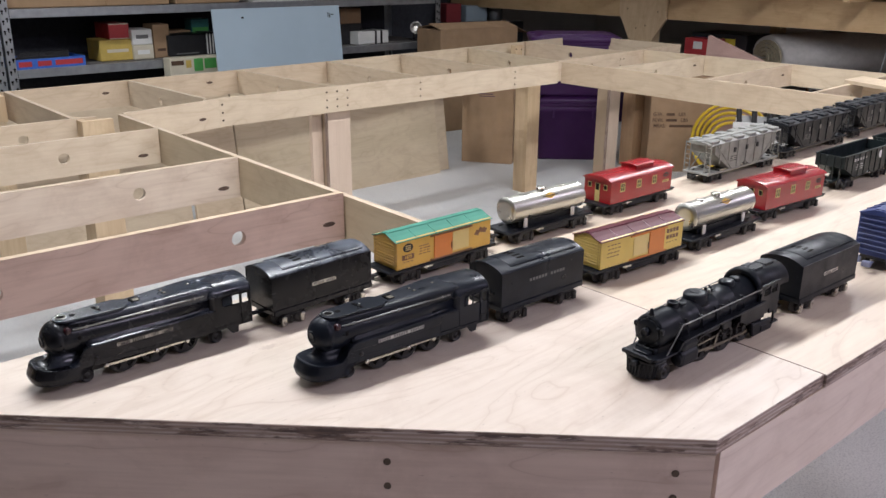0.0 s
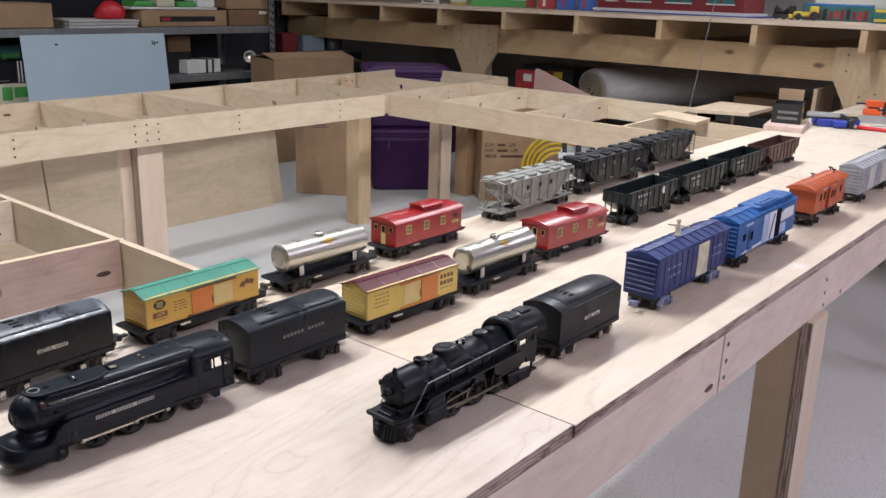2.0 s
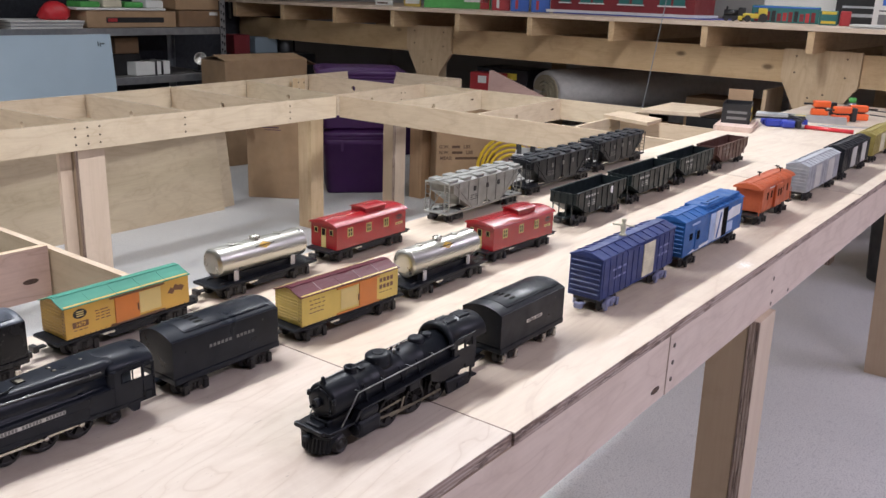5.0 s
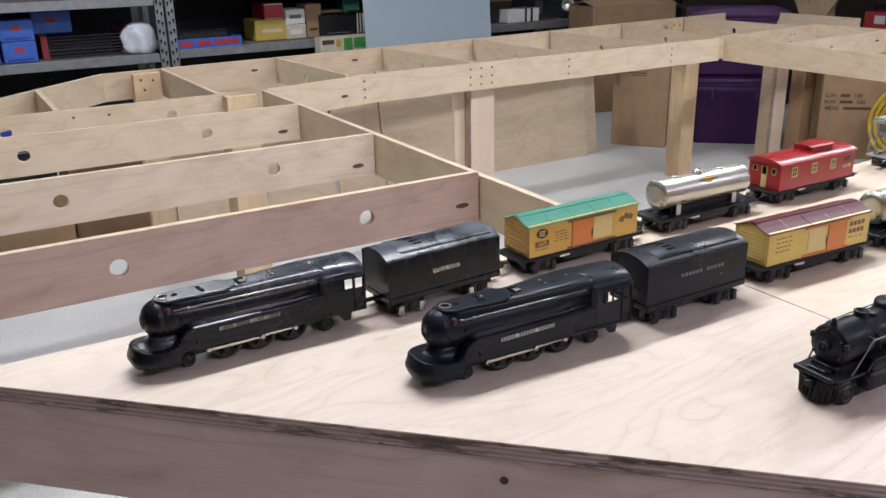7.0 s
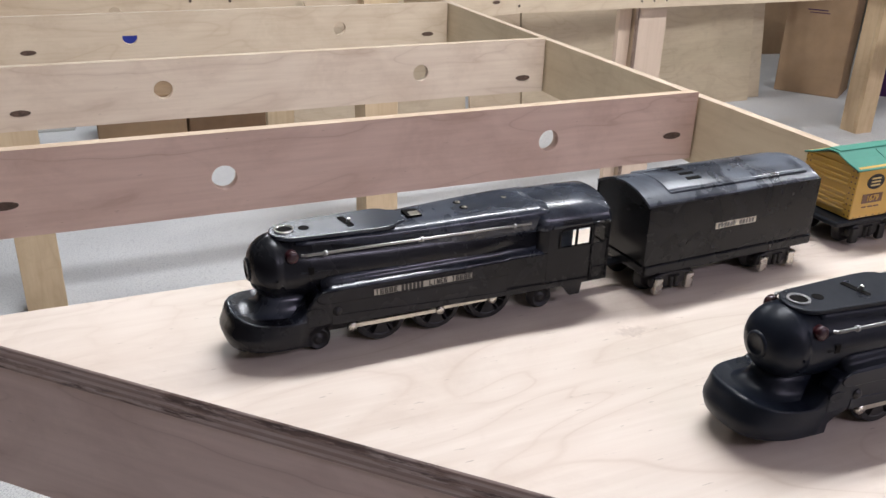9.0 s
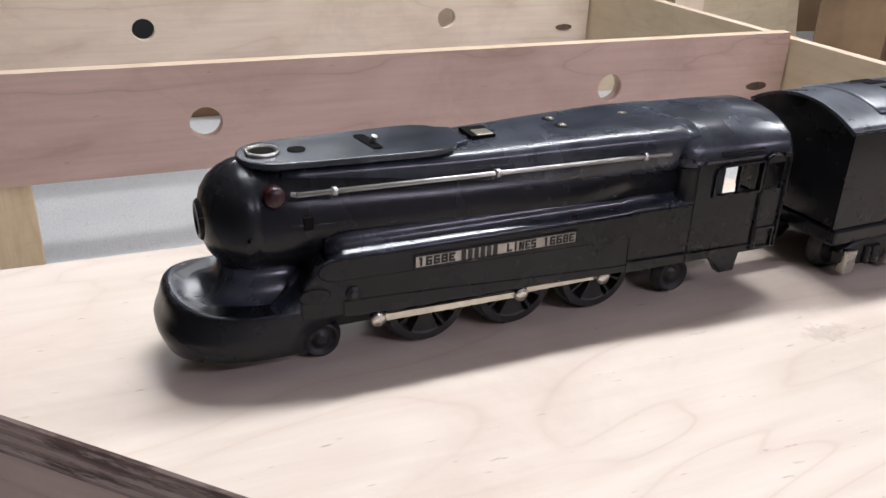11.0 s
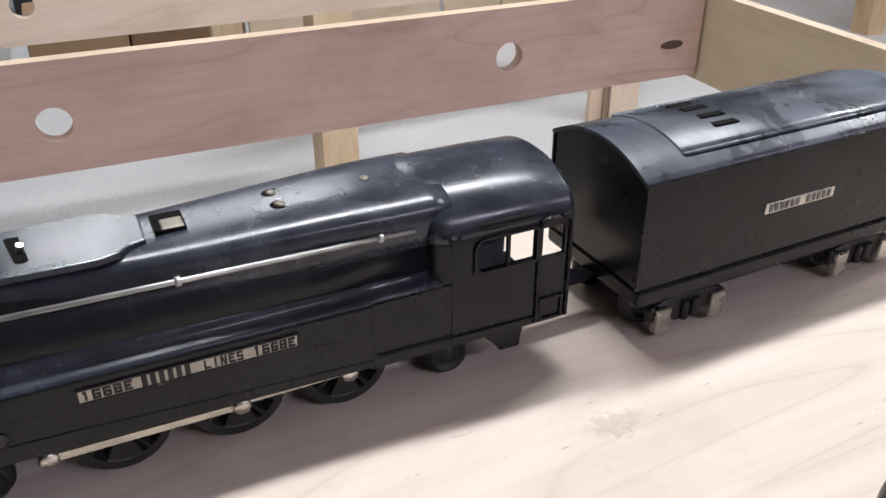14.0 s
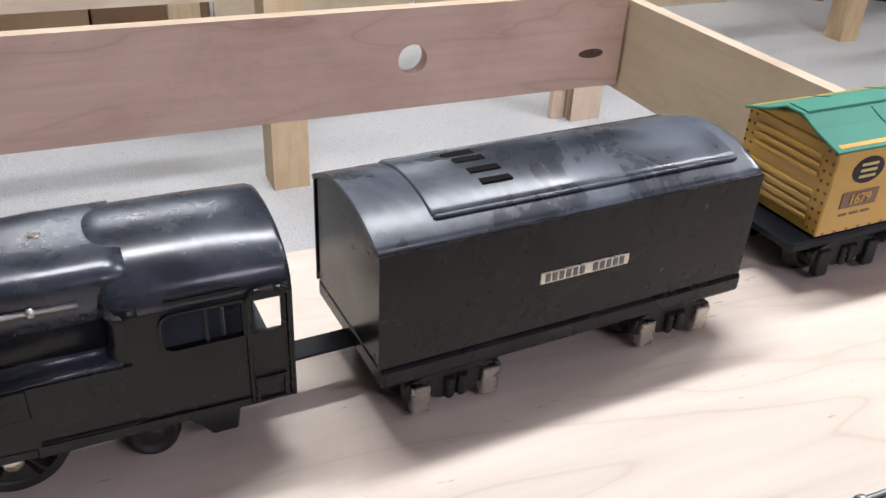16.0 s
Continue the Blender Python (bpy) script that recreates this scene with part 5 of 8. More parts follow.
def tin_tank(m, label):
    ln = 0.165
    t = thing("toy_tank_car", label, "toy freight car", m, group="toy trains")
    tin_frame(t, ln, clip=True)
    b = bm_new()
    z, r = 0.0480, 0.0208
    lathe(b, (0.002, 0, z), (1, 0, 0), [(0, r * 0.55), (0.0003, r * 0.86), (0.0018, r * 0.90), (0.0022, r * 0.97), (0.0030, r), (0.0042, r * 0.985), (ln - 0.0082, r * 0.985), (ln - 0.007, r), (ln - 0.0062, r * 0.97), (ln - 0.0058, r * 0.9), (ln - 0.0043, r * 0.85), (ln - 0.004, r * 0.5)], 40)
    tk = part("tank", b, TANK_SILVER, t)
    for u, rr, hh in ((0.036, 0.0058, 0.0020), (0.078, 0.0072, 0.0060), (0.120, 0.0058, 0.0020)):
        b = bm_new()
        lathe(b, (u, 0, z + r - 0.0012), (0, 0, 1), [(0, rr), (hh * 0.55, rr), (hh * 0.6, rr * 1.08), (hh * 0.8, rr * 1.08), (hh, rr * 0.7), (hh + 0.0006, rr * 0.2)], 22)
        part("dome", b, TANK_SILVER if hh < 0.004 else NICKEL, tk)
    for s in (-1, 1):
        # printed diamond on the flank, wrapped a little above the middle
        b = bm_new()
        pts = []
        for du, da in ((-0.013, 0), (0, 0.26), (0.013, 0), (0, -0.26)):
            a = 0.72 + da
            pts.append((0.083 + du, s * (r + 0.0002) * math.cos(a), z + (r + 0.0002) * math.sin(a)))
        v0 = [b.verts.new(p) for p in pts]
        v1 = [b.verts.new((p[0], p[1] * 1.012, z + (p[2] - z) * 1.012)) for p in pts]
        b.faces.new(v0), b.faces.new(v1[::-1])
        for i in range(4):
            b.faces.new((v0[i], v0[(i + 1) % 4], v1[(i + 1) % 4], v1[i]))
        part("diamond_emblem", b, LITHO_YELLOW, tk)
        b = bm_new()
        a = 0.72
        box(b, 0.066, 0.100, min(s * r * 0.755, s * (r + 0.0006) * 0.765), max(s * r * 0.755, s * (r + 0.0006) * 0.765), z + r * 0.655, z + r * 0.70)
        part("emblem_bar", b, INK, tk)
        b = bm_new()
        lathe(b, (0.006, s * r * 0.985, z + 0.001), (1, 0, 0), [(0, 0.0002), (0.001, 0.0005), (ln - 0.013, 0.0005), (ln - 0.012, 0.0002)], 6)
        part("tank_seam", b, TANK_SILVER, tk)
        for u in (0.030, ln - 0.030):
            b = bm_new()
            rbox(b, u - 0.004, u + 0.004, min(s * 0.0155, s * 0.0175), max(s * 0.0155, s * 0.0175), 0.0200, 0.0350, 0.0004, 1)
            part("tank_strap", b, SILVERPAINT, t)
    b = bm_new()
    box(b, 0.02, ln - 0.02, -0.012, 0.012, 0.0200, 0.0300)
    part("saddle", b, FLAT, t)
    return t


def tin_caboose(m, label):
    ln, hw, lo, ez, top = 0.168, 0.0285, 0.0212, 0.0600, 0.0675
    t = thing("toy_caboose", label, "toy caboose", m, group="toy trains")
    tin_frame(t, ln)
    b = bm_new()
    box(b, 0, ln, -hw, hw, lo, ez)
    part("body", b, LITHO_RED, t, bevel=0.0006)
    b = bm_new()
    out = arch(hw + 0.0018, ez - 0.0006, top, 14, 1.75)
    prism(b, out, "x", -0.004, ln + 0.004)
    rf = part("roof", b, LITHO_RED, t, bevel=0.0004)
    b = bm_new()
    rbox(b, 0.080, 0.128, -0.0165, 0.0165, 0.0610, 0.0732, 0.0012)
    cp = part("cupola", b, LITHO_RED, t)
    b = bm_new()
    prism(b, arch(0.0185, 0.0729, 0.0764, 10, 1.8), "x", 0.0775, 0.1305)
    part("cupola_roof", b, LITHO_RED, cp, bevel=0.0004)
    for s in (-1, 1):
        for u in (0.030, 0.074, 0.117):
            b = bm_new()
            y0, y1 = sorted((s * (hw - 0.0002), s * (hw + 0.0005)))
            w, h0, h1 = 0.0062, 0.0388, 0.0538
            for (a, c, z0, z1) in ((u - w, u + w, h0, h0 + 0.0018), (u - w, u + w, h1 - 0.0018, h1), (u - w, u - w + 0.0018, h0 + 0.0018, h1 - 0.0018), (u + w - 0.0018, u + w, h0 + 0.0018, h1 - 0.0018), (u - 0.0006, u + 0.0006, h0 + 0.0018, h1 - 0.0018), (u - w + 0.0018, u + w - 0.0018, 0.0457, 0.0468)):
                box(b, a, c, y0, y1, z0, z1)
            bmesh.ops.remove_doubles(b, verts=b.verts[:], dist=1e-5)
            wn = part("window_frame", b, LITHO_CREAM, t)
            b = bm_new()
            y0, y1 = sorted((s * (hw - 0.0006), s * (hw + 0.0001)))
            box(b, u - w + 0.001, u + w - 0.001, y0, y1, h0 + 0.001, h1 - 0.001)
            part("window_pane", b, HOLE, wn)
        b = bm_new()
        prism(b, [(0.1500 + 0.0078 * math.cos(2 * math.pi * i / 20), 0.0500 + 0.0042 * math.sin(2 * math.pi * i / 20)) for i in range(20)], "y", s * hw, s * (hw + 0.0003))
        em = part("emblem", b, INK, t)
        b = bm_new()
        box(b, 0.1445, 0.1555, min(s * (hw + 0.0003), s * (hw + 0.0005)), max(s * (hw + 0.0003), s * (hw + 0.0005)), 0.0493, 0.0507)
        part("emblem_bar", b, LITHO_RED, em)
        b = bm_new()
        box(b, 0.1410, 0.1590, min(s * hw, s * (hw + 0.0003)), max(s * hw, s * (hw + 0.0003)), 0.0370, 0.0412)
        np_ = part("number_panel", b, LITHO_CREAM, t)
        bars("panel_print", np_, LITHO_BROWN, 0.1430, 0.1570, 0.0390, s * (hw + 0.0003), 1, h=0.0020, seed=4, words=2, side=s)
    for u, d in ((0, -1), (ln, 1)):
        b = bm_new()
        box(b, min(u, u + d * 0.0005), max(u, u + d * 0.0005), -0.0048, 0.0048, lo + 0.001, 0.0535)
        dr = part("end_door", b, LITHO_CREAM, t)
        b = bm_new()
        box(b, min(u + d * 0.0005, u + d * 0.0008), max(u + d * 0.0005, u + d * 0.0008), -0.0035, 0.0035, 0.0420, 0.0530)
        part("door_pane", b, HOLE, dr)
        for v in (-0.0165, 0.0165):
            b = bm_new()
            box(b, min(u, u + d * 0.0005), max(u, u + d * 0.0005), v - 0.0036, v + 0.0036, 0.0440, 0.0530)
            wn = part("end_window", b, LITHO_CREAM, t)
            b = bm_new()
            box(b, min(u + d * 0.0005, u + d * 0.0008), max(u + d * 0.0005, u + d * 0.0008), v - 0.0028, v + 0.0028, 0.0450, 0.0522)
            part("window_pane", b, HOLE, wn)
    for u in (-0.0075, ln + 0.0075):
        b = bm_new()
        rbox(b, u - 0.0075, u + 0.0075, -0.0265, 0.0265, 0.0195, 0.0215, 0.0006, 1)
        part("end_platform", b, FLAT, t)
    return t


tin_boxcar(pose(0.6858, 0.8716, TOP, 0, 0, 1.2), "yellow tinplate boxcar with green roof and orange door", LITHO_GREEN, LITHO_YELLOW, LITHO_ORANGE, True, "gold")
tin_boxcar(pose(0.8912, 0.7048, TOP, 0, 0, -2.6), "pale yellow tinplate boxcar with maroon roof and orange door", LITHO_MAROON, LITHO_LEMON, LITHO_ORANGE, False, "lemon")
tin_tank(pose(0.9230, 0.8920, TOP, 0, 0, -0.5), "silver tinplate tank car with yellow diamond emblem")
tin_tank(pose(1.1030, 0.7010, TOP, 0, 0, -0.5), "dull silver tinplate tank car on black frame")
tin_caboose(pose(1.1480, 0.8990, TOP, 0, 0, 0.0), "red tinplate caboose with cream window frames")
tin_caboose(pose(1.3180, 0.7180, TOP, 0, 0, -4.0), "scuffed red tinplate caboose with cream window frames")


# ---- cast steam locomotive ----
def steamer(m):
    t = thing("toy_locomotive", "dusty black die-cast steam locomotive with domes and handrails", "toy locomotive", m, group="toy trains")
    B = FLAT
    z, r = 0.0486, 0.0180
    b = bm_new()
    lathe(b, (0.027, 0, z), (1, 0, 0), [(0, r * 0.84), (0.0012, r * 0.95), (0.0030, r), (0.0320, r), (0.0325, r * 1.025), (0.0345, r * 1.025), (0.035, r), (0.062, r * 1.01), (0.0625, r * 1.03), (0.0645, r * 1.03), (0.065, r * 1.01),
                                            (0.098, r * 1.03), (0.0985, r * 1.05), (0.1005, r * 1.05), (0.101, r * 1.03), (0.128, r * 1.06), (0.1285, r * 1.08), (0.1305, r * 1.08), (0.131, r * 1.06), (0.1735, r * 1.12)], 40)
    bl = part("boiler", b, B, t)
    b = bm_new()
    lathe(b, (0.0245, 0, z), (1, 0, 0), [(0, r * 0.20), (0.0004, r * 0.55), (0.0012, r * 0.70), (0.0016, r * 0.76), (0.0030, r * 0.78)], 30)
    part("smokebox_door", b, B, bl)
    for a in (0.5, 1.5, 2.6, 3.7, 4.8, 5.7):
        b = bm_new()
        rbox(b, 0.0248, 0.0268, r * 0.8 * math.cos(a) - 0.0012, r * 0.8 * math.cos(a) + 0.0012, z + r * 0.8 * math.sin(a) - 0.0012, z + r * 0.8 * math.sin(a) + 0.0012, 0.0004, 1)
        part("door_clamp", b, B, bl)
    b = bm_new()
    lathe(b, (0.0190, 0, z + 0.001), (1, 0, 0), [(0.0012, 0.0010), (0.0010, 0.0034), (0, 0.0038), (0.0004, 0.0044), (0.0055, 0.0044), (0.0062, 0.0030)], 20)
    part("headlamp", b, B, bl)
    # bell on its bracket above the smokebox
    b = bm_new()
    rbox(b, 0.0282, 0.0322, -0.0026, 0.0026, z + r - 0.0012, z + r + 0.0014, 0.0005, 1)
    lathe(b, (0.0302, 0, z + r + 0.0008), (0, 0, 1), [(0, 0.0028), (0.0012, 0.0025), (0.0035, 0.0020), (0.0050, 0.0016), (0.0058, 0.0006)], 14)
    part("bell", b, B, bl)
    # short flared stack with its open bore
    b = bm_new()
    lathe(b, (0.0660, 0, z + r - 0.0045), (0, 0, 1), [(0, 0.0088), (0.0035, 0.0066), (0.0050, 0.0060), (0.0078, 0.0060), (0.0088, 0.0066), (0.0095, 0.0062), (0.0095, 0.0042), (0.0040, 0.0040)], 26)
    part("smokestack", b, B, bl)
    b = bm_new()
    rbox(b, 0.0735, 0.0800, -0.0065, 0.0065, z + r - 0.0010, z + r + 0.0016, 0.0010, 2)
    part("feedwater_heater", b, B, bl)
    for u, rx, ry, hh, q in ((0.1050, 0.0140, 0.0120, 0.0060, 0), (0.1640, 0.0090, 0.0085, 0.0052, 1), (0.1800, 0.0058, 0.0060, 0.0046, 2)):
        b = bm_new()
        secs = []
        for k, w in ((1.22, -0.0060), (1.05, -0.0030), (1.00, -0.0010), (1.0, hh * 0.62), (0.93, hh * 0.86), (0.74, hh * 0.97), (0.40, hh), ):
            secs.append([(u + rx * k * math.cos(2 * math.pi * i / 26), ry * k * math.sin(2 * math.pi * i / 26), z + r * 1.02 + w) for i in range(26)])
        loft(b, secs)
        dm = part("dome", b, B, bl)
        if q == 0:
            b = bm_new()
            lathe(b, (u, 0, z + r * 1.02 + hh - 0.0004), (0, 0, 1), [(0, 0.0062), (0.0008, 0.0060), (0.0010, 0.0050), (0.0006, 0.0020)], 22)
            part("dome_cap", b, B, dm)
    for u, v, hh, mm in ((0.1250, -0.0035, 0.0062, STEEL), (0.1285, 0.0030, 0.0052, B), (0.1330, -0.0020, 0.0045, B), (0.1390, 0.0035, 0.0035, B)):
        b = bm_new()
        lathe(b, (u, v, z + r - 0.001), (0, 0, 1), [(0, 0.0016), (hh * 0.6, 0.0013), (hh * 0.66, 0.0019), (hh * 0.94, 0.0017), (hh, 0.0008)], 10)
        part("whistle", b, mm, bl)
    # pilot: front plate, stepped deck, ribbed cowcatcher
    b = bm_new()
    prism(b, [(0.0125, -0.0150), (0.0165, -0.0215), (0.0300, -0.0228), (0.0500, -0.0222), (0.0500, 0.0215), (0.0300, 0.0205), (0.0165, 0.0195), (0.0125, 0.0150)], "z", 0.0248, 0.0276)
    pd = part("pilot_deck", b, B, t, bevel=0.0007)
    b = bm_new()
    rbox(b, 0.0100, 0.0150, -0.0185, 0.0185, 0.0248, 0.0296, 0.0014, 2)
    part("front_beam", b, B, pd)
    b = bm_new()
    rbox(b, 0.0160, 0.0260, -0.0090, 0.0090, 0.0268, 0.0305, 0.0012, 2)
    rbox(b, 0.0240, 0.0340, -0.0120, 0.0120, 0.0268, 0.0330, 0.0010, 1)
    part("deck_step", b, B, pd)
    b = bm_new()
    loft(b, [[(0.0235 - d * math.sin(math.pi * i / 14), -hw * math.cos(math.pi * i / 14), zz) for i in range(15)] + [(0.0340, hw, zz), (0.0340, -hw, zz)] for zz, d, hw in ((0.0035, 0.0105, 0.0150), (0.0050, 0.0112, 0.0162), (0.0150, 0.0095, 0.0180), (0.0248, 0.0080, 0.0188))], smooth=False)
    part("cowcatcher", b, B, t)
    for i in range(13):
        a = math.pi * (i + 0.5) / 13
        b = bm_new()
        cyl(b, (0.0232 - 0.0116 * math.sin(a), -0.0165 * math.cos(a), 0.0040), (0.0232 - 0.0092 * math.sin(a), -0.0188 * math.cos(a), 0.0205), 0.0010, seg=6)
        part("pilot_bar", b, B, pd)
    b = bm_new()
    loft(b, [[(0.0230 - d * math.sin(math.pi * i / 14), -hw * math.cos(math.pi * i / 14), zz) for i in range(15)] + [(0.0340, hw, zz), (0.0340, -hw, zz)] for zz, d, hw in ((0.0192, 0.0104, 0.0196), (0.0202, 0.0112, 0.0204), (0.0218, 0.0110, 0.0204), (0.0226, 0.0102, 0.0196))], smooth=False)
    part("pilot_rim", b, B, pd)
    b = bm_new()
    rbox(b, 0.0060, 0.0150, -0.0032, 0.0032, 0.0165, 0.0225, 0.0012, 2)
    part("front_coupler", b, B, pd)
    for s in (-1, 1):
        def ys(a, c):
            return min(s * a, s * c), max(s * a, s * c)
        b = bm_new()
        prism(b, [(0.0530, 0.0372), (0.1900, 0.0408), (0.2080, 0.0412), (0.2080, 0.0434), (0.1900, 0.0430), (0.0530, 0.0394)], "y", *ys(0.0165, 0.0262))
        part("running_board", b, B, t, bevel=0.0005)
        b = bm_new()
        prism(b, [(0.0460, 0.0288), (0.0500, 0.0288), (0.0570, 0.0372), (0.0570, 0.0394), (0.0540, 0.0394)], "y", *ys(0.0185, 0.0250))
        part("front_step", b, B, t, bevel=0.0004)
        # cylinder block with its valve chest above
        b = bm_new()
        rbox(b, 0.0500, 0.0830, *ys(0.0150, 0.0272), 0.0085, 0.0270, 0.0055, 3)
        rbox(b, 0.0530, 0.0800, *ys(0.0150, 0.0262), 0.0255, 0.0375, 0.0040, 2)
        cyb = part("cylinder", b, B, t)
        b = bm_new()
        lathe(b, (0.0492, s * 0.0208, 0.0178), (1, 0, 0), [(0, 0.0025), (0.0004, 0.0058), (0.0016, 0.0064)], 18)
        part("cylinder_head", b, B, cyb)
        b = bm_new()
        rbox(b, 0.0900, 0.1220, *ys(0.0185, 0.0240), 0.0325, 0.0385, 0.0026, 3)
        part("air_tank", b, B, t)
        b = bm_new()
        rbox(b, 0.1260, 0.1420, *ys(0.0185, 0.0250), 0.0300, 0.0392, 0.0016, 2)
        part("air_pump", b, B, t)
        b = bm_new()
        prism(b, [(0.1600, 0.0300), (0.1760, 0.0230), (0.2100, 0.0230), (0.2100, 0.0415), (0.1600, 0.0405)], "y", *ys(0.0140, 0.0246))
        part("firebox_side", b, B, t, bevel=0.0006)
        b = bm_new()
        cyl(b, (0.0535, s * 0.0222, 0.0553), (0.1990, s * 0.0232, 0.0585), 0.0007, seg=8)
        hr = part("handrail", b, RAIL_DULL, t)
        b = bm_new()
        cyl(b, (0.0330, s * 0.0205, 0.0270), (0.0430, s * 0.0212, 0.0400), 0.0008, seg=8)
        cyl(b, (0.0430, s * 0.0212, 0.0400), (0.0535, s * 0.0222, 0.0553), 0.0008, seg=8)
        part("front_handrail", b, RAIL_DULL, hr)
        for u in (0.0560, 0.0900, 0.1280, 0.1660):
            b = bm_new()
            k = (u - 0.0535) / 0.1535
            cyl(b, (u, s * 0.0155, 0.0553 + 0.0032 * k), (u, s * (0.0222 + 0.0018 * k), 0.0553 + 0.0032 * k), 0.0009, seg=8)
            part("rail_post", b, B, hr)
        b = bm_new()
        rbox(b, 0.0260, 0.0300, *ys(0.0145, 0.0180), 0.0505, 0.0560, 0.0008, 1)
        part("marker_lamp", b, B, t)
        for u in (0.1010, 0.1400, 0.1780):
            wheel("drive_wheel", u, s * 0.0190, 0.0155, t, WHEELM, s, 0.005, 12)
        wheel("truck_wheel", 0.0335, s * 0.0205, 0.0082, t, WHEELM, s, 0.005)
        wheel("truck_wheel", 0.2100, s * 0.0175, 0.0095, t, WHEELM, s, 0.005)
        b = bm_new()
        prism(b, [(0.0830, 0.0165), (0.1400, 0.0130), (0.1400, 0.0155), (0.0830, 0.0190)], "y", *ys(0.0225, 0.0236))
        prism(b, [(0.0990, 0.0122), (0.1800, 0.0122), (0.1800, 0.0146), (0.0990, 0.0146)], "y", *ys(0.0213, 0.0224))
        part("rod", b, OILY_ROD, t)
        b = bm_new()
        prism(b, [(0.0830, 0.0240), (0.1180, 0.0255), (0.1180, 0.0275), (0.0830, 0.0260)], "y", *ys(0.0225, 0.0234))
        part("slide_bar", b, OILY_ROD, t)
        b = bm_new()
        prism(b, [(0.1160, 0.0290), (0.1190, 0.0290), (0.1150, 0.0160), (0.1120, 0.0160)], "y", *ys(0.0236, 0.0243))
        part("valve_link", b, OILY_ROD, t)
        b = bm_new()
        prism(b, [(0.1900, 0.0035), (0.2280, 0.0035), (0.2340, 0.0120), (0.2280, 0.0175), (0.1860, 0.0200)], "y", *ys(0.0205, 0.0248))
        tf = part("trailing_truck_frame", b, B, t, bevel=0.0012)
        b = bm_new()
        rbox(b, 0.2040, 0.2160, *ys(0.0246, 0.0262), 0.0060, 0.0140, 0.0008, 1)
        part("journal_box", b, B, tf)
        # cab side: sheet with two window openings and an open rear quarter
        b = bm_new()
        for (a, c, z0, z1) in ((0.2000, 0.2060, 0.0300, 0.0620), (0.2060, 0.2190, 0.0300, 0.0480), (0.2190, 0.2215, 0.0300, 0.0620), (0.2215, 0.2330, 0.0240, 0.0480), (0.2330, 0.2390, 0.0200, 0.0620),
                               (0.2060, 0.2190, 0.0580, 0.0620), (0.2215, 0.2330, 0.0580, 0.0620)):
            box(b, a, c, *ys(0.0222, 0.0238), z0, z1)
        bmesh.ops.remove_doubles(b, verts=b.verts[:], dist=1e-5)
        part("cab_side", b, B, t)
        b = bm_new()
        rbox(b, 0.2260, 0.2400, *ys(0.0190, 0.0262), 0.0105, 0.0128, 0.0005, 1)
        rbox(b, 0.2280, 0.2310, *ys(0.0235, 0.0258), 0.0120, 0.0245, 0.0005, 1)
        part("cab_step", b, B, t)
    # arched roof with a lip over the boiler and raised panels
    b = bm_new()
    secs = []
    for u, k, tp in ((0.1950, 0.955, 0.0752), (0.1965, 1.02, 0.0778), (0.2010, 1.03, 0.0784), (0.2025, 0.98, 0.0772), (0.2200, 0.97, 0.0768), (0.2400, 0.96, 0.0758), (0.2600, 0.945, 0.0746), (0.2612, 0.92, 0.0736)):
        o_ = arch(0.0235 * k, 0.0540, tp, 20, 2.1)
        secs.append([(u, v, w) for v, w in o_] + [(u, v * 0.94, w - 0.0016) for v, w in o_[::-1]])
    loft(b, secs)
    cr = part("cab_roof", b, B, t)
    for a, c, v0, v1, zt in ((0.2060, 0.2220, -0.0095, -0.0010, 0.0772), (0.2060, 0.2220, 0.0010, 0.0095, 0.0772), (0.2300, 0.2480, -0.0075, 0.0075, 0.0772)):
        b = bm_new()
        rbox(b, a, c, v0, v1, zt - 0.0050, zt, 0.0008, 1)
        part("roof_hatch", b, B, cr)
    b = bm_new()
    prism(b, arch(0.0220, 0.0530, 0.0750, 16, 2.1) + [(0.0220, 0.0300), (-0.0220, 0.0300)], "x", 0.1985, 0.2015)
    part("cab_front", b, B, t)
    b = bm_new()
    box(b, 0.030, 0.205, -0.0125, 0.0125, 0.0080, 0.0330)
    part("motor_chassis", b, WHEELM, t)
    b = bm_new()
    rbox(b, 0.196, 0.240, -0.0220, 0.0220, 0.0255, 0.0290, 0.0008, 1)
    part("cab_floor", b, WHEELM, t)
    b = bm_new()
    rbox(b, 0.240, 0.288, -0.0040, 0.0040, 0.0090, 0.0115, 0.0006, 1)
    part("drawbar", b, WHEELM, t)
    for k in range(5):
        b = bm_new()
        cyl(b, (0.066 + 0.026 * k, -0.0170, 0.0580), (0.069 + 0.026 * k, -0.0205, 0.0400), 0.0009, seg=6)
        part("pipe", b, B, bl)
    return t


steamer(pose(0.7015, 0.4880, TOP, 0, 0, -0.6))
tender(pose(0.9915, 0.4884, TOP, 0, 0, -0.6), FLAT, FLAT, "dull black tender with a pale side plate behind the steam locomotive", plate=True, letters=0, ln=0.140, top=0.0715, ez=0.0640, frame_v=0.0225)


# ---- plastic freight cars ----
def plastic(name, col, rough=0.42, fade=0.15):
    return enamel(name, col, rough, spec=0.3, scuff=0.25, dust=fade, dustcol=tuple(min(1, c * 1.6 + 0.02) for c in col))


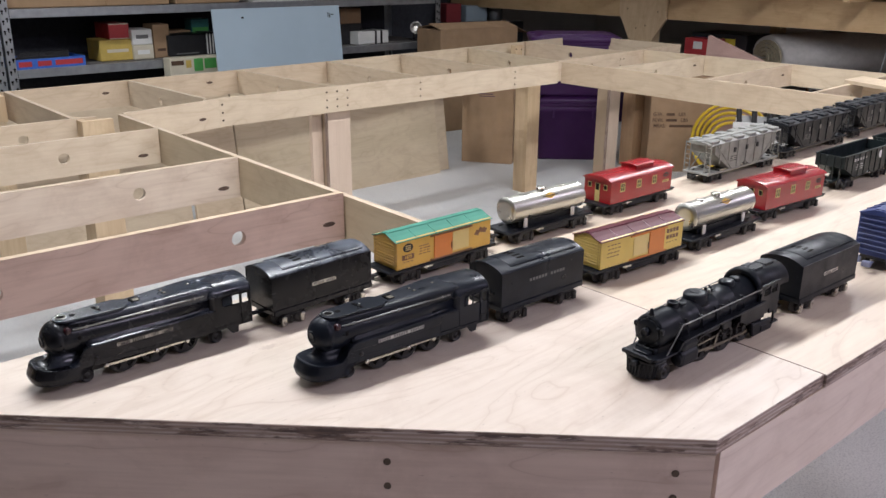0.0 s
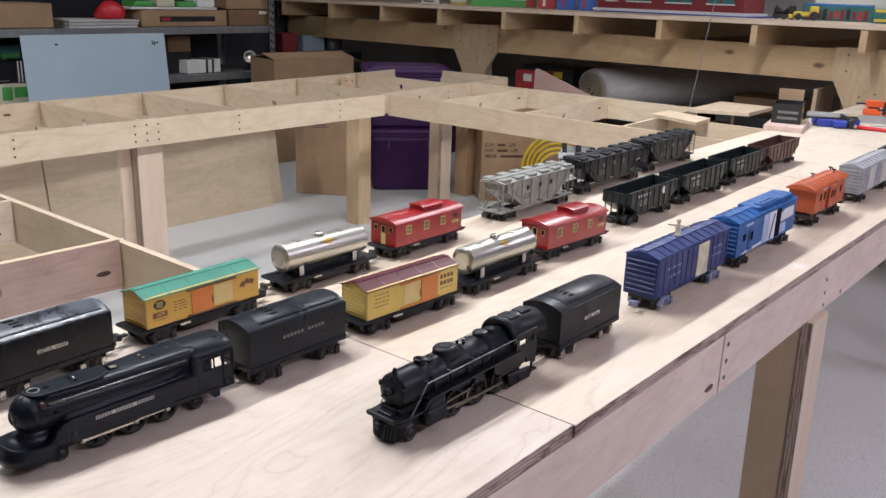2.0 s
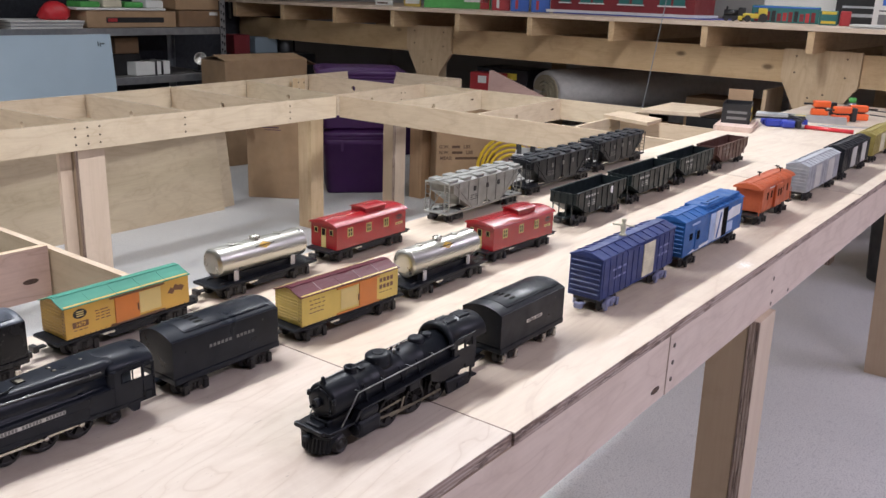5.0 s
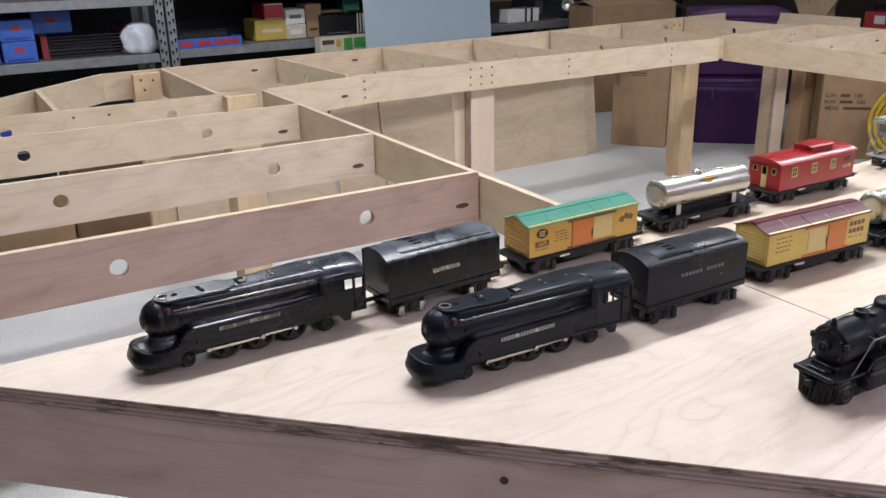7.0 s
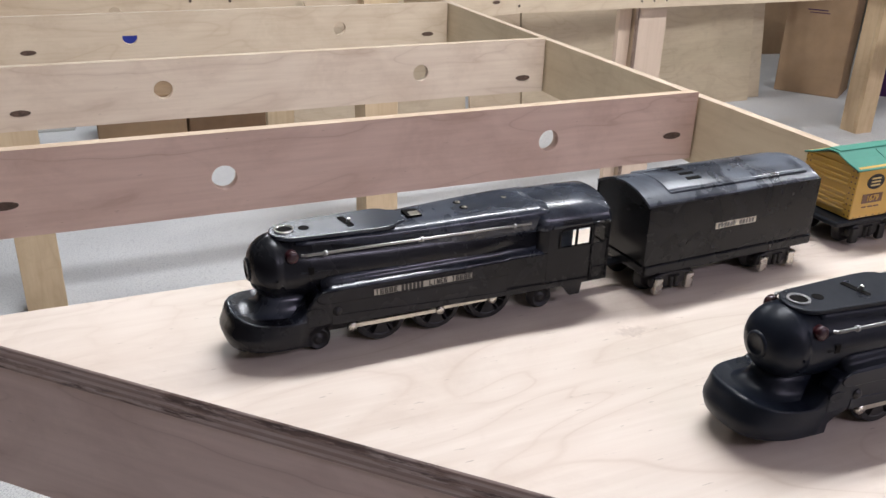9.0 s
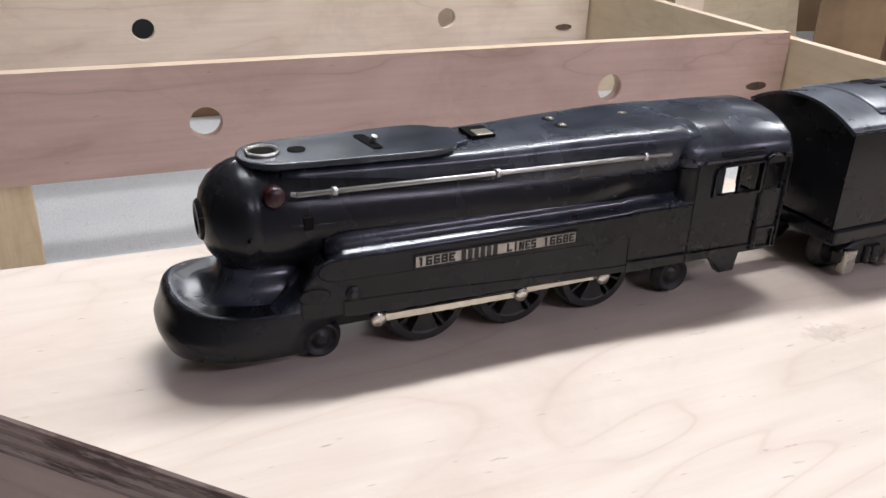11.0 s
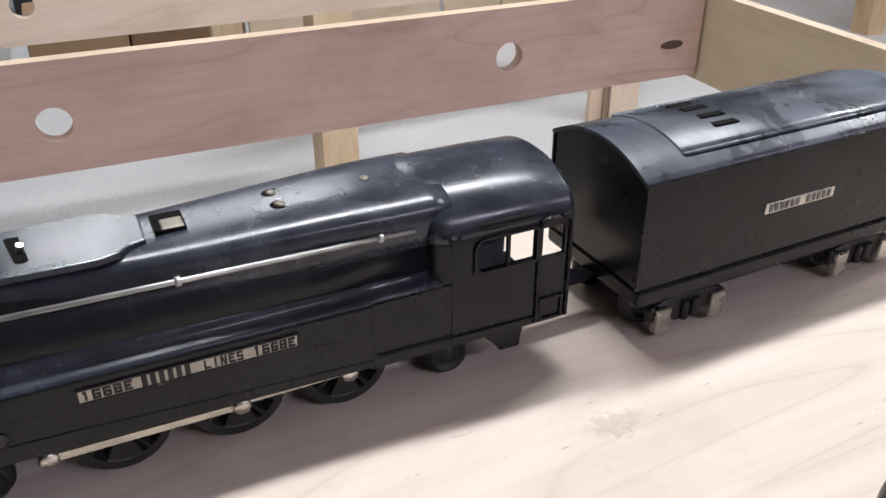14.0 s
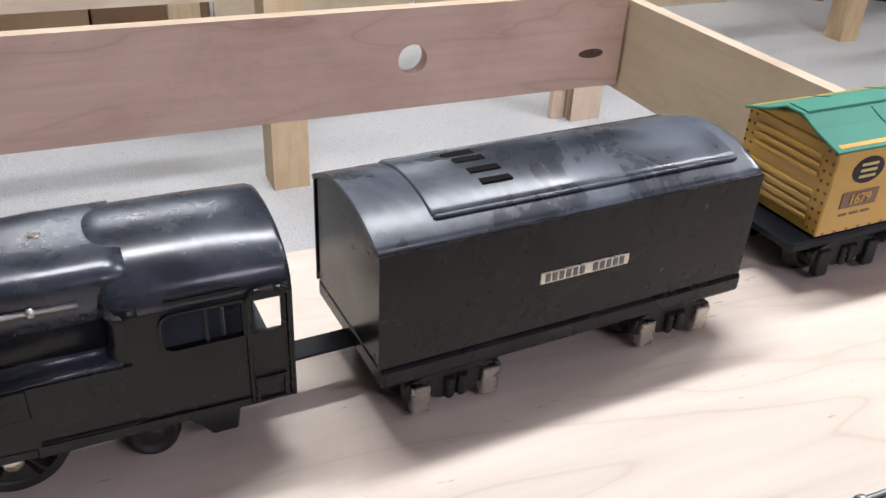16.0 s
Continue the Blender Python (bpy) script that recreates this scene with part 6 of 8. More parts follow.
NAVY = plastic("navy_plastic", (0.026, 0.042, 0.145))
BLUE = plastic("blue_plastic", (0.021, 0.100, 0.30))
ORANGE = plastic("orange_plastic", (0.44, 0.098, 0.038))
GREYP = plastic("grey_plastic", (0.33, 0.34, 0.36))
BLACKP = plastic("black_plastic", (0.013, 0.015, 0.019), 0.4, 0.12)
OLIVE = plastic("mustard_plastic", (0.29, 0.240, 0.075))
BROWNP = plastic("brown_plastic", (0.085, 0.040, 0.032))
PALEGREY = plastic("pale_grey_plastic", (0.25, 0.25, 0.225))
GREENBLACK = plastic("green_black_plastic", (0.010, 0.016, 0.017), 0.4, 0.12)
CREAMP = plastic("cream_plastic", (0.62, 0.58, 0.42))
WHITEPRINT = plain("white_print", (0.70, 0.72, 0.74), 0.5)


def plastic_boxcar(m, ln, body, label, door=None, ribs=True, roof_hatch=False, wheelm=None, figure=False):
    hw, lo, ez, top = 0.0250, 0.0215, 0.0790, 0.0870
    t = thing("toy_boxcar", label, "toy freight car", m, group="toy trains")
    b = bm_new()
    box(b, 0, ln, -hw, hw, lo, ez)
    prism(b, [(-hw - 0.001, ez - 0.0005), (hw + 0.001, ez - 0.0005), (hw + 0.001, ez + 0.001), (0.006, top), (-0.006, top), (-hw - 0.001, ez + 0.001)], "x", -0.002, ln + 0.002)
    bd = part("body", b, body, t, bevel=0.0006)
    b = bm_new()
    rbox(b, 0, ln, -0.0065, 0.0065, top - 0.0004, top + 0.0012, 0.0003, 1)
    part("roof_walk", b, body, bd)
    for k in range(1, 11):
        for s in (-1, 1):
            b = bm_new()
            u = ln * k / 11
            prism(b, [(s * 0.0062, top), (s * (hw + 0.0006), ez + 0.0010), (s * (hw + 0.0006), ez + 0.0020), (s * 0.0062, top + 0.0011)], "x", u - 0.0012, u + 0.0012)
            part("roof_rib", b, body, bd)
    for u, d in ((0, -1), (ln, 1)):
        for k in range(7):
            b = bm_new()
            z = lo + 0.005 + k * 0.0072
            rbox(b, min(u, u + d * 0.0018), max(u, u + d * 0.0018), -hw * 0.9, hw * 0.9, z, z + 0.0036, 0.0008, 1)
            part("end_rib", b, body, bd)
    for s in (-1, 1):
        y0, y1 = sorted((s * (hw - 0.0005), s * (hw + 0.0012)))
        for a, c, dm, nm in door or ():
            b = bm_new()
            rbox(b, a, c, y0, y1, lo + 0.003, ez - 0.004, 0.0005, 1)
            dr = part(nm, b, dm, t)
            for k in range(3 if nm == "door" else 0):
                b = bm_new()
                z = lo + 0.012 + k * 0.014
                box(b, a + 0.002, c - 0.002, min(s * (hw + 0.0011), s * (hw + 0.0017)), max(s * (hw + 0.0011), s * (hw + 0.0017)), z, z + 0.0012)
                part("door_batten", b, dm, dr)
        for z in (lo + 0.001, ez - 0.0035):
            b = bm_new()
            box(b, ln * 0.30, ln * 0.72, y0, y1, z, z + 0.0016)
            part("door_track", b, body, t)
        if ribs:
            for k in range(14):
                u = ln * (0.02 + 0.96 * k / 13)
                if any(a - 0.003 < u < c + 0.003 for a, c, _, _ in door or ()):
                    continue
                b = bm_new()
                box(b, u - 0.0006, u + 0.0006, min(s * hw, s * (hw + 0.0007)), max(s * hw, s * (hw + 0.0007)), lo + 0.002, ez - 0.002)
                part("side_rib", b, body, bd)
    if roof_hatch:
        b = bm_new()
        rbox(b, ln * 0.36, ln * 0.98, -0.019, 0.019, ez + 0.0015, top + 0.0022, 0.0020, 2)
        h = part("roof_housing", b, body, t)
        b = bm_new()
        rbox(b, ln * 0.42, ln * 0.72, -0.0165, -0.0025, top + 0.0016, top + 0.0042, 0.0014, 2)
        part("hatch_lid", b, body, h)
        for k in range(4):
            b = bm_new()
            box(b, ln * 0.46 + k * 0.015, ln * 0.46 + k * 0.015 + 0.009, -0.0110, -0.0078, top + 0.0038, top + 0.0045)
            part("vent_slot", b, HOLE, h)
    if figure:
        b = bm_new()
        lathe(b, (ln * 0.44, 0, top + 0.0008), (0, 0, 1), [(0, 0.0052), (0.0025, 0.0052), (0.003, 0.0034), (0.012, 0.0040), (0.016, 0.0046), (0.0185, 0.0022), (0.0225, 0.0034), (0.0245, 0.0040), (0.026, 0.0020)], 12)
        cyl(b, (ln * 0.44 - 0.0095, 0.0125, top + 0.0180), (ln * 0.44 + 0.0095, -0.0125, top + 0.0150), 0.0015, 0.0012, seg=8)
        figure_ob = part("trackman_peg", b, CREAMP)
        figure_ob.matrix_basis = m.copy()
        tagged(figure_ob, "small cream plastic peg figure on the blue boxcar roof", "toy figure")
    wm = wheelm or WHEELM
    truck(t, 0.038, wm, r=0.0092, base=0.0165, journal=wm, frame_v=0.0225)
    truck(t, ln - 0.038, wm, r=0.0092, base=0.0165, journal=wm, frame_v=0.0225)
    b = bm_new()
    box(b, 0.004, ln - 0.004, -0.018, 0.018, 0.0160, 0.0216)
    part("frame", b, WHEELM, t)
    coupler(t, 0, -1, wm)
    coupler(t, ln, 1, wm)
    return t


TRUCKBLUE = plastic("blue_grey_truck", (0.20, 0.215, 0.32))
c1 = plastic_boxcar(pose(1.2225, 0.4780, TOP, 0, 0, -0.6), 0.240, NAVY, "navy blue plastic boxcar with cream sliding door", door=[(0.128, 0.166, CREAMP, "door")], wheelm=TRUCKBLUE, figure=True)
bars("side_lettering", c1, plain("pale_blue_print", (0.20, 0.22, 0.42), 0.5), 0.030, 0.085, 0.058, -0.0250, 2, 0.012, 0.0030, seed=21, words=3)
bars("side_lettering", c1, plain("pale_blue_print", (0.20, 0.22, 0.42), 0.5), 0.180, 0.225, 0.058, -0.0250, 2, 0.012, 0.0030, seed=22, words=3)
PALEBLUE = plastic("pale_blue_print", (0.36, 0.46, 0.66))
c2 = plastic_boxcar(pose(1.4960, 0.4725, TOP, 0, 0, -0.6), 0.268, BLUE, "bright blue plastic operating mail car with white graphics", door=[(0.108, 0.132, PALEBLUE, "graphic_panel"), (0.134, 0.166, WHITEPRINT, "graphic_panel"), (0.168, 0.190, HOLE, "doorway")], ribs=False, roof_hatch=True)
for poly, pm, nm in (([(0.022, 0.0235), (0.120, 0.0235), (0.120, 0.0300), (0.040, 0.0275)], WHITEPRINT, "white_stripe"),
                     ([(0.194, 0.0480), (0.256, 0.0500), (0.256, 0.0690), (0.212, 0.0690), (0.194, 0.0640)], WHITEPRINT, "white_stripe"),
                     ([(0.194, 0.0270), (0.222, 0.0270), (0.222, 0.0440), (0.194, 0.0440)], PALEBLUE, "pale_panel"),
                     ([(0.030, 0.0690), (0.062, 0.0690), (0.062, 0.0725), (0.030, 0.0725)], PALEBLUE, "side_lettering")):
    b = bm_new()
    prism(b, poly, "y", -0.0250, -0.0254)
    part(nm, b, pm, c2)
b = bm_new()
prism(b, [(0.140, 0.0270), (0.147, 0.0270), (0.160, 0.0700), (0.153, 0.0700)], "y", -0.0261, -0.0265)
part("slanted_bar", b, BLUE, c2)
b = bm_new()
rbox(b, 0.046, 0.066, -0.0264, -0.0246, 0.0250, 0.0600, 0.0006, 1)
dr = part("side_door", b, BLUE, c2)
b = bm_new()
box(b, 0.050, 0.062, -0.0267, -0.0263, 0.0430, 0.0570)
part("door_window", b, HOLE, dr)
b = bm_new()
rbox(b, 0.022, 0.034, -0.0257, -0.0248, 0.0460, 0.0570, 0.0004, 1)
part("window", b, HOLE, c2)


def bay_caboose(m):
    ln, hw, lo, ez, top = 0.212, 0.0265, 0.0260, 0.0745, 0.0840
    t = thing("toy_caboose", "orange plastic caboose with roof ribs and smoke jack", "toy caboose", m, group="toy trains")
    b = bm_new()
    box(b, 0.016, ln - 0.016, -hw, hw, lo, ez)
    bd = part("body", b, ORANGE, t, bevel=0.0006)
    b = bm_new()
    prism(b, arch(hw + 0.0015, ez - 0.001, top, 14, 1.8), "x", -0.004, ln + 0.004)
    rf = part("roof", b, ORANGE, t, bevel=0.0005)
    b = bm_new()
    rbox(b, 0.0, ln, -0.006, 0.006, top - 0.0006, top + 0.0010, 0.0004, 1)
    part("roof_walk", b, ORANGE, rf)
    for k in range(1, 14):
        b = bm_new()
        u = ln * k / 14
        o_ = arch(hw + 0.0017, ez - 0.001, top + 0.0006, 14, 1.8)
        prism(b, o_, "x", u - 0.001, u + 0.001)
        part("roof_rib", b, ORANGE, rf)
    for u, v in ((0.094, 0.010), (0.178, -0.006), (0.196, 0.006)):
        b = bm_new()
        cyl(b, (u, v, top - 0.003), (u, v, top + 0.007), 0.0011, seg=8)
        cyl(b, (u, v - 0.004, top + 0.007), (u, v + 0.004, top + 0.007), 0.0016, seg=8)
        part("smoke_jack", b, WHEELM, rf)
    for s in (-1, 1):
        b = bm_new()
        rbox(b, ln * 0.40, ln * 0.60, min(s * hw, s * (hw + 0.0048)), max(s * hw, s * (hw + 0.0048)), lo + 0.002, ez - 0.002, 0.001, 1)
        bay = part("bay", b, ORANGE, t)
        for u, v in ((0.046, hw), (0.070, hw), (0.099, hw + 0.0048), (0.114, hw + 0.0048), (0.142, hw), (0.172, hw)):
            b = bm_new()
            y0, y1 = sorted((s * (v - 0.0008), s * (v + 0.0002)))
            box(b, u - 0.0042, u + 0.0042, y0, y1, 0.0480, 0.0630)
            part("window", b, HOLE, t)
        bars("side_lettering", t, WHITEPRINT, 0.055, 0.090, 0.0700, s * hw, 1, 0.004, 0.0028, seed=31, words=3, side=s)
    for u in (0.0065, ln - 0.0065):
        b = bm_new()
        rbox(b, u - 0.010, u + 0.010, -0.0275, 0.0275, 0.0185, 0.0225, 0.0006, 1)
        pf = part("end_platform", b, WHEELM, t)
        for v in (-0.026, 0.026):
            b = bm_new()
            cyl(b, (u, v, 0.022), (u, v, 0.050), 0.0009, seg=6)
            part("railing_post", b, ORANGE, pf)
    truck(t, 0.040, WHEELM, r=0.0092, base=0.0165, journal=WHEELM, frame_v=0.0225)
    truck(t, ln - 0.040, WHEELM, r=0.0092, base=0.0165, journal=WHEELM, frame_v=0.0225)
    b = bm_new()
    box(b, 0.004, ln - 0.004, -0.016, 0.016, 0.0160, 0.0226)
    part("frame", b, WHEELM, t)
    coupler(t, -0.002, -1, WHEELM)
    coupler(t, ln + 0.002, 1, WHEELM)


bay_caboose(pose(1.8680, 0.4715, TOP, 0, 0, -0.8))
DARKOPEN = plain("pale_door_poster", (0.55, 0.54, 0.50), 0.5)
plastic_boxcar(pose(2.1680, 0.4600, TOP, 0, 0, -0.3), 0.272, GREYP, "light grey plastic boxcar with pale side panels", door=[(0.060, 0.105, DARKOPEN, "door"), (0.165, 0.220, DARKOPEN, "side_panel")])
plastic_boxcar(pose(2.4880, 0.4590, TOP, 0, 0, -0.3), 0.285, BLACKP, "black plastic boxcar with pale side panels", door=[(0.085, 0.135, DARKOPEN, "door"), (0.195, 0.245, DARKOPEN, "side_panel")])
plastic_boxcar(pose(2.8300, 0.4560, TOP, 0, 0, -0.3), 0.290, OLIVE, "mustard yellow plastic boxcar with cream side panels", door=[(0.085, 0.140, CREAMP, "door"), (0.200, 0.255, CREAMP, "side_panel")])


def open_hopper(m, ln, body, label, letter):
    hw, lo, top = 0.0280, 0.0200, 0.0650
    t = thing("toy_hopper_car", label, "toy freight car", m, group="toy trains")
    for s in (-1, 1):
        b = bm_new()
        y0, y1 = sorted((s * (hw - 0.0022), s * hw))
        prism(b, [(0.0, 0.0440), (0.0, top), (ln, top), (ln, 0.0440), (ln - 0.050, lo), (ln * 0.5 + 0.014, lo), (ln * 0.5, 0.0290), (ln * 0.5 - 0.014, lo), (0.050, lo)], "y", y0, y1)
        sd = part("side_panel", b, body, t)
        b = bm_new()
        rbox(b, -0.001, ln + 0.001, min(s * (hw - 0.0028), s * (hw + 0.0016)), max(s * (hw - 0.0028), s * (hw + 0.0016)), top - 0.0006, top + 0.0016, 0.0006, 1)
        part("top_rail", b, body, sd)
        for k in range(9):
            u = ln * (0.04 + 0.92 * k / 8)
            b = bm_new()
            z0 = max(lo, 0.0440 - min(u, ln - u) * 0.48)
            box(b, u - 0.0013, u + 0.0013, min(s * hw, s * (hw + 0.0014)), max(s * hw, s * (hw + 0.0014)), z0 + 0.001, top - 0.0006)
            part("side_rib", b, body, sd)
        if letter:
            b = bm_new()
            for k in range(5):
                box(b, ln * 0.18 + k * 0.011, ln * 0.18 + k * 0.011 + 0.0065, min(s * hw, s * (hw + 0.0003)), max(s * hw, s * (hw + 0.0003)), 0.0520, 0.0565)
            part("side_lettering", b, letter, t)
            bars("side_print", t, letter, ln * 0.22, ln * 0.40, 0.0440, s * hw, 3, 0.0042, 0.0016, seed=int(ln * 1e4), words=2, side=s)
    for u0, u1 in ((0.001, 0.050), (ln - 0.001, ln - 0.050)):
        b = bm_new()
        prism(b, [(u0, 0.0460), (u1, 0.0215), (u1, 0.0200), (u0, 0.0440)], "y", -hw + 0.002, hw - 0.002)
        part("slope_sheet", b, body, t)
    b = bm_new()
    box(b, 0.048, ln - 0.048, -hw + 0.002, hw - 0.002, 0.0200, 0.0215)
    part("floor_sheet", b, body, t)
    for u in (0.0, ln - 0.0018):
        b = bm_new()
        box(b, u, u + 0.0018, -hw + 0.002, hw - 0.002, 0.0440, top)
        part("end_panel", b, body, t)
        for v in (-0.020, -0.007, 0.007, 0.020):
            b = bm_new()
            uu = u - 0.001 if u < 0.01 else u + 0.0025
            box(b, uu - 0.0010, uu + 0.0010, v - 0.0009, v + 0.0009, 0.0190, 0.0640)
            part("end_post", b, body, t)
    b = bm_new()
    rbox(b, -0.004, ln + 0.004, -0.011, 0.011, 0.0155, 0.0192, 0.0006, 1)
    part("frame", b, body, t)
    truck(t, 0.034, WHEELM, r=0.0092, base=0.0160, journal=WHEELM, frame_v=0.0225)
    truck(t, ln - 0.034, WHEELM, r=0.0092, base=0.0160, journal=WHEELM, frame_v=0.0225)
    coupler(t, -0.004, -1, WHEELM)
    coupler(t, ln + 0.004, 1, WHEELM)
    return t


HOPPERINK = plain("worn_white_lettering", (0.42, 0.43, 0.42), 0.6, var=0.3, scale=200)
h1 = open_hopper(pose(1.6080, 0.7290, TOP, 0, 0, 0.4), 0.212, GREENBLACK, "black plastic open hopper car with white lettering", HOPPERINK)
b = bm_new()
cyl(b, (0.150, -0.0280, 0.0520), (0.150, -0.0285, 0.0520), 0.0075, seg=20)
part("round_emblem", b, WHITEPRINT, h1)
open_hopper(pose(1.8500, 0.7310, TOP, 0, 0, 0.4), 0.236, GREENBLACK, "black plastic open hopper car with grey lettering", HOPPERINK)
open_hopper(pose(2.1130, 0.7340, TOP, 0, 0, 0.4), 0.225, GREENBLACK, "dark green-black plastic open hopper car", HOPPERINK)
open_hopper(pose(2.3650, 0.7350, TOP, 0, 0, 0.4), 0.240, BROWNP, "brown plastic open hopper car", GREYINK)


def covered_hopper(m, ln, body, label, ink):
    hw, lo, ez, top = 0.0272, 0.0200, 0.0738, 0.0785
    t = thing("toy_covered_hopper", label, "toy freight car", m, group="toy trains")
    e0, e1 = 0.038, ln - 0.038
    b = bm_new()
    prism(b, [(e0 - 0.018, ez), (e1 + 0.018, ez), (e1 + 0.018, 0.0560), (e1 - 0.040, lo), (ln * 0.5 + 0.016, lo), (ln * 0.5, 0.0300), (ln * 0.5 - 0.016, lo), (e0 + 0.040, lo), (e0 - 0.018, 0.0560)], "y", -hw, hw)
    bd = part("body", b, body, t, bevel=0.0005)
    b = bm_new()
    o_ = [(-hw - 0.0014, ez - 0.0008), (-hw - 0.0014, ez + 0.001), (-hw * 0.55, top), (hw * 0.55, top), (hw + 0.0014, ez + 0.001), (hw + 0.0014, ez - 0.0008)]
    prism(b, o_, "x", 0.004, ln - 0.004)
    rf = part("roof", b, body, t, bevel=0.0004)
    n = 6
    for k in range(n):
        for v in (-0.0175, 0.0175):
            b = bm_new()
            u = 0.022 + (ln - 0.044) * k / (n - 1)
            rbox(b, u - 0.013, u + 0.013, v - 0.0085, v + 0.0085, top - 0.002, top + 0.0028, 0.0010, 1)
            part("roof_hatch", b, body, rf)
    b = bm_new()
    rbox(b, 0.002, ln - 0.002, -0.0060, 0.0060, top + 0.001, top + 0.0026, 0.0004, 1)
    part("roof_walk", b, body, rf)
    for s in (-1, 1):
        for k in range(7):
            u = ln * (0.14 + 0.72 * k / 6)
            b = bm_new()
            z0 = lo + 0.002 if 2 <= k <= 4 else 0.036
            box(b, u - 0.0014, u + 0.0014, min(s * hw, s * (hw + 0.0015)), max(s * hw, s * (hw + 0.0015)), z0, ez)
            part("side_post", b, body, bd)
        for a, c in ((e0 - 0.016, e0 + 0.045), (e1 + 0.016, e1 - 0.045)):
            b = bm_new()
            prism(b, [(a, ez), (a + 0.003, ez), (c + 0.003, lo), (c, lo)], "y", s * hw, s * (hw + 0.0014))
            part("diagonal_brace", b, body, bd)
        b = bm_new()
        box(b, 0.004, ln - 0.004, min(s * (hw - 0.002), s * (hw + 0.001)), max(s * (hw - 0.002), s * (hw + 0.001)), 0.0170, 0.0200)
        part("side_sill", b, body, t)
        for k, u in enumerate((0.335, 0.50, 0.65)):
            b = bm_new()
            box(b, ln * u - 0.0035, ln * u + 0.0035, min(s * (hw + 0.0002), s * (hw + 0.0018)), max(s * (hw + 0.0002), s * (hw + 0.0018)), 0.0520, 0.0610)
            part("side_lettering", b, ink, t)
        bars("side_print", t, ink, ln * 0.28, ln * 0.40, 0.0440, s * (hw + 0.0003), 3, 0.004, 0.0014, seed=44, words=2, side=s)
    for d, u in ((-1, 0.005), (1, ln - 0.005)):
        for v in (-0.0275, -0.0165, 0.0165, 0.0275):
            b = bm_new()
            cyl(b, (u, v, 0.0195), (u, v, 0.0770), 0.0011, seg=6)
            part("end_post", b, body, t)
        for k in range(6):
            for s in (-1, 1):
                b = bm_new()
                z = 0.025 + k * 0.0088
                cyl(b, (u, s * 0.0165, z), (u, s * 0.0275, z), 0.0007, seg=6)
                part("ladder_rung", b, body, t)
        b = bm_new()
        cyl(b, (u, -0.016, 0.022), (u - d * 0.022, -0.004, 0.058), 0.0010, seg=6)
        part("end_brace", b, body, t)
        b = bm_new()
        cyl(b, (u, 0.016, 0.022), (u - d * 0.022, 0.004, 0.058), 0.0010, seg=6)
        part("end_brace", b, body, t)
        b = bm_new()
        rbox(b, min(u - d * 0.040, u + d * 0.004), max(u - d * 0.040, u + d * 0.004), -0.0285, 0.0285, 0.0165, 0.0198, 0.0006, 1)
        part("end_floor", b, body, t)
    truck(t, 0.036, WHEELM, r=0.0095, base=0.0170, journal=WHEELM, frame_v=0.0225)
    truck(t, ln - 0.036, WHEELM, r=0.0095, base=0.0170, journal=WHEELM, frame_v=0.0225)
    b = bm_new()
    box(b, 0.002, ln - 0.002, -0.008, 0.008, 0.0150, 0.0180)
    part("frame", b, WHEELM, t)
    coupler(t, 0, -1, WHEELM)
    coupler(t, ln, 1, WHEELM)


covered_hopper(pose(1.4600, 0.9170, TOP, 0, 0, 0.6), 0.266, PALEGREY, "pale grey plastic covered hopper car with dark lettering", INK)
covered_hopper(pose(1.7680, 0.9300, TOP, 0, 0, 0.6), 0.300, BLACKP, "black plastic covered hopper car with grey lettering", GREYINK)
covered_hopper(pose(2.1080, 0.9440, TOP, 0, 0, 0.6), 0.290, BLACKP, "dusty black plastic covered hopper car", GREYINK)


# ---- materials of the stored things ----
BLUEBOX = plain("blue_printed_card", (0.04, 0.13, 0.50), 0.45, var=0.15, scale=14)
REDBOX = plain("red_printed_card", (0.42, 0.035, 0.04), 0.5, var=0.15, scale=14)
DARKRED = plain("dark_red_plastic", (0.21, 0.022, 0.028), 0.45, var=0.12, scale=10)
YELLOWBOX = plain("ochre_card", (0.58, 0.42, 0.10), 0.6, var=0.15, scale=12, wear=(0.62, 0.52, 0.30))
WHITEBOX = plain("white_card", (0.72, 0.72, 0.69), 0.6, var=0.06, scale=10)
CREAMBOX = plain("cream_card", (0.62, 0.57, 0.44), 0.65, var=0.1, scale=10)
BLACKBOX = plain("black_card", (0.018, 0.018, 0.02), 0.4, var=0.3, scale=14)
GREENINK = plain("green_ink", (0.08, 0.36, 0.08), 0.55, var=0.1)
WHITEINK = plain("white_ink", (0.75, 0.75, 0.72), 0.6, var=0.05)
BROWNINK = plain("brown_stencil_ink", (0.10, 0.055, 0.03), 0.8, var=0.2)
YELLOWINK = plain("yellow_ink", (0.70, 0.55, 0.06), 0.55, var=0.1)
PALEBLUE = plain("pale_blue_board", (0.42, 0.53, 0.61), 0.45, var=0.04, scale=3)
CLEARBAG = plain("white_plastic_bag", (0.62, 0.66, 0.72), 0.3, var=0.14, scale=30, bumps=0.9, bscale=60)
HOSE = plain("yellow_hose", (0.72, 0.50, 0.03), 0.45, var=0.1)
CARPET = plain("carpet_backing", (0.46, 0.44, 0.42), 0.9, var=0.1, scale=30, bumps=0.5, bscale=300)
PILE = plain("carpet_pile", (0.30, 0.26, 0.18), 0.95, var=0.35, scale=120, bumps=0.8, bscale=400)
ORANGE = plain("orange_plastic", (0.80, 0.13, 0.03), 0.4, var=0.08)
CLAMPBLUE = plain("blue_plastic", (0.03, 0.05, 0.34), 0.4, var=0.1)
ALU = plain("brushed_aluminium", (0.60, 0.62, 0.64), 0.35, 0.9, var=0.08)
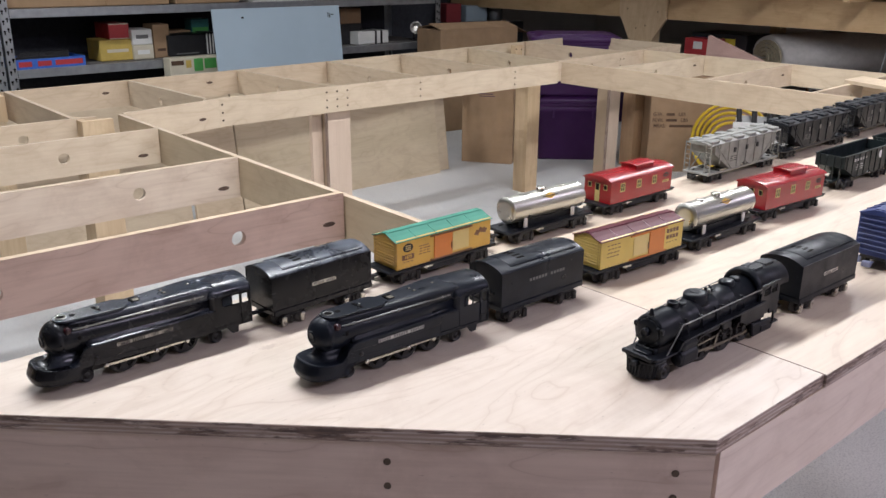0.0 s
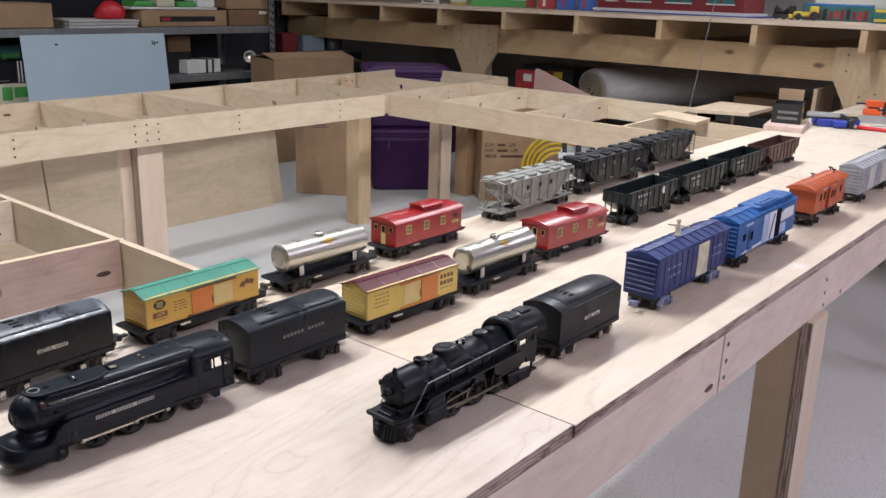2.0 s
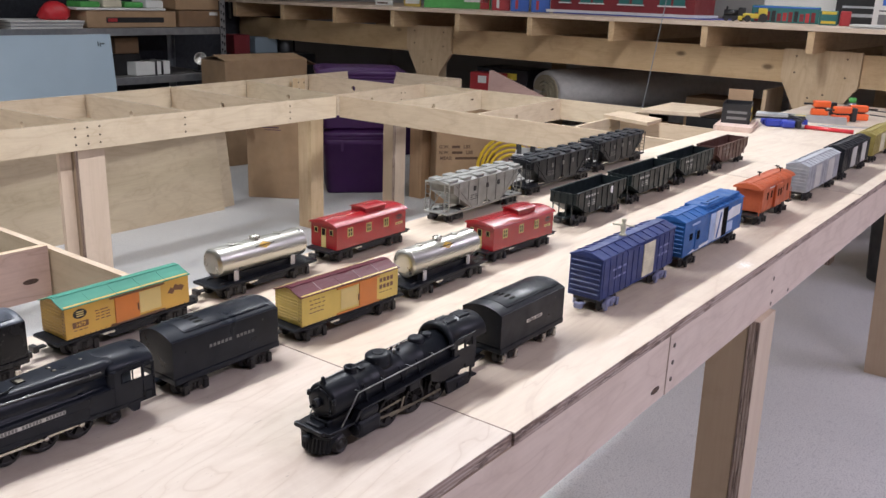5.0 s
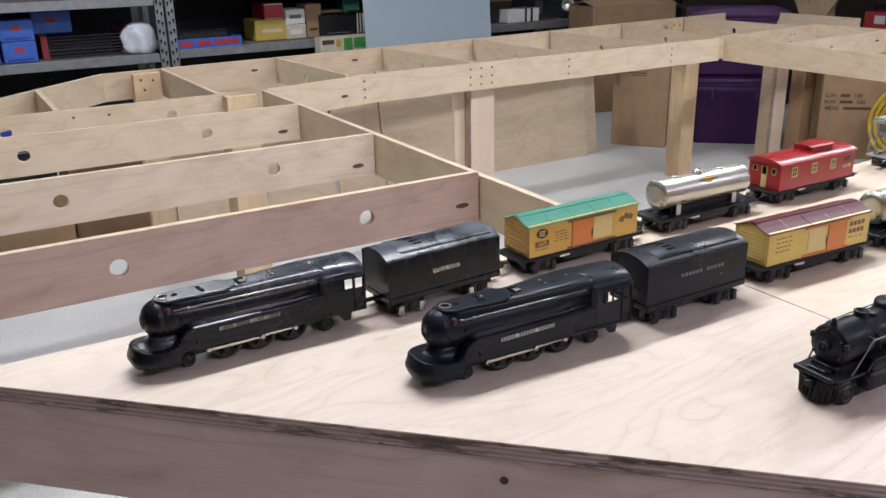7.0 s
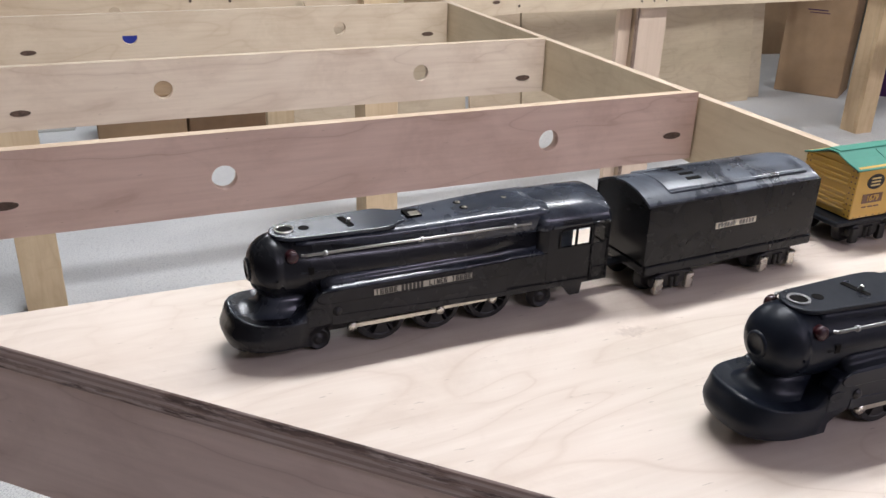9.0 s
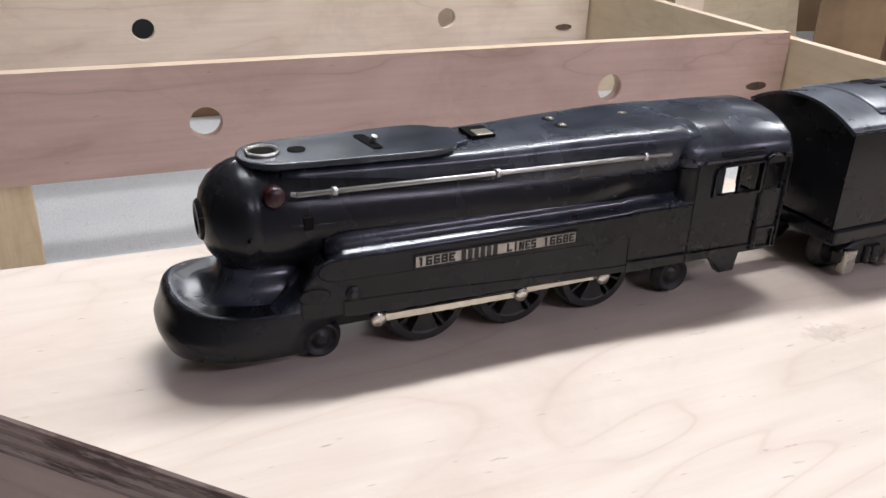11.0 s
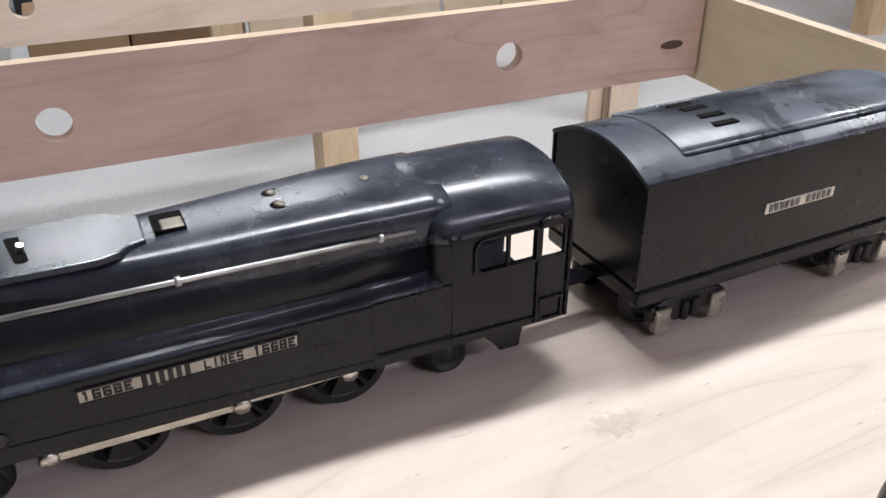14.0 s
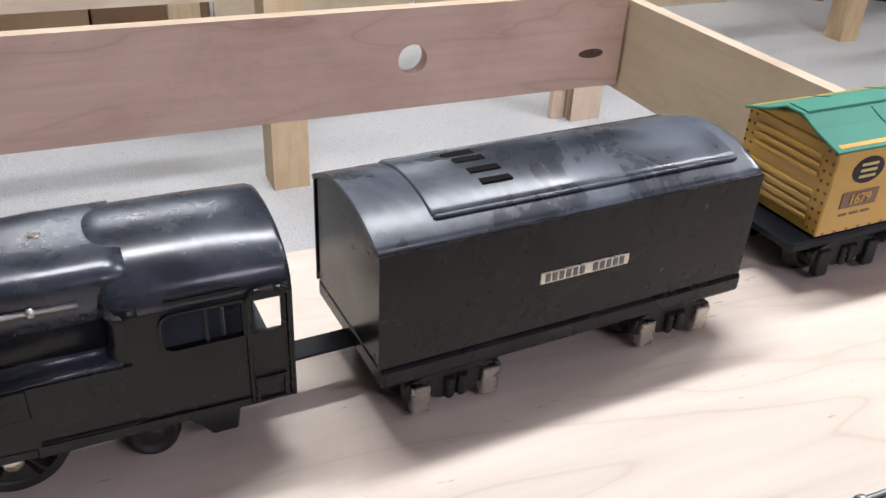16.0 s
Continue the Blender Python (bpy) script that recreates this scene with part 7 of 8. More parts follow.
REDPAINT = plain("red_enamel", (0.60, 0.03, 0.04), 0.35, var=0.06)
DARKSTRIP = plain("dark_fibre_strip", (0.09, 0.075, 0.065), 0.7, var=0.2)
TEXTURED = plain("teal_plastic", (0.03, 0.16, 0.15), 0.4, var=0.15)
PINKPLY = wood("pink_plywood", (0.58, 0.40, 0.36), (0.42, 0.28, 0.25), "y", 0.6)
PINE_DARK = wood("dark_stained_pine", (0.12, 0.07, 0.045), (0.07, 0.04, 0.025), "z", 0.6)
SHELFBOARD = plain("shelf_board", (0.16, 0.15, 0.14), 0.7, var=0.2)


# ---- pine workbench along the far wall ----
BT = 1.048
BENCH = thing("workbench", "long pine workbench with open joists and gusseted posts", "workbench")
b = bm_new(); box(b, 4.8, 4.838, -2.3, 3.345, 0.765, 0.925); part("beam", b, PINE_Y, BENCH, "knotty pine beam")
b = bm_new(); box(b, 4.8, 4.838, 3.349, 5.6, 0.765, 0.92); part("beam", b, PINE_Y, BENCH, "knotty pine beam")
b = bm_new(); box(b, 6.6, 6.638, -2.3, 5.6, 0.765, 0.92); part("beam", b, PINE_Y, BENCH)
b = bm_new(); box(b, 4.54, 6.9, -2.3, 2.09, BT - 0.018, BT); part("benchtop", b, [MAPLE_Y], BENCH)
b = bm_new(); box(b, 4.54, 6.9, 2.094, 5.6, BT - 0.02, BT - 0.002); part("benchtop", b, [MAPLE_Y], BENCH)
for i in range(16):
    y = 5.195 - 0.5147 * i
    b = bm_new(); box(b, 4.55, 6.88, y - 0.016, y + 0.016, 0.926, 1.027); part("joist", b, PINE_X, BENCH)
for y in (3.53, 1.07, -1.4):
    b = bm_new()
    prism(b, [(y - 0.185, 0.935), (y + 0.185, 0.935), (y + 0.185, 0.79), (y + 0.10, 0.63), (y + 0.09, 0.4), (y - 0.09, 0.4), (y - 0.09, 0.63), (y - 0.185, 0.765)], "x", 4.78, 4.7985)
    part("gusset", b, PINE_Z, BENCH, "funnel-shaped plywood gusset with screws", bevel=0.001)
    b = bm_new(); box(b, 4.84, 4.93, y - 0.045, y + 0.045, 0, 0.93); part("post", b, PINE_Z, BENCH, bevel=0.003)
    b = bm_new(); box(b, 6.5, 6.59, y - 0.045, y + 0.045, 0, 0.93); part("post", b, PINE_Z, BENCH, bevel=0.003)
    for dy, z in ((-0.12, 0.90), (0.12, 0.90), (-0.12, 0.81), (0.12, 0.82), (-0.03, 0.72), (0.04, 0.70)):
        b = bm_new(); cyl(b, (4.7795, y + dy, z), (4.781, y + dy, z), 0.005, seg=8); part("screw_head", b, SCREW, BENCH)


def carton(name, label, cat, m, w, d, h, mater, tape=None, flaps=False, marks=(), group=""):
    """A box standing on its base, front face at -y; marks are (u0, u1, v0, v1, material) on that face."""
    t = thing(name, label, cat, m, group=group)
    b = bm_new()
    rbox(b, -w / 2, w / 2, 0, d, 0, h, min(0.004, h * 0.06), 1)
    part("body", b, mater, t)
    if tape:
        b = bm_new()
        box(b, -w / 2 - 0.0006, w / 2 + 0.0006, d * 0.5 - 0.024, d * 0.5 + 0.024, h * 0.75, h + 0.0008)
        part("tape", b, tape, t)
    if flaps:
        for s in (-1, 1):
            b = bm_new()
            y0, y1 = (0.001, d / 2 - 0.0015) if s < 0 else (d / 2 + 0.0015, d - 0.001)
            box(b, -w / 2, w / 2, y0, y1, h + 0.0004, h + 0.004)
            part("flap", b, mater, t)
    for u0, u1, v0, v1, mm in marks:
        b = bm_new()
        box(b, u0 * w, u1 * w, -0.0009, 0.002, v0 * h, v1 * h)
        part("print", b, mm, t)
    return t


def tote(label, m, w, d, h, lid=True, mater=None):
    """A tapered plastic storage bin with a stepped rim, corner ribs and a lid."""
    mater = mater or PURPLE
    t = thing("storage_bin", label, "storage bin", m, group="storage bins")

    def ring(k, z, r=0.035):
        pts = []
        for cx, cy, a0 in ((1, 1, 0), (-1, 1, 90), (-1, -1, 180), (1, -1, 270)):
            for i in range(5):
                a = radians(a0 + 22.5 * i)
                pts.append((cx * (w / 2 * k - r) + r * math.cos(a), cy * (d / 2 * k - r) + r * math.sin(a), z))
        return pts
    b = bm_new()
    loft(b, [ring(0.86, 0.0), ring(0.88, 0.012), ring(0.955, h * 0.82), ring(0.975, h * 0.825), ring(0.98, h - 0.02)])
    part("body", b, mater, t)
    b = bm_new()
    loft(b, [ring(1.0, h - 0.028), ring(1.005, h - 0.018), ring(1.005, h - 0.004), ring(0.985, h)])
    part("rim", b, mater, t)
    for s in (-1, 1):
        for u in (-0.25, 0.25):
            b = bm_new()
            box(b, u * w - 0.006, u * w + 0.006, s * (d / 2 * 0.945), s * (d / 2 * 0.985), h * 0.72, h - 0.03)
            part("rib", b, mater, t)
        b = bm_new()
        rbox(b, s * w / 2 * 0.96, s * w / 2 * 1.03, -0.06, 0.06, h - 0.07, h - 0.03, 0.004)
        part("handle", b, mater, t)
    if lid:
        b = bm_new()
        loft(b, [ring(1.02, h - 0.012), ring(1.025, h + 0.012), ring(0.97, h + 0.02), ring(0.95, h + 0.012), ring(0.86, h + 0.012), ring(0.84, h + 0.026), ring(0.4, h + 0.03)])
        part("lid", b, mater, t)
    return t


# ---- on the workbench ----
def on_bench(slope, x):
    return x, -0.04 + (x - 0.229) * slope


X = 5.15
x, y = on_bench(0.816, X)
t = thing("toy_figure_box", "small yellow and white toy package", "toy", pose(x, y, BT - 0.002, 0, 0, -50))
b = bm_new(); rbox(b, -0.06, 0.06, -0.03, 0.03, 0, 0.12, 0.006); part("pack", b, YELLOWBOX, t)
b = bm_new(); box(b, -0.05, 0.05, -0.034, -0.0295, 0.02, 0.05); part("print", b, WHITEINK, t)
x, y = on_bench(0.735, X)
t = carton("playset_box", "green and red printed playset box", "toy box", pose(x, y, BT - 0.002, 0, 0, -52), 0.46, 0.2, 0.13, GREENINK, marks=[(0.1, 0.46, 0.35, 0.8, WHITEINK), (0.34, 0.48, 0.02, 0.98, REDBOX), (-0.48, 0.2, 0.62, 0.95, TEXTURED)])
for sl, lab, mm in ((0.662, "red toy packet", REDBOX), (0.632, "blue toy carton with red mark", BLUEBOX), (0.600, "blue toy carton with red mark", BLUEBOX)):
    x, y = on_bench(sl, X)
    carton("toy_carton", "small " + lab + " on the workbench", "toy box", pose(x, y, BT - 0.002, 0, 0, -58), 0.12, 0.1, 0.16, mm, marks=[(-0.25, -0.1, 0.1, 0.45, REDBOX if mm is BLUEBOX else WHITEINK)])
x, y = on_bench(0.87, X)
carton("white_packet", "small flat white packet on the workbench", "packet", pose(x, y, BT - 0.002, 0, 0, -50), 0.13, 0.08, 0.035, WHITEBOX, marks=[(-0.4, 0.2, 0.3, 0.6, BROWNINK)])
# the model station building
y0, y1 = on_bench(0.392, X)[1], on_bench(0.585, X)[1]
t = thing("toy_station", "dark red model station building with green windows", "model building", pose(X, (y0 + y1) / 2, BT))
hw = (y1 - y0) / 2
b = bm_new(); box(b, -0.02, 0.34, -hw - 0.02, hw + 0.02, 0.006, 0.022); part("base", b, WHITEBOX, t)
b = bm_new(); box(b, -0.05, 0.42, -hw - 0.12, hw - 0.05, 0.0, 0.0055); part("blue_mat", b, CLAMPBLUE, t)
b = bm_new(); box(b, 0, 0.32, -hw, hw, 0.0225, 0.30); part("wall", b, DARKRED, t)
b = bm_new(); prism(b, [(-hw - 0.03, 0.301), (hw + 0.03, 0.301), (hw * 0.7, 0.38), (-hw * 0.7, 0.38)], "x", -0.03, 0.35); part("roof", b, BLACKBOX, t)
for i, u in enumerate((-0.8, -0.62, -0.25, -0.07, 0.3, 0.48, 0.78)):
    w = part("window", (lambda q: (box(q, -0.004, 0.003, u * hw - 0.035, u * hw + 0.035, 0.07, 0.22), q)[1])(bm_new()), TEXTURED, t)
    part("sill", (lambda q: (box(q, -0.012, 0.002, u * hw - 0.042, u * hw + 0.042, 0.062, 0.0695), q)[1])(bm_new()), WHITEBOX, w)
# small trains and packages
x, y = on_bench(0.345, X)
t = thing("toy_engine", "small black toy engine on the workbench", "toy", pose(x, y, BT, 0, 0, -70))
b = bm_new(); rbox(b, -0.06, 0.06, -0.02, 0.02, 0.012, 0.03, 0.003); cyl(b, (-0.055, 0, 0.045), (0.02, 0, 0.045), 0.018); rbox(b, 0.02, 0.06, -0.022, 0.022, 0.028, 0.075, 0.003); cyl(b, (-0.04, 0, 0.05), (-0.04, 0, 0.08), 0.006)
part("body", b, BLACKBOX, t)
for u in (-0.04, 0, 0.04):
    for s in (-1, 1):
        b = bm_new(); cyl(b, (u, s * 0.016, 0.013), (u, s * 0.022, 0.013), 0.013); part("wheel", b, BLACKBOX, t)
x, y = on_bench(0.322, X)
t = thing("toy_tractor", "yellow toy tractor with black wheels", "toy", pose(x, y, BT, 0, 0, -70))
b = bm_new(); rbox(b, -0.06, 0.03, -0.02, 0.02, 0.02, 0.045, 0.005); rbox(b, 0.02, 0.065, -0.024, 0.024, 0.02, 0.075, 0.004); rbox(b, -0.085, -0.062, -0.034, 0.034, 0.008, 0.03, 0.003); part("body", b, YELLOWINK, t)
for u, r in ((-0.035, 0.018), (0.045, 0.024)):
    for s in (-1, 1):
        b = bm_new(); cyl(b, (u, s * 0.02, r), (u, s * 0.034, r), r); part("wheel", b, BLACKBOX, t)
x, y = on_bench(0.288, X + 0.15)
carton("blister_pack", "teal package holding a row of pink toys", "toy box", pose(x, y, BT, 0, 0, -72), 0.36, 0.07, 0.092, TEXTURED, marks=[(-0.45 + 0.082 * i, -0.45 + 0.082 * i + 0.058, 0.06 + 0.03 * (i % 3), 0.55 + 0.05 * (i * 5 % 4), (DARKRED, REDBOX, DARKRED, BLACKBOX)[i % 4]) for i in range(11)] + [(-0.48, 0.48, 0.86, 0.95, BLUEBOX)])
x, y = on_bench(0.243, X)
carton("toy_carton", "small green and yellow toy carton", "toy box", pose(x, y, BT, 0, 0, -74), 0.09, 0.08, 0.075, TEXTURED, marks=[(-0.4, 0.4, 0.12, 0.3, YELLOWINK), (-0.4, 0.4, 0.75, 0.95, YELLOWINK)])
x, y = on_bench(0.226, X)
carton("toy_carton", "small red toy carton on the workbench", "toy box", pose(x, y, BT, 0, 0, -74), 0.05, 0.05, 0.075, REDBOX)
x, y = on_bench(0.265, X + 0.6)
carton("white_carton", "plain white carton on the workbench", "box", pose(x, y, BT, 0, 0, -76), 0.5, 0.3, 0.24, WHITEBOX, flaps=True)
x, y = on_bench(0.205, X + 0.5)
carton("black_printer", "low black machine standing on the workbench", "machine", pose(x, y, BT, 0, 0, -78), 0.34, 0.3, 0.15, BLACKBOX, marks=[(-0.4, 0.4, 0.3, 0.42, ALU), (-0.4, 0.4, 0.62, 0.7, ALU)])
x, y = on_bench(0.181, X + 0.1)
carton("white_carton", "white product carton with blue and grey print", "box", pose(x, y, BT, 0, 0, -79), 0.19, 0.14, 0.25, WHITEBOX, marks=[(-0.3, 0.35, 0.44, 0.56, BLUEBOX), (-0.36, -0.05, 0.06, 0.26, GREYINK), (0.0, 0.36, 0.06, 0.13, GREYINK), (0.0, 0.36, 0.17, 0.26, GREYINK), (-0.36, 0.36, 0.32, 0.345, BLACKBOX)])
x, y = on_bench(0.152, X + 0.3)
carton("blue_carton", "dark blue carton on the workbench", "box", pose(x, y, BT, 0, 0, -80), 0.15, 0.12, 0.12, CLAMPBLUE)
for i, (sl, dx, w, mm, lab) in enumerate(((0.192, -0.1, 0.22, WHITEBOX, "white"), (0.155, -0.05, 0.3, WHITEBOX, "white"), (0.142, 0.1, 0.28, PALEBLUE, "pale blue"))):
    x, y = on_bench(sl, X + dx - 0.2)
    t = thing("paper_stack", "loose stack of " + lab + " papers on the workbench", "papers", pose(x, y, BT))
    for j in range(5):
        b = bm_new(); box(b, -0.1, 0.1, -w / 2, w / 2, 0.0035 * j, 0.0035 * j + 0.003)
        s = part("sheet", b, mm, t); s.matrix_basis = pose(0.01 * math.sin(j * 2.1 + i), 0.012 * math.cos(j * 1.7), 0, 0, 0, 6 * math.sin(j * 3.3 + i))
b = bm_new()
pts = [Vector((4.42, 1.70, RH)), Vector((4.43, 1.745, 1.4)), Vector((4.45, 1.764, 1.181)), Vector((4.45, 1.80, 0.9)), Vector((4.45, 1.839, 0.6)), Vector((4.44, 1.87, 0.25)), Vector((4.40, 1.9, 0.004))]
for p, q in zip(pts, pts[1:]):
    cyl(b, p, q, 0.0025, seg=8)
tagged(part("hanging_cable", b, GALV), "thin grey cable hanging down to the floor", "cable")


# ---- under the workbench ----
tote("large purple plastic storage bin with its lid on", pose(3.97, 3.40, 0, 0, 0, -42), 0.46, 0.36, 0.345)
tote("purple plastic storage bin stacked on another bin", pose(3.97, 3.41, 0.376, 0, 0, -42), 0.50, 0.39, 0.315)
tote("dark purple plastic storage bin under the workbench", pose(5.15, 4.15, 0, 0, 0, -90), 0.62, 0.42, 0.42)
bin_ = tote("black plastic storage bin with a white paper label", pose(4.27, 0.383, 0, 0, 0, -44), 0.46, 0.32, 0.40, mater=BLACKBOX)
b = bm_new(); rbox(b, -0.2240, -0.2150, -0.05, 0.03, 0.23, 0.31, 0.001, 1); part("paper_label", b, WHITEBOX, bin_, "white paper label")
carton("dark_carton", "dark blue carton with pale print on top", "box", pose(5.05, 3.12, 0, 0, 0, -90), 0.40, 0.3, 0.68, BLACKBOX, marks=[(-0.42, -0.05, 0.90, 0.96, BLUEBOX), (0.05, 0.3, 0.90, 0.96, YELLOWINK)])
carton("red_carton", "red carton with a white emblem", "box", pose(4.9, 3.16, 0, 0, 0, -90), 0.22, 0.12, 0.655, REDBOX, marks=[(-0.2, 0.1, 0.90, 0.97, WHITEINK)])
# cartons added in dark colours to stand for the dark backdrop here
carton("dark_carton", "brown carton coloured dark for the shade under the bench", "box", pose(5.35, 2.35, 0, 0, 0, -90), 0.6, 0.4, 0.46, CARD_D, flaps=True)
carton("dark_carton", "carton coloured near black for the shade under the bench", "box", pose(4.98, 1.55, 0, 0, 0, -90), 0.5, 0.4, 0.52, BLACKBOX, marks=[(-0.1, 0.25, 0.75, 0.9, GREYINK)])
carton("dark_carton", "brown carton coloured dark for the shade under the bench", "box", pose(5.3, 0.2, 0, 0, 0, -90), 0.7, 0.4, 0.55, CARD_D, flaps=True)
carton("cardboard_box", "open brown cardboard box under the workbench", "box", pose(5.2, 1.72, 0.001, 0, 0, -90), 0.36, 0.3, 0.60, CARD)
t = thing("standing_board", "plain plywood board standing under the workbench", "board", pose(4.78, 1.33, 0))
b = bm_new(); box(b, 0, 0.3, -0.02, 0.0, 0, 0.72); part("board", b, PINE_Z, t, bevel=0.001)
t = thing("dark_post", "dark brown timber post under the workbench", "post", pose(4.80, 1.15, 0))
b = bm_new(); box(b, 0, 0.09, -0.045, 0.045, 0, 0.74); part("post", b, PINE_DARK, t, bevel=0.002)
# rolled carpet on a low crate
t = thing("carpet_roll", "rolled pale carpet with its backing outside", "carpet", pose(4.93, 2.70, 0.575, 0, 0, -36))
b = bm_new()
rings = []
for u, k in ((0.0, 0.93), (0.03, 1.0), (0.25, 1.06), (1.2, 1.12), (1.7, 1.12)):
    ringp = []
    for i in range(28):
        a = 2 * math.pi * i / 28
        r = 0.135 * k * (1 + 0.06 * math.sin(2 * a + 0.6 + u) + 0.02 * math.sin(5 * a))
        ringp.append((u, 1.62 * r * math.cos(a), r * (1.0 if a < math.pi else 0.8) * math.sin(a) + 0.03 * u))
    rings.append(ringp)
loft(b, rings)
part("backing", b, CARPET, t)
for k, r in enumerate((0.112, 0.088, 0.062, 0.036)):
    b = bm_new()
    for i in range(26):
        a0, a1 = 2 * math.pi * i / 28, 2 * math.pi * (i + 1) / 28
        q = [(r * 1.62 * math.cos(a), r * 0.92 * math.sin(a)) for a in (a0, a1)] + [((r - 0.020) * 1.62 * math.cos(a), (r - 0.020) * 0.92 * math.sin(a)) for a in (a1, a0)]
        prism(b, q, "x", -0.012 - 0.004 * k, 0.012)
    part("pile_ring", b, PILE, t)
t = thing("wooden_crate", "low dark wooden crate under the carpet roll", "crate", pose(4.92, 1.75, 0))
for z in (0.02, 0.16, 0.30, 0.42):
    for xx in (0.0, 0.43):
        b = bm_new(); box(b, xx, xx + 0.015, -0.65, 0.65, z, z + 0.085 if z < 0.4 else z + 0.045); part("slat", b, SHELFBOARD, t)
for yy in (-0.665, 0.6505):
    b = bm_new(); box(b, 0, 0.445, yy, yy + 0.0145, 0, 0.465); part("end_panel", b, SHELFBOARD, t)
# pink plywood offcut leaning on the clutter
t = thing("plywood_offcut", "pinkish plywood offcut leaning upright", "plywood", pose(4.45, 2.64, 0))
b = bm_new(); prism(b, [(0.20, 0.0), (0.175, 0.715), (0.165, 0.72), (-0.20, 0.60), (-0.22, 0.0)], "x", 0, 0.018); part("sheet", b, PINKPLY, t)
# cardboard boxes beside the bins
t = carton("cardboard_box", "plain brown cardboard box with stencilled weight text", "box", pose(4.09, 2.705, 0, 0, 0, -41), 0.34, 0.28, 0.52, CARD, flaps=True)
lettering("weight_text", "G.W.", 0.026, BROWNINK, t, pose(-0.125, -0.0011, 0.322, 90, 0, 0))
lettering("weight_text", "LBS", 0.026, BROWNINK, t, pose(0.005, -0.0011, 0.322, 90, 0, 0))
lettering("weight_text", "N.W.", 0.026, BROWNINK, t, pose(-0.125, -0.0011, 0.290, 90, 0, 0))
lettering("weight_text", "LBS", 0.026, BROWNINK, t, pose(0.02, -0.0011, 0.290, 90, 0, 0))
lettering("weight_text", "MEAS:", 0.026, BROWNINK, t, pose(-0.113, -0.0011, 0.258, 90, 0, 0))
lettering("weight_text", "INCH", 0.026, BROWNINK, t, pose(0.115, -0.0011, 0.258, 90, 0, 0))
for u0, u1, v in ((-0.08, -0.035, 0.322), (-0.08, -0.02, 0.290), (-0.06, 0.07, 0.258)):
    b = bm_new(); box(b, u0, u1, -0.0011, 0.002, v - 0.007, v + 0.007); part("text_bar", b, BROWNINK, t)
t = carton("cardboard_box", "tall brown cardboard box standing on the floor", "box", pose(3.415, 3.535, 0, 0, 0, -56), 0.30, 0.24, 0.60, CARD, flaps=True, marks=[(-0.2, 0.1, 0.66, 0.668, PURPLE), (-0.16, 0.14, 0.64, 0.646, PURPLE)])
t = carton("cardboard_box", "large brown cardboard box with open flaps", "box", pose(4.12, 4.36, 0, 0, 0, -8), 0.64, 0.3, 0.675, CARD)
for s, a in ((-1, 12), (1, -8)):
    b = bm_new(); box(b, -0.318, 0.318, 0 if s < 0 else -0.15, 0.15 if s < 0 else 0, 0, 0.004)
    o = part("flap", b, CARD, t); o.matrix_basis = pose(0, 0.002 if s < 0 else 0.298, 0.676, a, 0, 0)
b = bm_new(); box(b, 0, 0.11, 0.01, 0.29, 0, 0.004); o = part("flap", b, CARD_D, t); o.matrix_basis = pose(0.32, 0, 0.672, 0, 22, 0)
# yellow hose coil
t = thing("hose_coil", "coiled yellow air hose standing on the floor", "hose", pose(4.13, 2.42, 0, 0, 0, -60))
b = bm_new()
n = 26 * 5
ringpts = []
for i in range(n + 1):
    a = 2 * math.pi * i / 26
    r = 0.205 - 0.024 * i / 26
    ringpts.append(Vector((r * math.cos(a), 0.03 * math.sin(i * 0.21), 0.215 + r * math.sin(a))))
for p, q in zip(ringpts, ringpts[1:]):
    cyl(b, p, q, 0.0085, seg=8, caps=False)
part("coil", b, HOSE, t)
# white plastic crate with a dark tool rack on it
t = thing("plastic_crate", "white plastic crate holding dark steel hardware", "crate", pose(4.05, 2.12, 0, 0, 0, -60))
b = bm_new()
for q in ((-0.2, 0.2, -0.13, -0.125), (-0.2, 0.2, 0.125, 0.13), (-0.2, -0.195, -0.125, 0.125), (0.195, 0.2, -0.125, 0.125)):
    box(b, *q, 0.0, 0.37)
box(b, -0.195, 0.195, -0.125, 0.125, 0, 0.006)
part("body", b, WHITEBOX, t)
b = bm_new(); rbox(b, -0.21, 0.21, -0.145, -0.1305, 0.35, 0.38, 0.004); part("rim", b, WHITEBOX, t)
for i in range(6):
    b = bm_new(); cyl(b, (-0.15 + 0.06 * i, -0.1, 0.02), (-0.19 + 0.075 * i, 0.08, 0.43), 0.014, seg=8); part("rod", b, BLACKBOX, t)

# clutter in the dark corner behind
# black block added where the corner past the shelves lies in darkness
t = thing("dark_corner_filler", "tall black block added to fill the dark room corner", "cabinet", pose(4.5, 5.45, 0))
b = bm_new(); rbox(b, -0.34, 0.9, 0, 0.4, 0, 1.9, 0.006); part("body", b, BLACKBOX, t)
for u in (-0.03, 0.59):
    b = bm_new(); box(b, u - 0.29, u + 0.29, -0.012, -0.0005, 0.05, 1.86); d = part("door", b, SHADE_BACKING, t)
    b = bm_new(); rbox(b, u + 0.22, u + 0.235, -0.03, -0.0125, 0.9, 1.05, 0.003); part("handle", b, GALV, d)
carton("blue_carton", "pale blue carton stacked in the corner", "box", pose(4.79, 5.12, 0.655, 0, 0, -14), 0.19, 0.14, 0.12, PALEBLUE)
carton("dark_carton", "dark carton standing in the corner", "box", pose(4.82, 5.0, 0, 0, 0, -14), 0.62, 0.4, 0.654, BLACKBOX)
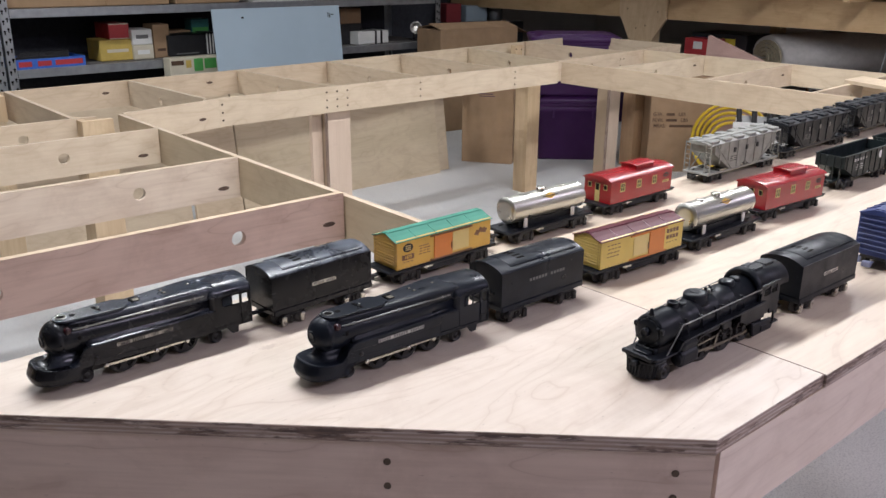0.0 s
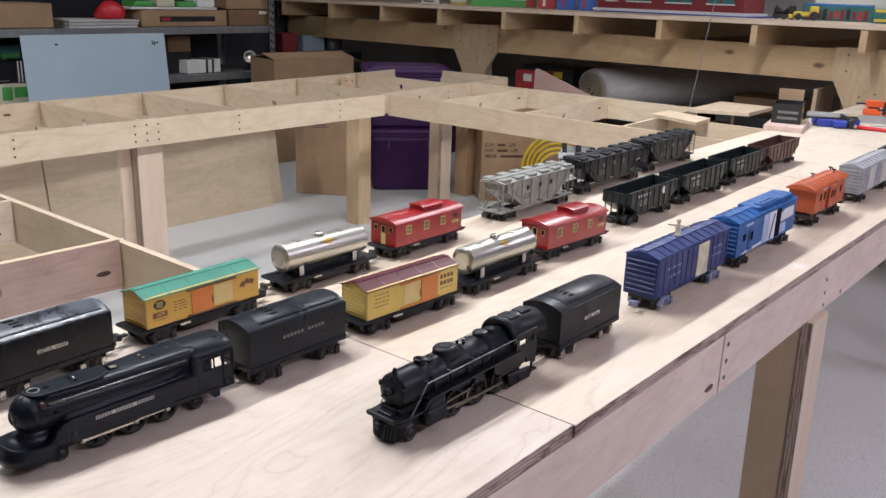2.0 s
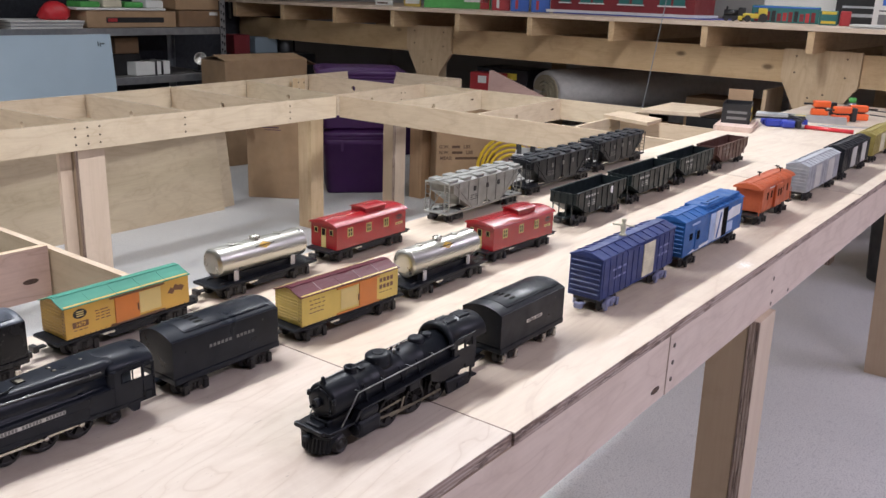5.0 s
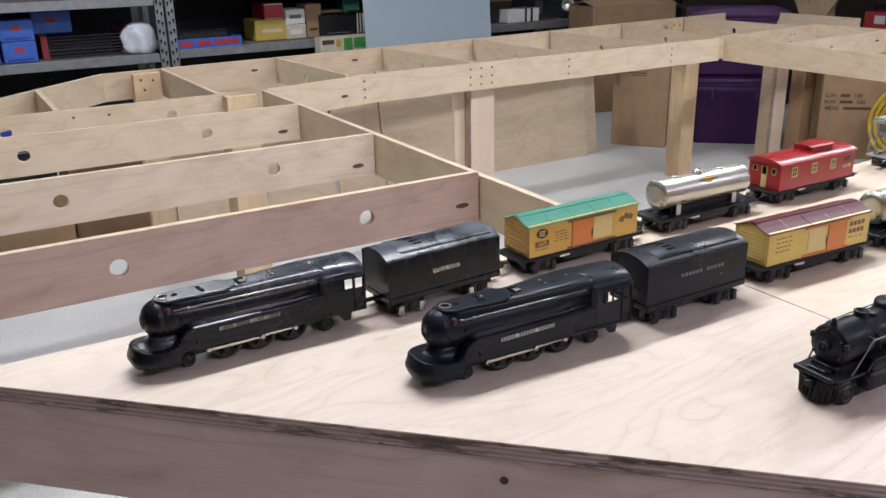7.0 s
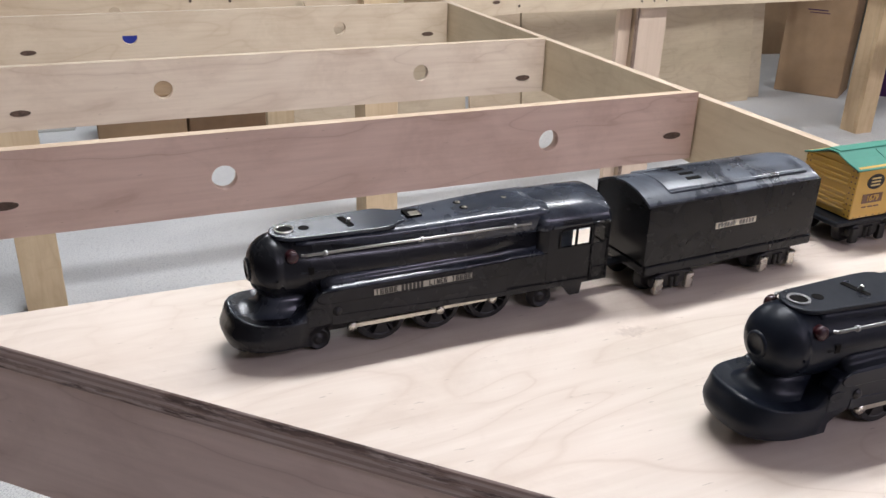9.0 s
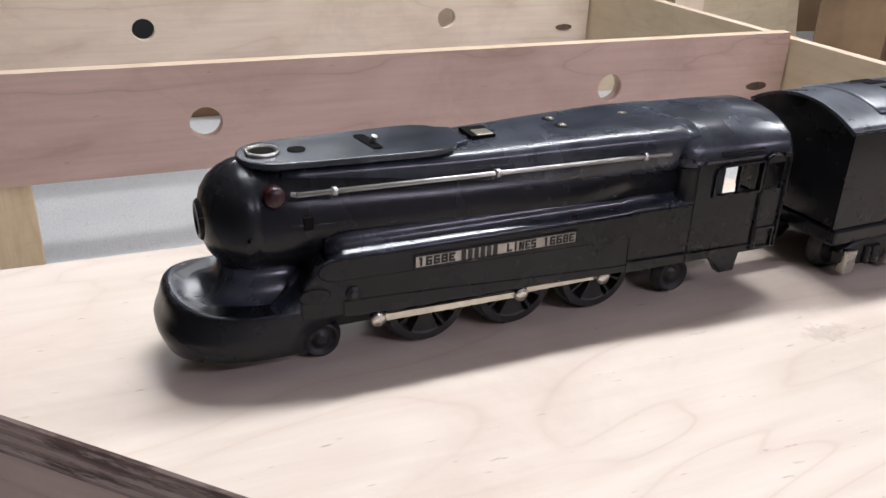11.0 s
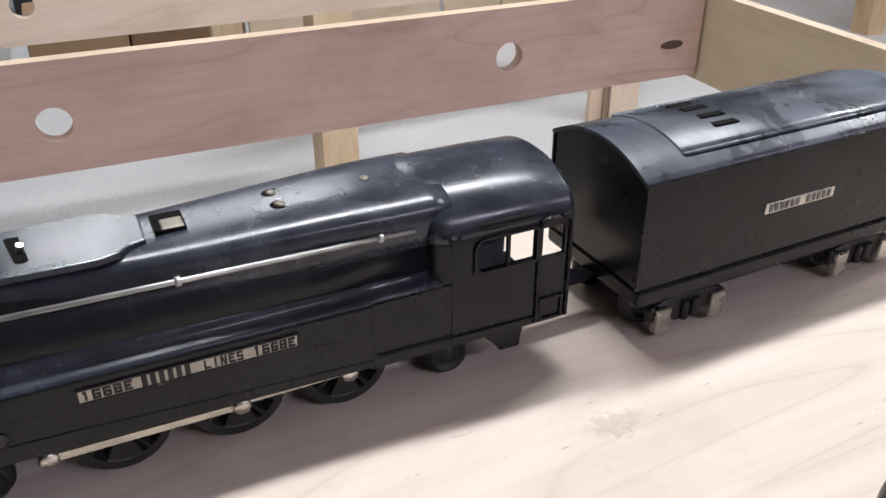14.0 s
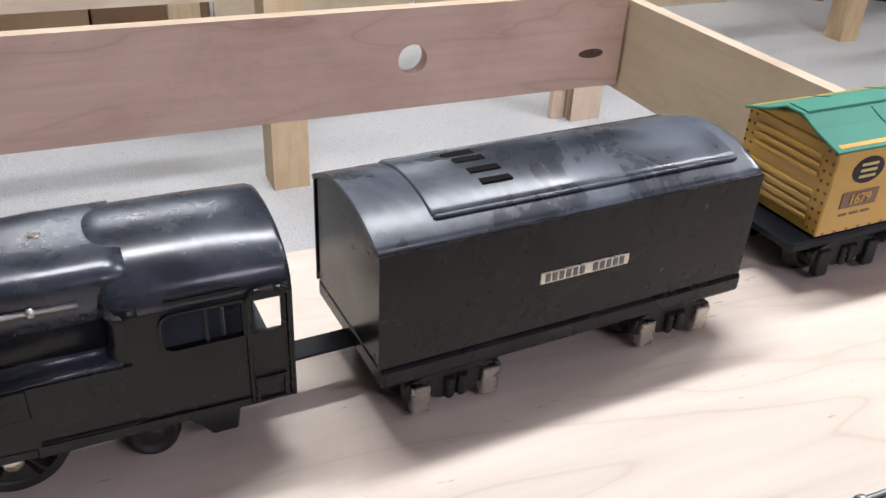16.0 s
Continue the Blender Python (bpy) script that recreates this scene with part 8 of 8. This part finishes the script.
carton("red_carton", "dark red carton stacked in the corner", "box", pose(4.55, 5.12, 0.655, 0, 0, -14), 0.13, 0.14, 0.14, DARKRED)
t = thing("glass_jar", "dusty glass jar lying among dark clutter", "jar", pose(4.97, 5.1, 0.655))
b = bm_new(); lathe(b, (0, 0, 0), (0, 0, 1), [(0, 0.05), (0.004, 0.055), (0.09, 0.055), (0.11, 0.04), (0.125, 0.04)]); part("body", b, GALV, t)
b = bm_new(); lathe(b, (0, 0, 0.1255), (0, 0, 1), [(0, 0.043), (0.015, 0.043), (0.018, 0.04)]); part("lid", b, ALU, t)


# ---- steel shelving ----
def shelving(label, x0, x1, shelves, back=True):
    t = thing("shelving_unit", label, "shelving", pose(0, 0, 0), group="shelving units")
    for z in shelves:
        b = bm_new()
        box(b, x0 + 0.045, x1 - 0.045, 4.80, 4.803, z - 0.045, z)
        box(b, x0 + 0.045, x1 - 0.045, 4.803, 4.83, z - 0.045, z - 0.042)
        box(b, x0 + 0.045, x1 - 0.045, 4.803, 4.83, z - 0.003, z)
        part("shelf_beam", b, GALV, t, bevel=0.002)
        b = bm_new(); box(b, x0 + 0.045, x1 - 0.045, 4.8305, 5.38, z - 0.018, z - 0.002); part("shelf_board", b, SHELFBOARD, t)
        b = bm_new(); box(b, x0 + 0.045, x1 - 0.045, 5.381, 5.40, z - 0.045, z); part("shelf_beam", b, GALV, t)
    # sheet added behind the shelves to make their interiors read dark
    b = bm_new(); box(b, x0 + 0.002, x1 - 0.002, 5.41, 5.416, 0.05, 1.82); part("shade_panel", b, SHADE_BACKING, t)
    for xx, s in ((x0, 1), (x1, -1)):
        for yy, sy in ((4.795, 1), (5.405, -1)):
            b = bm_new()
            box(b, min(xx, xx + s * 0.042), max(xx, xx + s * 0.042), min(yy, yy + sy * 0.003), max(yy, yy + sy * 0.003), 0, 1.83)
            box(b, min(xx, xx + s * 0.003), max(xx, xx + s * 0.003), min(yy + sy * 0.0032, yy + sy * 0.035), max(yy + sy * 0.0032, yy + sy * 0.035), 0, 1.83)
            u = part("upright", b, GALV, t)
            if sy > 0:
                for k in range(14):
                    for du in (0.012, 0.031):
                        b = bm_new()
                        zz = 0.36 + 0.05 * k + (0.012 if du > 0.02 else 0)
                        cyl(b, (xx + s * du, yy - 0.0006, zz), (xx + s * du, yy + 0.001, zz), 0.0065, 0.0065, seg=8)
                        box(b, xx + s * du - 0.003, xx + s * du + 0.003, yy - 0.0006, yy + 0.001, zz - 0.016, zz - 0.006)
                        part("slot", b, HOLE, u)
    return t


shelving("grey steel boltless shelving unit full of boxes", 1.245, 4.135, (0.20, 0.567, 0.868, 1.4))
shelving("grey steel boltless shelving unit with toy boxes", -1.65, 1.232, (0.20, 0.556, 0.845, 1.4))
S1, S0 = 0.567, 0.556
# lower shelf, long bay
t = thing("toy_tray", "blue and red open toy box with track", "toy box", pose(1.46, 4.90, S1, 0, 0, 4))
b = bm_new()
for q in ((-0.18, 0.18, -0.085, -0.08), (-0.18, 0.18, 0.12, 0.125), (-0.18, -0.175, -0.08, 0.12), (0.175, 0.18, -0.08, 0.12)):
    box(b, *q, 0, 0.05)
box(b, -0.175, 0.175, -0.08, 0.12, 0, 0.004)
part("tray", b, BLUEBOX, t)
for u0, u1 in ((-0.165, -0.10), (-0.07, 0.0), (0.02, 0.165)):
    b = bm_new(); box(b, u0, u1, -0.0862, -0.0852, 0.012, 0.038); part("print", b, REDBOX, t)
for i in range(9):
    b = bm_new(); box(b, -0.17 + 0.012 * i, 0.10 + 0.008 * i, -0.07 + 0.02 * i, -0.062 + 0.02 * i, 0.03 + 0.004 * (i % 4), 0.062 + 0.004 * (i % 4)); part("track_section", b, BLACKBOX, t)
carton("ochre_box", "ochre yellow carton with worn corners", "box", pose(1.86, 4.92, S1), 0.20, 0.2, 0.115, YELLOWBOX, marks=[(-0.3, 0.3, 0.4, 0.55, CREAMBOX)])
carton("red_box", "red toy carton with pale edges", "toy box", pose(1.885, 4.94, S1 + 0.116), 0.115, 0.22, 0.085, REDBOX, marks=[(-0.48, 0.48, 0.93, 0.99, CREAMBOX), (-0.48, 0.48, 0.01, 0.06, CREAMBOX)])
carton("white_box", "small white carton with faint label", "box", pose(2.0, 4.90, S1), 0.118, 0.16, 0.08, CREAMBOX, marks=[(-0.3, 0.3, 0.35, 0.65, WHITEINK)])
carton("white_box", "small white carton with faint label", "box", pose(1.998, 4.90, S1 + 0.081), 0.118, 0.16, 0.085, WHITEBOX, marks=[(-0.3, 0.3, 0.4, 0.65, GREYINK)])
carton("brown_carton", "upright brown cardboard carton with dark print", "box", pose(2.12, 4.92, S1), 0.10, 0.14, 0.188, CARD, marks=[(-0.3, 0.2, 0.2, 0.28, BROWNINK)])
carton("black_carton", "black glossy carton with pale lettering bar", "box", pose(2.265, 4.90, S1 + 0.006), 0.235, 0.16, 0.118, BLACKBOX, marks=[(-0.3, 0.3, 0.06, 0.12, GREYINK)])
carton("brown_carton", "shallow open brown carton behind black one", "box", pose(2.27, 5.08, S1), 0.24, 0.16, 0.135, CARD)
carton("striped_carton", "black and white striped carton", "box", pose(2.425, 4.90, S1), 0.075, 0.14, 0.13, BLACKBOX, marks=[(-0.5 + 0.25 * i, -0.4 + 0.25 * i, 0.05, 0.95, WHITEINK) for i in range(4)])
carton("picture_box", "small carton with green and blue picture", "box", pose(2.43, 5.06, S1 + 0.1), 0.115, 0.1, 0.1, TEXTURED, marks=[(-0.45, 0.45, 0.1, 0.5, GREENINK)])
carton("dark_carton", "dark carton under the picture carton", "box", pose(2.43, 5.05, S1), 0.14, 0.14, 0.099, BLACKBOX)
t = carton("white_box", "white carton with bold green and black print", "box", pose(2.22, 4.70, 0.302), 0.32, 0.09, 0.28, CREAMBOX, marks=[(-0.05, 0.12, 0.72, 0.97, GREENINK), (0.15, 0.38, 0.76, 0.96, GREENINK), (-0.47, -0.24, 0.86, 0.95, BROWNINK), (-0.2, -0.1, 0.8, 0.95, YELLOWBOX)])
carton("cardboard_box", "brown cardboard box on the floor by the shelves", "box", pose(2.22, 4.66, 0), 0.34, 0.13, 0.301, CARD_D)
carton("brown_carton", "dark brown carton stacked on a black one", "box", pose(3.47, 4.95, S1 + 0.135), 0.17, 0.2, 0.1, CARD_D)
carton("dark_carton", "black carton on the steel shelf", "box", pose(3.44, 4.95, S1), 0.24, 0.22, 0.134, BLACKBOX)
t = carton("white_box", "white carton tied with black bands", "box", pose(3.60, 4.87, S1, 0, 0, 4), 0.27, 0.16, 0.085, WHITEBOX)
for u in (0.0, 0.05):
    b = bm_new(); box(b, u + 0.01, u + 0.027, -0.0015, 0.162, 0.0008, 0.0868); part("band", b, BLACKBOX, t)
t = thing("chrome_lamp", "shiny chrome reflector on the steel shelf", "lamp", pose(4.01, 4.92, S1))
b = bm_new(); lathe(b, (0, 0, 0.085), (-0.5, -0.8, 0.2), [(-0.03, 0.01), (-0.01, 0.03), (0.015, 0.043), (0.02, 0.043), (0.012, 0.036), (0.0, 0.012)]); part("reflector", b, STEEL, t)
b = bm_new(); cyl(b, (0, 0.02, 0), (0, 0.02, 0.08), 0.01); cyl(b, (0, 0.02, 0), (0, 0.02, 0.006), 0.04); part("stand", b, BLACKBOX, t)
# upper shelf, long bay
U1 = 0.868
carton("cardboard_box", "wide cardboard box with a black slot label", "box", pose(3.47, 4.86, U1, 0, 0, 1), 0.64, 0.3, 0.10, CARD, marks=[(-0.3, 0.35, 0.3, 0.62, BLACKBOX), (-0.28, -0.18, 0.36, 0.56, REDBOX)])
t = thing("display_tray", "white tray with green toys on a box", "tray", pose(3.40, 4.86, U1 + 0.104))
b = bm_new(); rbox(b, -0.31, 0.31, 0, 0.22, 0, 0.014, 0.004); part("tray", b, WHITEBOX, t)
for i in range(4):
    b = bm_new(); rbox(b, -0.27 + 0.15 * i, -0.14 + 0.15 * i, 0.02, 0.18, 0.0145, 0.05 + 0.012 * (i % 2), 0.01); part("packet", b, (GREENINK, CREAMBOX, GREENINK, WHITEBOX)[i], t)
carton("cardboard_box", "brown cardboard box with a small white label", "box", pose(3.98, 4.86, U1), 0.34, 0.3, 0.105, CARD_D, marks=[(0.22, 0.42, 0.72, 0.92, WHITEINK)])
carton("cardboard_box", "brown cardboard box on top of another", "box", pose(3.97, 4.87, U1 + 0.11), 0.35, 0.3, 0.12, CARD)
t = thing("plate_stack", "stack of flat grey panels on the shelf", "panels", pose(2.90, 4.84, U1))
for j in range(5):
    b = bm_new(); box(b, -0.22, 0.21 + 0.004 * j, 0, 0.3, 0.009 * j, 0.009 * j + 0.007); part("sheet", b, (WHITEBOX, ALU)[j % 2], t)
t = thing("red_bag", "crumpled red bag on stacked panels", "bag", pose(3.0, 4.95, U1 + 0.046))
b = bm_new()
loft(b, [[((0.09 * k) * math.cos(a) * (1 + 0.15 * math.sin(3 * a + z * 40)), (0.07 * k) * math.sin(a) * (1 + 0.12 * math.sin(5 * a)), z) for a in [2 * math.pi * i / 20 for i in range(20)]] for z, k in ((0, 0.85), (0.02, 1.05), (0.06, 0.95), (0.09, 0.6), (0.105, 0.25))])
part("bag", b, REDPAINT, t)
for x, w, h, mm in ((1.55, 0.5, 0.14, CARD), (1.98, 0.36, 0.12, CARD), (2.40, 0.4, 0.13, CARD)):
    carton("cardboard_box", "brown cardboard box on the upper shelf", "box", pose(x, 4.86, U1), w, 0.32, h, mm, flaps=True)
# left bay
for x, z, lab in ((0.53, S0, "blue"), (0.53, S0 + 0.103, "blue"), (0.36, S0, "blue")):
    carton("blue_toy_box", "blue toy carton with a red emblem", "toy box", pose(x, 4.86, z), 0.155, 0.2, 0.101, BLUEBOX, marks=[(-0.15, 0.12, 0.5, 0.72, REDBOX), (-0.4, 0.4, 0.1, 0.2, CLAMPBLUE)])
carton("blue_toy_box", "blue toy carton with a red emblem standing higher", "toy box", pose(0.71, 5.0, S0 + 0.12), 0.19, 0.2, 0.11, BLUEBOX, marks=[(-0.15, 0.12, 0.5, 0.72, REDBOX)])
t = thing("train_rack", "dark wire rack with red ends", "rack", pose(0.84, 4.9, S0))
for xx in (-0.205, 0.185):
    b = bm_new(); box(b, xx, xx + 0.03, 0, 0.3, 0, 0.119); part("end_panel", b, DARKRED, t)
for j in range(7):
    b = bm_new(); box(b, -0.1745, 0.1845, 0.004, 0.008, 0.008 + 0.016 * j, 0.014 + 0.016 * j); part("bar", b, BLACKBOX, t)
t = thing("plastic_bag", "crumpled white plastic bag on the shelf", "bag", pose(1.11, 4.90, S0))
b = bm_new()
loft(b, [[((0.088 * k) * math.cos(a) * (1 + 0.10 * math.sin(3 * a + z * 55) + 0.06 * math.sin(7 * a + 30 * z)), (0.075 * k) * math.sin(a) * (1 + 0.12 * math.sin(4 * a + 20 * z)), z) for a in [2 * math.pi * i / 36 for i in range(36)]] for z, k in ((0, 0.8), (0.012, 0.98), (0.04, 1.05), (0.065, 0.95), (0.09, 1.02), (0.12, 0.92), (0.145, 0.7), (0.16, 0.35))])
part("bag", b, CLEARBAG, t)

# pale board leaning on the shelves
t = thing("pale_board", "pale blue-white hardboard sheet leaning on shelves", "board", pose(2.665, 4.44, 0, -5.5, 0, -1))
b = bm_new(); box(b, -0.415, 0.415, 0, 0.006, 0, 0.855); part("sheet", b, PALEBLUE, t, bevel=0.001)
for x0, x1, z0, z1 in ((0.33, 0.336, 0.79, 0.815), (0.342, 0.348, 0.785, 0.81), (0.352, 0.372, 0.80, 0.806), (-0.24, -0.225, 0.80, 0.81)):
    b = bm_new(); box(b, x0, x1, -0.0006, 0.001, z0, z1); part("mark", b, INK, t)
for x0, x1, h, mm in ((0.197, 0.503, 0.20, CARD), (0.510, 0.885, 0.42, CARD_D)):
    carton("cardboard_box", "flat brown cardboard box on the floor", "box", pose((x0 + x1) / 2, 3.575, 0), x1 - x0, 0.3, h, mm)
carton("dark_carton", "dark carton on the floor before the shelves", "box", pose(0.35, 4.35, 0), 0.40, 0.3, 0.215, BLACKBOX)
carton("blue_carton", "dark blue carton stacked on a dark one", "box", pose(0.345, 4.355, 0.2152), 0.13, 0.2, 0.11, CLAMPBLUE)
carton("white_box", "pale carton on the floor before the shelves", "box", pose(0.02, 3.92, 0), 0.20, 0.2, 0.16, WHITEBOX)
# plywood sheets leaning under the framing
for x0, x1, y, h, a, lab in ((1.855, 3.05, 3.52, 0.585, -8, "maple plywood sheet with a dark knot leaning"), (2.30, 3.15, 3.56, 0.59, -8, "maple plywood sheet leaning behind another"), (1.615, 1.845, 3.515, 0.585, -8, "maple plywood sheet leaning under the framing"), (0.895, 1.605, 3.54, 0.585, -7, "pine plywood sheet leaning under the framing")):
    t = thing("plywood_sheet", lab, "plywood", pose(x0, y, 0, a, 0, 0), group="plywood sheets")
    b = bm_new(); box(b, 0, x1 - x0, 0, 0.018, 0, h); part("sheet", b, FRAMEWOOD, t, bevel=0.001)


# ---- on the far end of the deck ----
t = thing("loose_panel", "loose plywood panel lying across the joists", "plywood", pose(0, 0, 0))
b = bm_new(); prism(b, [(3.445, 1.405), (3.525, 1.19), (3.81, 1.195), (3.80, 1.42)], "z", FRAME + 0.001, FRAME + 0.016); part("sheet", b, FRAMEWOOD, t, bevel=0.001)
t = thing("plywood_offcut", "small plywood plate lying on the framing corner", "wood", pose(0, 0, 0))
b = bm_new(); prism(b, [(3.11, 1.225), (3.26, 1.235), (3.34, 1.44), (3.19, 1.44)], "z", FRAME + 0.001, FRAME + 0.014); part("sheet", b, FRAMEWOOD, t, bevel=0.001)
t = thing("screw_carton", "black and yellow carton with an open flap", "box", pose(3.28, 0.965, TOP + 0.0183, 0, 0, 15))
b = bm_new()
for q in ((-0.075, 0.075, -0.0475, -0.045), (-0.075, 0.075, 0.045, 0.0475), (-0.075, -0.0725, -0.0448, 0.0448), (0.0725, 0.075, -0.0448, 0.0448), (-0.0723, 0.0723, -0.0448, 0.0448)):
    box(b, *q, 0, 0.066 if q[1] - q[0] < 0.14 or q[3] - q[2] < 0.01 else 0.03)
part("body", b, BLACKBOX, t)
for v, u in ((0.008, 0.07), (0.040, 0.02)):
    b = bm_new(); box(b, -0.068, u, -0.0488, -0.0478, v, v + 0.012); part("print", b, YELLOWINK, t)
for v in (0.014, 0.034):
    b = bm_new(); box(b, -0.0763, -0.0753, -0.036, 0.03, v, v + 0.009); part("print", b, GREYINK, t)
b = bm_new(); box(b, 0.0755, 0.078, -0.042, 0.042, 0.004, 0.105); part("flap", b, CARD, t)
t = thing("plywood_offcut", "pale plywood offcut lying under the carton", "wood", pose(3.25, 0.955, TOP, 0, 0, 12))
b = bm_new(); box(b, -0.125, 0.11, -0.065, 0.06, 0, 0.018); part("block", b, MAPLE, t, bevel=0.001)
t = thing("spirit_level", "grey aluminium spirit level lying on the deck", "level", pose(3.64, 0.84, TOP, 0, 0, -75))
b = bm_new(); box(b, -0.16, 0.16, -0.03, -0.024, 0, 0.022); box(b, -0.16, 0.16, 0.024, 0.03, 0, 0.022); box(b, -0.16, 0.16, -0.0235, 0.0235, 0.008, 0.014); part("body", b, ALU, t, bevel=0.001)
b = bm_new(); rbox(b, -0.02, 0.02, -0.02, 0.02, 0.0145, 0.02, 0.003); part("vial", b, YELLOWINK, t)
t = thing("steel_rule", "flat steel rule lying on the deck", "ruler", pose(3.62, 0.62, TOP, 0, 0, -62))
b = bm_new(); box(b, -0.15, 0.13, -0.012, 0.012, 0, 0.003); part("blade", b, ALU, t)
t = thing("marking_rod", "red and white rod lying on the deck", "rod", pose(3.42, 0.69, TOP, 0, 0, -88))
b = bm_new(); cyl(b, (-0.075, 0, 0.007), (0.085, 0, 0.007), 0.007); part("rod", b, REDPAINT, t)
b = bm_new(); cyl(b, (-0.12, 0, 0.007), (-0.0755, 0, 0.007), 0.0072); part("tip", b, WHITEBOX, t)


def clamp(m, mater, label, size=1.0):
    """A pistol-grip bar clamp head lying on its side."""
    t = thing("bar_clamp", label, "clamp", m @ Matrix.Scale(size, 4), group="clamps")
    b = bm_new(); rbox(b, -0.05, 0.03, -0.016, 0.016, 0, 0.028, 0.006, 2); rbox(b, 0.0, 0.045, -0.045, -0.01, 0.002, 0.026, 0.006, 2); rbox(b, -0.055, -0.02, 0.008, 0.05, 0.003, 0.024, 0.006, 2)
    part("grip", b, mater, t)
    b = bm_new(); box(b, -0.09, 0.09, -0.004, 0.004, 0.0285, 0.034); part("bar", b, BLACKBOX, t)
    b = bm_new(); rbox(b, 0.05, 0.066, -0.05, 0.012, 0.004, 0.03, 0.004); part("jaw", b, BLACKBOX, t)
    return t


clamp(pose(3.40, 0.85, TOP, 0, 0, -60), CLAMPBLUE, "blue plastic bar clamp lying on the deck")
clamp(pose(3.46, 0.81, TOP, 0, 0, 30), CLAMPBLUE, "blue plastic bar clamp lying on the deck")


def spring_clamp(m):
    """A squat clamp head: two moulded blocks with the trigger between them and a dark jaw."""
    t = thing("bar_clamp", "orange plastic bar clamp with a black jaw", "clamp", m, group="clamps")
    b = bm_new(); rbox(b, -0.034, 0.030, -0.016, 0.016, 0, 0.026, 0.005, 2); part("grip", b, ORANGE, t)
    b = bm_new(); rbox(b, -0.030, 0.036, -0.015, 0.015, 0.032, 0.058, 0.005, 2); part("head", b, ORANGE, t)
    b = bm_new(); rbox(b, -0.020, 0.022, -0.010, 0.010, 0.0255, 0.0325, 0.001, 1); part("trigger", b, BLACKBOX, t)
    b = bm_new(); rbox(b, 0.0365, 0.060, -0.012, 0.012, 0.001, 0.054, 0.004, 2); part("jaw", b, BLACKBOX, t)
    b = bm_new(); box(b, -0.065, -0.0305, -0.004, 0.004, 0.040, 0.047); part("bar", b, BLACKBOX, t)
    return t


spring_clamp(pose(3.90, 0.835, TOP, 0, 0, -62))
spring_clamp(pose(3.745, 0.722, TOP, 0, 0, -48))
spring_clamp(pose(3.86, 0.682, TOP, 0, 0, 118))
t = thing("spray_can", "grey aerosol can with a green cap", "spray can", pose(4.17, 0.775, TOP))
b = bm_new(); lathe(b, (0, 0, 0), (0, 0, 1), [(0, 0.017), (0.002, 0.018), (0.030, 0.018), (0.036, 0.013)]); part("body", b, GALV, t)
b = bm_new(); lathe(b, (0, 0, 0.0362), (0, 0, 1), [(0, 0.015), (0.018, 0.015), (0.020, 0.012)]); part("cap", b, GREENINK, t)
for (xa, ya), (xb, yb) in (((4.268, 0.732), (4.204, 0.538)), ((4.08, 0.683), (4.021, 0.504)), ((3.803, 0.514), (3.70, 0.39))):
    t = thing("dark_strip", "thin dark strip lying on the deck", "strip", pose(xa, ya, TOP, 0, 0, math.degrees(math.atan2(yb - ya, xb - xa))))
    b = bm_new(); box(b, 0, math.hypot(xb - xa, yb - ya), -0.005, 0.005, 0, 0.004); part("strip", b, DARKSTRIP, t)
